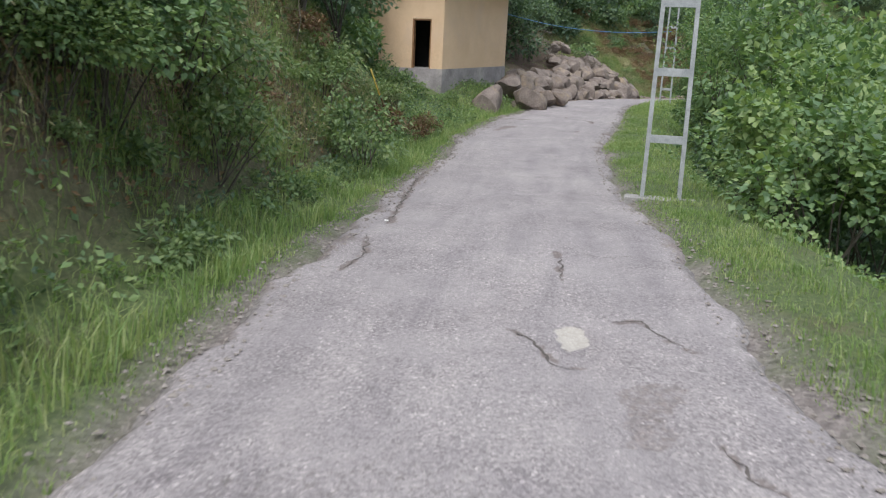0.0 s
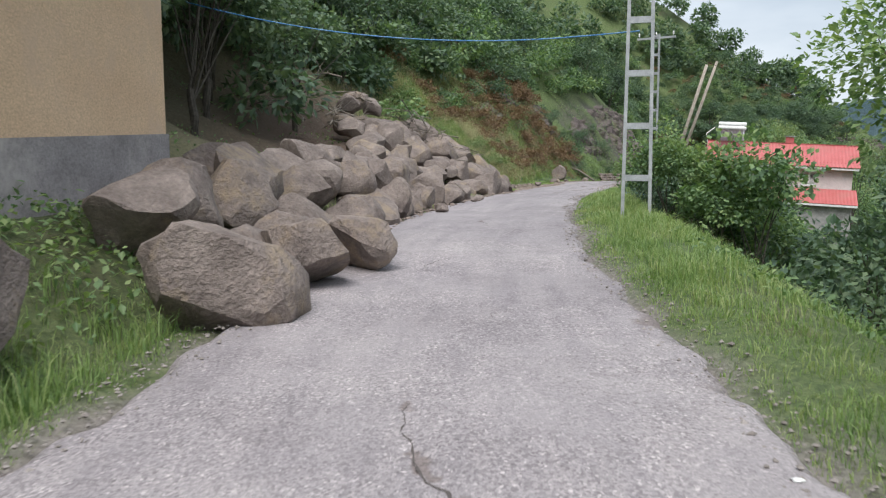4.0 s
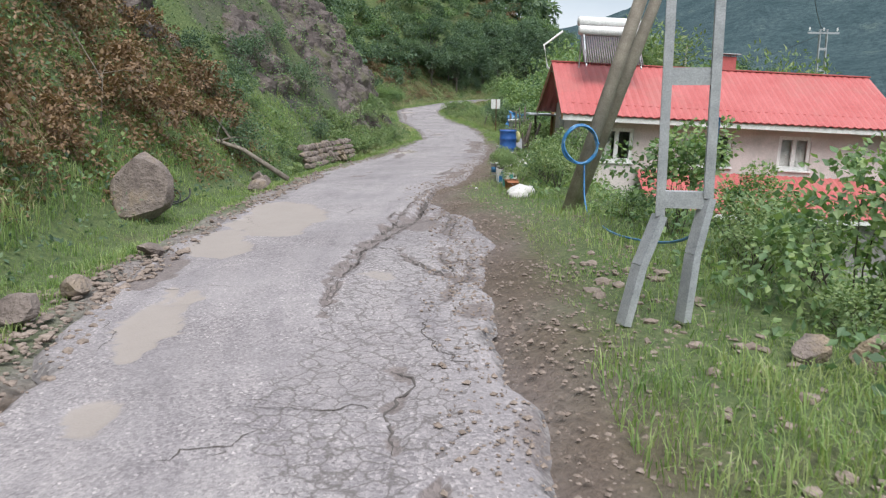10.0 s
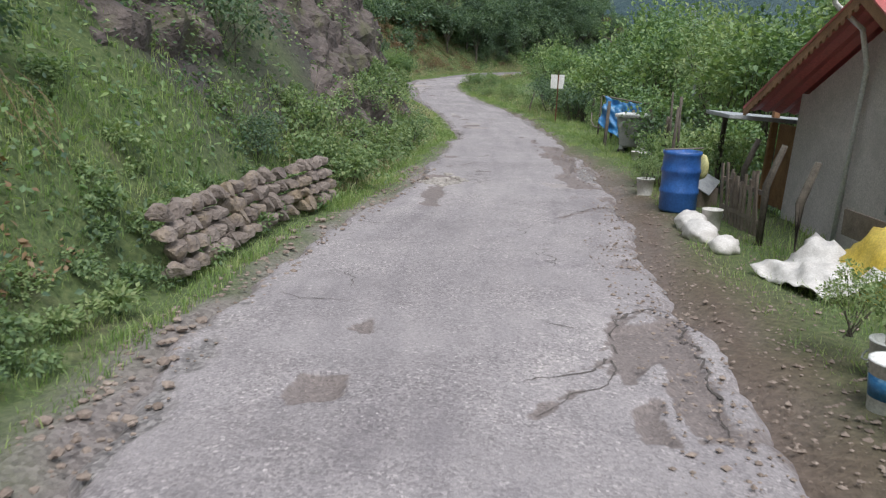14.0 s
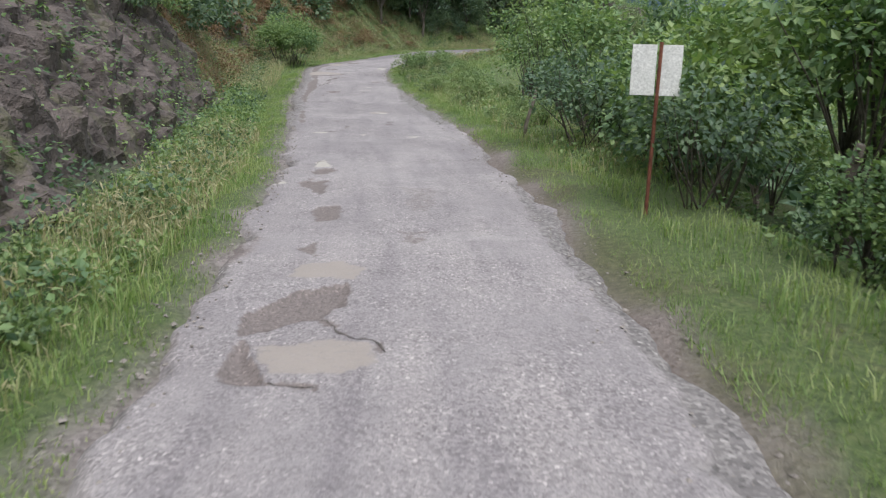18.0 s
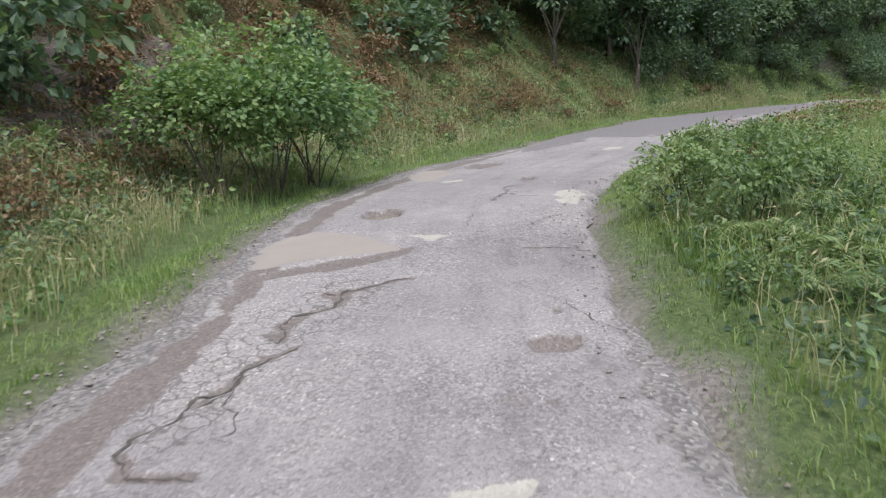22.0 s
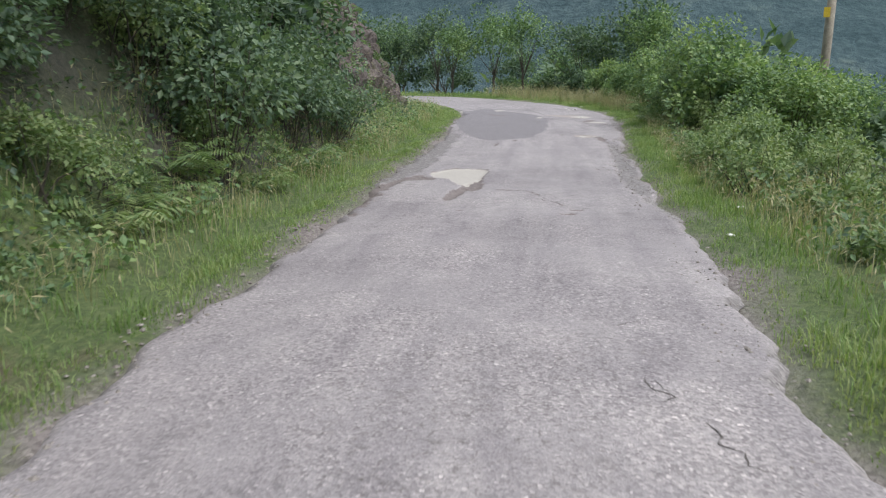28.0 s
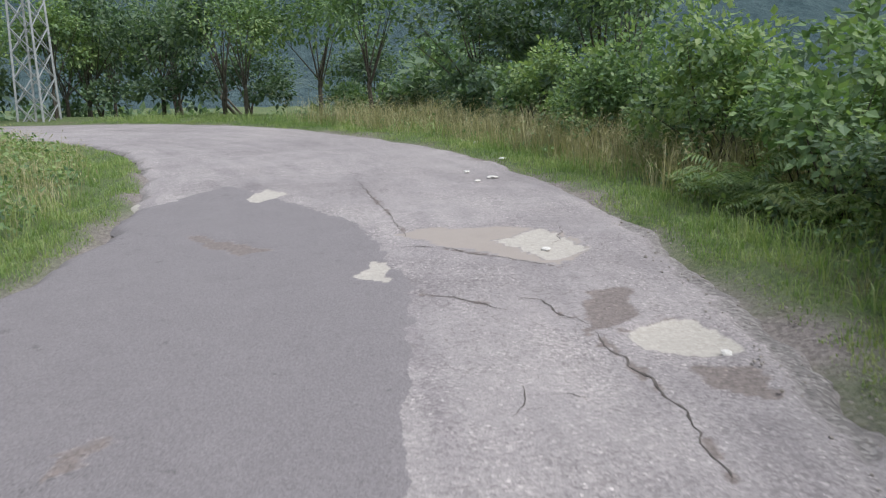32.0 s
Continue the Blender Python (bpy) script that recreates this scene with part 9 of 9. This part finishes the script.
def barrel():
    x, y = 37.55, 86.35
    z = zat(x, y)
    root = thing("blue_barrel", "blue plastic barrel with a yellow bag hung on it", "barrel", at=Matrix.Translation((x, y, z)))
    prof = [(0.27, 0), (0.285, 0.03), (0.285, 0.26), (0.3, 0.29), (0.3, 0.33), (0.285, 0.36), (0.285, 0.58), (0.3, 0.61), (0.3, 0.65), (0.285, 0.68), (0.28, 0.86), (0.295, 0.88), (0.295, 0.93), (0.27, 0.93), (0.265, 0.7), (0.001, 0.7)]
    part("body", lathe(bmesh.new(), prof, 28), M_BLUEBARREL, root, "", True)
    part("rim_stick", tube(bmesh.new(), [(-0.3, 0.1, 0.95), (0.35, -0.1, 0.97)], 0.012, 6), M_DRYWOOD, root)
    bm = bmesh.new()
    bmesh.ops.create_icosphere(bm, subdivisions=3, radius=1)
    for v in bm.verts:
        v.co = Vector((v.co.x * 0.06 + 0.33, v.co.y * 0.13 - 0.12, v.co.z * 0.2 + 0.68)) + Vector((0, 0, 0.03)) * noise.noise(v.co * 3)
    part("hanging_bag", bm, M_BAG, root, "pale yellow plastic bag", True)
    return root


M_BAG = surface("pale_yellow_plastic", (0.5, 0.48, 0.2), (0.66, 0.63, 0.32), 8, 0.5, fine=40, bumps=0.2)
barrel()


def picket_fence(p, q, n, h, label, lean=0.03):
    root = thing("picket_fence", label, "fence", "wooden fences of the yard")
    p, q = np.array(p, float), np.array(q, float)
    for k in range(n):
        x, y = p + (q - p) * (k + 0.5) / n
        z = zat(x, y)
        w = np.linalg.norm(q - p) / n * RNG.uniform(0.55, 0.8)
        ang = math.atan2(q[1] - p[1], q[0] - p[0])
        m = Matrix.Translation((x, y, z)) @ Matrix.Rotation(ang, 4, "Z") @ Euler((RNG.normal(0, lean), RNG.normal(0, lean), 0)).to_matrix().to_4x4()
        part("picket", boxed(-w / 2, -0.012, -0.2, w / 2, 0.012, h * RNG.uniform(0.85, 1.1), 0.004, m), M_WOOD, root)
    z0, z1 = zat(*p), zat(*q)
    for u in (0.25, 0.75):
        bm = bmesh.new()
        beam(bm, (p[0], p[1], z0 + h * u), (q[0], q[1], z1 + h * u), 0.035, 0.06)
        part("fence_rail", bm, M_WOOD, root)
    return root


picket_fence((37.6, 85.6), (36.9, 84.4), 13, 0.8, "grey weathered picket fence beside the barrel")
picket_fence((34.9, 80.9), (33.6, 79.2), 12, 0.75, "rickety grey picket fence round the yard", 0.07)
root = thing("leaning_board", "wide weathered board leaning against the fence", "board")
bm = bmesh.new()
beam(bm, (36.35, 83.0, zat(36.35, 83) + 0.5), (35.2, 81.2, zat(35.2, 81.2) + 0.45), 0.03, 0.3)
part("plank", bm, M_WOOD, root)
root = thing("stick_bundle", "bundle of dry sticks piled on the fence", "sticks")
for k in range(16):
    a = np.array([34.8, 80.5, zat(34.8, 80.5) + 0.78]) + RNG.normal(0, 0.08, 3)
    b = np.array([33.7, 78.9, zat(33.7, 78.9) + 0.85]) + RNG.normal(0, 0.16, 3)
    part("stick", tube(bmesh.new(), [tuple(a), tuple((a + b) / 2 + RNG.normal(0, 0.04, 3)), tuple(b)], 0.014, 5), M_DRYWOOD, root)


# ---------------------------------------------------------------- branches, cables, walls
def branch(pts, r, label, twigs=8, name="fallen_branch"):
    root = thing(name, label, "branch")
    p = [Vector(q) for q in pts]
    part("limb", tube(bmesh.new(), p, [r * (1 - 0.75 * k / (len(p) - 1)) for k in range(len(p))], 8), M_DRYWOOD, root, "", True)
    for k in range(twigs):
        u = RNG.uniform(0.25, 0.98) * (len(p) - 1)
        i = min(int(u), len(p) - 2)
        a = p[i].lerp(p[i + 1], u - i)
        d = Vector((RNG.normal(0, 0.5), RNG.normal(0, 0.5), RNG.uniform(0.0, 0.6)))
        part("twig", tube(bmesh.new(), [a, a + d * 0.5 + Vector((0, 0, 0.05)), a + d], [r * 0.3, r * 0.2, r * 0.08], 5), M_DRYWOOD, root)
    return root


branch([(27.1, 81.4, zat(27.1, 81.4) + 0.08), (26.3, 82.05, 0.8), (25.4, 82.3, 1.15), (24.2, 82.4, 1.5), (23.0, 82.4, 2.0)], 0.065, "long grey broken branch hanging down the bank", 12)
branch([(26.2, 82.1, 0.82), (26.0, 82.9, 1.5), (25.6, 83.6, 2.2), (25.0, 84.4, 2.8)], 0.035, "thin forked dry branch on the bank", 6)
for k in range(26):
    t_, e_ = RNG.uniform(7.0, 8.0), RNG.uniform(3.6, 6.2)
    q = at_way(t_, np.interp(t_, EDGES[:, 0], EDGES[:, 1]) + e_)
    z = zat(*q) + RNG.uniform(0.4, 0.9)
    a = RNG.uniform(0, 3.14)
    l_ = RNG.uniform(0.6, 1.6)
    o = branch([(q[0] - math.cos(a) * l_ * 0.5, q[1] - math.sin(a) * l_ * 0.5, z), (q[0], q[1], z + 0.15), (q[0] + math.cos(a) * l_ * 0.5, q[1] + math.sin(a) * l_ * 0.5, z + RNG.uniform(-0.1, 0.3))], 0.035, "dry grey driftwood branch on top of the rockfall", 3)
for t_, e_, s_ in ((13.4, 2.2, 1.6), (11.5, 2.6, 1.2), (27.4, 4.6, 2.0), (28.2, 4.4, 2.2), (30.0, 4.0, 1.5), (16.6, 2.0, 1.0), (2.2, 3.0, 1.2)):
    q = at_way(t_, np.interp(t_, EDGES[:, 0], EDGES[:, 1]) + e_)
    z = zat(*q)
    branch([(q[0], q[1], z), (q[0] + 0.1, q[1] + 0.05, z + s_ * 0.5), (q[0] - 0.1 + RNG.normal(0, 0.2), q[1] + RNG.normal(0, 0.2), z + s_)], 0.02, "thin dry stalk standing in the bank", 4, "dry_stalk")


def stone_wall():
    """A low dry-stone wall along the verge, stone by stone."""
    root = thing("dry_stone_wall", "low dry-stone wall overgrown with weeds", "wall")
    for row in range(4):
        t_ = 15.3 + 0.02 * (row % 2)
        while t_ < 16.15:
            w = RNG.uniform(0.16, 0.3)
            p = at_way(t_, np.interp(t_, EDGES[:, 0], EDGES[:, 1]) + 0.75 + row * 0.06)
            o = new("wall_stone", STONES[int(RNG.integers(len(STONES)))])
            i = int(np.argmin((WAY[:, 0] - p[0]) ** 2 + (WAY[:, 1] - p[1]) ** 2))
            o.matrix_world = Matrix.Translation((p[0], p[1], road_z(*p) + 0.08 + row * 0.17)) @ Matrix.Rotation(math.atan2(TAN[i, 1], TAN[i, 0]) + RNG.normal(0, 0.2), 4, "Z") @ Matrix.Rotation(RNG.uniform(-0.3, 0.3), 4, "Y") @ Matrix.Diagonal((w * 0.55, 0.16, 0.12 * RNG.uniform(0.8, 1.25), 1))
            o.parent = root
            t_ += w * 1.25 / 6.5
    return root


stone_wall()


def cable(name, pts, r, mat, label, cat="cable", sag=0.0):
    c = bpy.data.curves.new(name, "CURVE")
    c.dimensions, c.bevel_depth, c.bevel_resolution = "3D", r, 2
    s = c.splines.new("NURBS")
    s.points.add(len(pts) - 1)
    for q, p in zip(s.points, pts):
        q.co = (*p, 1)
    s.use_endpoint_u, s.order_u = True, 3
    c.materials.append(mat)
    return tagged(new(name, c), label, cat, "cables and hoses")


def span(a, b, sag, n=9):
    a, b = np.array(a, float), np.array(b, float)
    return [tuple(a + (b - a) * u - np.array([0, 0, sag * 4 * u * (1 - u)])) for u in np.linspace(0, 1, n)]


cable("power_cable", span((3.8, 13.8, 8.1), (12.1, 45.0, 8.5), 0.9), 0.012, M_BLACK, "black overhead power cable")
cable("power_cable", span((12.1, 45.0, 8.4), (24.5, 68.1, 7.9), 0.8), 0.012, M_BLACK, "black overhead power cable")
cable("power_cable", span((12.1, 45.0, 4.4), (1.0, 50.0, 6.0), 0.7), 0.014, M_TARPBLUE, "blue overhead cable crossing the road")
cable("power_cable", span((24.5, 68.1, 7.8), (62.5, 90.1, 5.1), 1.2), 0.012, M_BLACK, "black overhead power cable")
cable("power_cable", span((62.5, 90.1, 5.0), (117.3, 144.1, 7.8), 2.0), 0.012, M_BLACK, "black overhead power cable")
# a coil of blue hose on the leaning pole, and its run along the verge
coil = []
for k in range(64):
    a = k * 0.62
    coil.append((28.3 + 0.27 * math.cos(a) * 0.8, 73.2 - 0.27 * math.cos(a) * 0.6 + RNG.normal(0, 0.02), 1.35 + 0.3 * math.sin(a) + RNG.normal(0, 0.015)))
cable("hose_coil", coil, 0.014, M_TARPBLUE, "coil of blue water hose hung on the pole", "hose")
cable("blue_hose", [(28.5, 73.3, 1.1), (28.4, 73.2, 0.6), (28.3, 73.0, 0.3), (27.6, 72.0, 0.32), (26.9, 71.0, 0.4), (26.2, 69.6, 0.6), (25.4, 68.6, 1.0), (24.7, 68.0, 2.0)], 0.014, M_TARPBLUE, "blue water hose strung to the bent pole", "hose")
hz = []
for t_, d_ in ((8.9, -3.0), (8.7, -2.7), (8.4, -2.2), (8.15, -2.4), (8.0, -3.0), (8.1, -3.6)):
    x, y, z = on_ground(t_, d_)
    hz.append((x, y, z + 0.1))
cable("blue_hose", hz, 0.016, M_TARPBLUE, "blue water hose lying in the grass", "hose")
ring = [(22.95 + 0.72 * math.cos(a), 78.2 + 0.66 * math.sin(a), 0.42 + 0.1 * math.sin(a * 2)) for a in np.linspace(0.3, 7.0, 16)]
cable("black_cable", ring, 0.014, M_BLACK, "black cable slung round the boulder")
cable("black_cable", [(22.1, 77.6, 0.35), (22.5, 77.4, 0.3), (23.2, 77.45, 0.3), (23.8, 77.9, 0.35), (23.9, 78.4, 0.45)], 0.014, M_BLACK, "black cable lying at the boulder's foot")


# ---------------------------------------------------------------- the concrete post and rubbish by the road
def gate_post():
    x, y = 90.95, 144.05
    z = zat(x, y)
    root = thing("concrete_post", "weathered square concrete gate post with wires", "post", at=Matrix.Translation((x, y, z)) @ Matrix.Rotation(radians(14), 4, "Z"))
    part("shaft", boxed(-0.3, -0.3, -0.4, 0.3, 0.3, 1.08, 0.02), M_OLDCONCRETE, root)
    part("cap", boxed(-0.31, -0.31, 1.083, 0.31, 0.31, 1.14, 0.02), M_OLDCONCRETE, root)
    return root


M_OLDCONCRETE = surface("old_brown_concrete", (0.17, 0.145, 0.125), (0.33, 0.29, 0.26), 3, 0.92, fine=30, bumps=0.4, stain=(0.12, 0.105, 0.09))
gate_post()
cable("fence_wire", span((91.1, 143.8, 1.45), (94.5, 141.0, 1.4), 0.1), 0.006, M_STEEL, "thin fence wire tied to the concrete post")
cable("fence_wire", span((91.1, 143.8, 1.0), (94.5, 141.0, 0.9), 0.1), 0.006, M_STEEL, "thin fence wire tied to the concrete post")
wooden_pole((92.2, 143.1, zat(92.2, 143.1) - 0.2), (92.5, 143.2, 1.7), 0.06, "thin crooked wooden stake behind the concrete post")
root = thing("broken_chair", "broken grey-green plastic and metal seat lying against the post", "scrap")
for p, q, w, m_ in (((90.2, 144.4, 0.72), (90.8, 144.0, 0.5), 0.06, M_STEEL), ((90.35, 144.6, 0.95), (90.9, 144.2, 0.75), 0.06, M_STEEL), ((90.2, 144.4, 0.72), (90.35, 144.6, 0.95), 0.05, M_STEEL)):
    bm = bmesh.new()
    beam(bm, p, q, w, 0.03)
    part("bar", bm, m_, root)
bm = bmesh.new()
beam(bm, (90.35, 144.5, 0.78), (90.8, 144.1, 0.6), 0.02, 0.26)
part("seat_shell", bm, M_STEEL, root)
x, y = 91.3, 143.1
cloth("green_tarpaulin", "teal and white plastic sheeting heaped by the post", "tarpaulin",
      [(90.7, 143.5, zat(90.7, 143.5) + 0.06), (90.9, 142.2, zat(90.9, 142.2) + 0.06), (91.7, 142.3, zat(91.7, 142.3) + 0.5), (91.6, 143.5, zat(91.6, 143.5) + 0.4)], 0.0, M_TEAL, 16, 3, 0.08)
sack(91.4, 142.9, 0.3, 0.22, 0.12, 0.5, "white plastic bag on the teal sheeting", 7, zat(91.4, 142.9) + 0.38)
x, y = 117.2, 144.2
o = thing("pole_plate", "small yellow plate nailed to the wooden pole", "plate")
part("sheet", boxed(x - 0.14, y - 0.02, 3.85, x - 0.12 + 0.02, y + 0.16, 4.15), M_SIGNYELLOW, o)


# the tower, the fallen limb and the stones beyond the bend
def lattice_tower(x, y, h, w0, w1, label):
    root = thing("lattice_tower", label, "pylon", "power poles")
    z = zat(x, y)
    c = lambda k, u: Vector((x + (1 if k in (0, 3) else -1) * (w0 + (w1 - w0) * u) / 2, y + (1 if k < 2 else -1) * (w0 + (w1 - w0) * u) / 2, z - 0.3 + h * u))
    for k in range(4):
        bm = bmesh.new()
        beam(bm, c(k, 0), c(k, 1), 0.08)
        part("leg", bm, M_STEEL, root)
    n = 12
    for s in range(n):
        for k in range(4):
            bm = bmesh.new()
            beam(bm, c(k, s / n), c((k + 1) % 4, (s + 1) / n), 0.035)
            beam(bm, c((k + 1) % 4, s / n), c(k, (s + 1) / n), 0.035)
            part("brace", bm, M_STEEL, root)
    return root


lattice_tower(144.6, 174.0, 12.0, 1.15, 0.7, "grey steel lattice power tower beyond the bend")
branch([(150.0, 167.5, zat(150, 167.5) + 0.1), (149.3, 168.6, 1.3), (148.9, 169.3, 2.1)], 0.09, "pale dead limb propped up at the bend", 3)
branch([(150.2, 167.2, zat(150.2, 167.2) + 0.1), (148.8, 168.4, 1.6)], 0.08, "pale dead limb propped up at the bend", 2)
heap(158.0, 165.0, 3.0, 1.6, 1.3, 0.3, M_ROCK, "stone_heap", "grey heap of stones and earth past the bend", "stones", 8)


# scraps of litter
def litter(x, y, s, mat, label, name="litter"):
    s = s * 0.6
    bm = bmesh.new()
    bmesh.ops.create_icosphere(bm, subdivisions=2, radius=1)
    sd = RNG.uniform(0, 50)
    for v in bm.verts:
        v.co = Vector((v.co.x * s, v.co.y * s * 0.7, v.co.z * s * 0.28)) * (1 + 0.5 * noise.noise(v.co * 2 + Vector((sd, 0, 0))))
    me = bpy.data.meshes.new(name)
    bm.to_mesh(me)
    bm.free()
    me.materials.append(mat)
    o = new(name, me)
    i, d = along([x], [y])
    on = EDGE_R[i[0]] < d[0] < EDGE_L[i[0]]
    z = float(surf_z(x, y)[0]) if on else zat(x, y)
    o.matrix_world = Matrix.Translation((x, y, z + s * 0.2)) @ Matrix.Rotation(RNG.uniform(0, 6), 4, "Z")
    return tagged(o, label, "litter", "scraps of litter")


for t_, d_, s_, m_, lab in ((1.05, 2.9, 0.09, M_TARPBLUE, "blue and white crumpled wrapper in the grass"), (1.3, 1.75, 0.06, M_WHITE, "white crumpled paper by the road"), (4.55, -1.5, 0.06, M_WHITE, "white scrap of plastic on the shoulder"),
                           (4.1, -2.5, 0.07, M_SACK, "pale scrap of paper on the verge"), (9.55, -3.4, 0.1, M_SACK, "white crumpled bag in the grass"), (14.0, -2.0, 0.06, M_WHITE, "white scrap by the broken edge"), (14.2, -1.9, 0.05, M_WHITE, "white scrap by the broken edge"),
                           (16.95, -1.75, 0.06, M_WHITE, "white scrap on the muddy shoulder"), (11.4, 3.0, 0.08, M_TARPBLUE, "pale blue plastic scrap among the rubble"), (29.4, -2.3, 0.09, M_WHITE, "white crumpled plastic on the verge"), (29.75, -2.9, 0.14, M_SACK, "clear plastic bag in the weeds"),
                           (31.35, -2.35, 0.07, M_WHITE, "white scrap at the road's edge"), (31.3, -2.6, 0.1, M_TEAL, "pale turquoise plastic bottle at the edge"), (31.8, -2.3, 0.06, M_WHITE, "white scrap at the road's edge"), (34.3, -3.4, 0.14, M_WHITE, "white crumpled bag in the grass"), (26.9, 2.7, 0.08, M_WHITE, "white scrap on the verge")):
    q = at_way(t_, d_)
    litter(float(q[0]), float(q[1]), s_, m_, lab)
# broken lumps of white concrete in the worn patches
for x, y, r in ((127.4, 153.6, 0.16), (127.0, 153.8, 0.12), (128.0, 154.1, 0.14), (122.3, 152.5, 0.1), (119.4, 151.2, 0.09), (133.0, 154.6, 0.18), (133.6, 155.0, 0.14)):
    litter(x, y, r, M_SACK, "whitish lump of broken concrete on the road", "concrete_lump")


# rough stakes and a weathered board on a stump beside the waste container
def stake(x, y, h, r, lean):
    z = zat(x, y)
    root = thing("stake", "thin rough-barked stake of a garden fence", "stake", "stakes of the garden fence")
    part("shaft", tube(bmesh.new(), [(x, y, z - 0.25), (x + lean * 0.4, y - lean * 0.3, z + h * 0.5), (x + lean, y - lean * 0.5, z + h)], [r, r * 0.9, r * 0.7], 8), M_BARK, root, "", True)


for t_, e_, h_, r_, l_ in ((16.55, 0.95, 1.5, 0.035, 0.05), (16.62, 1.2, 1.7, 0.03, -0.06), (16.75, 1.3, 1.6, 0.04, 0.08), (16.9, 1.5, 1.7, 0.03, -0.04),
                           (17.3, 1.9, 1.3, 0.03, 0.1), (17.55, 1.8, 1.2, 0.035, -0.05), (17.8, 1.7, 1.3, 0.03, 0.07), (18.05, 1.6, 1.2, 0.03, -0.08), (18.3, 1.6, 1.3, 0.03, 0.05)):
    q = at_way(t_, np.interp(t_, EDGES[:, 0], EDGES[:, 2]) - e_)
    stake(float(q[0]), float(q[1]), h_, r_, l_)


def board_on_stump():
    x, y = 40.95, 90.1
    z = zat(x, y)
    root = thing("covered_stump", "low stump covered with slanted weathered grey boards", "stump", at=Matrix.Translation((x, y, z)) @ Matrix.Rotation(radians(-50), 4, "Z"))
    part("stump", tube(bmesh.new(), [(0, 0, -0.15), (0.02, 0, 0.12), (0.0, 0.02, 0.3)], [0.19, 0.16, 0.15], 10), M_BARK, root, "", True)
    m = Matrix.Translation((0, 0, 0.33)) @ Matrix.Rotation(radians(24), 4, "Y") @ Matrix.Rotation(radians(10), 4, "X")
    for k in range(3):
        part("plank", boxed(-0.24, -0.2 + k * 0.135, 0.004 * k, 0.24 + 0.03 * (k % 2), -0.07 + k * 0.135, 0.022 + 0.004 * k, 0.004, m), M_OLDPLANK, root)


M_OLDPLANK = surface("silvery_plank", (0.27, 0.265, 0.255), (0.42, 0.41, 0.4), 6, 0.85, fine=60, bumps=0.4)
board_on_stump()
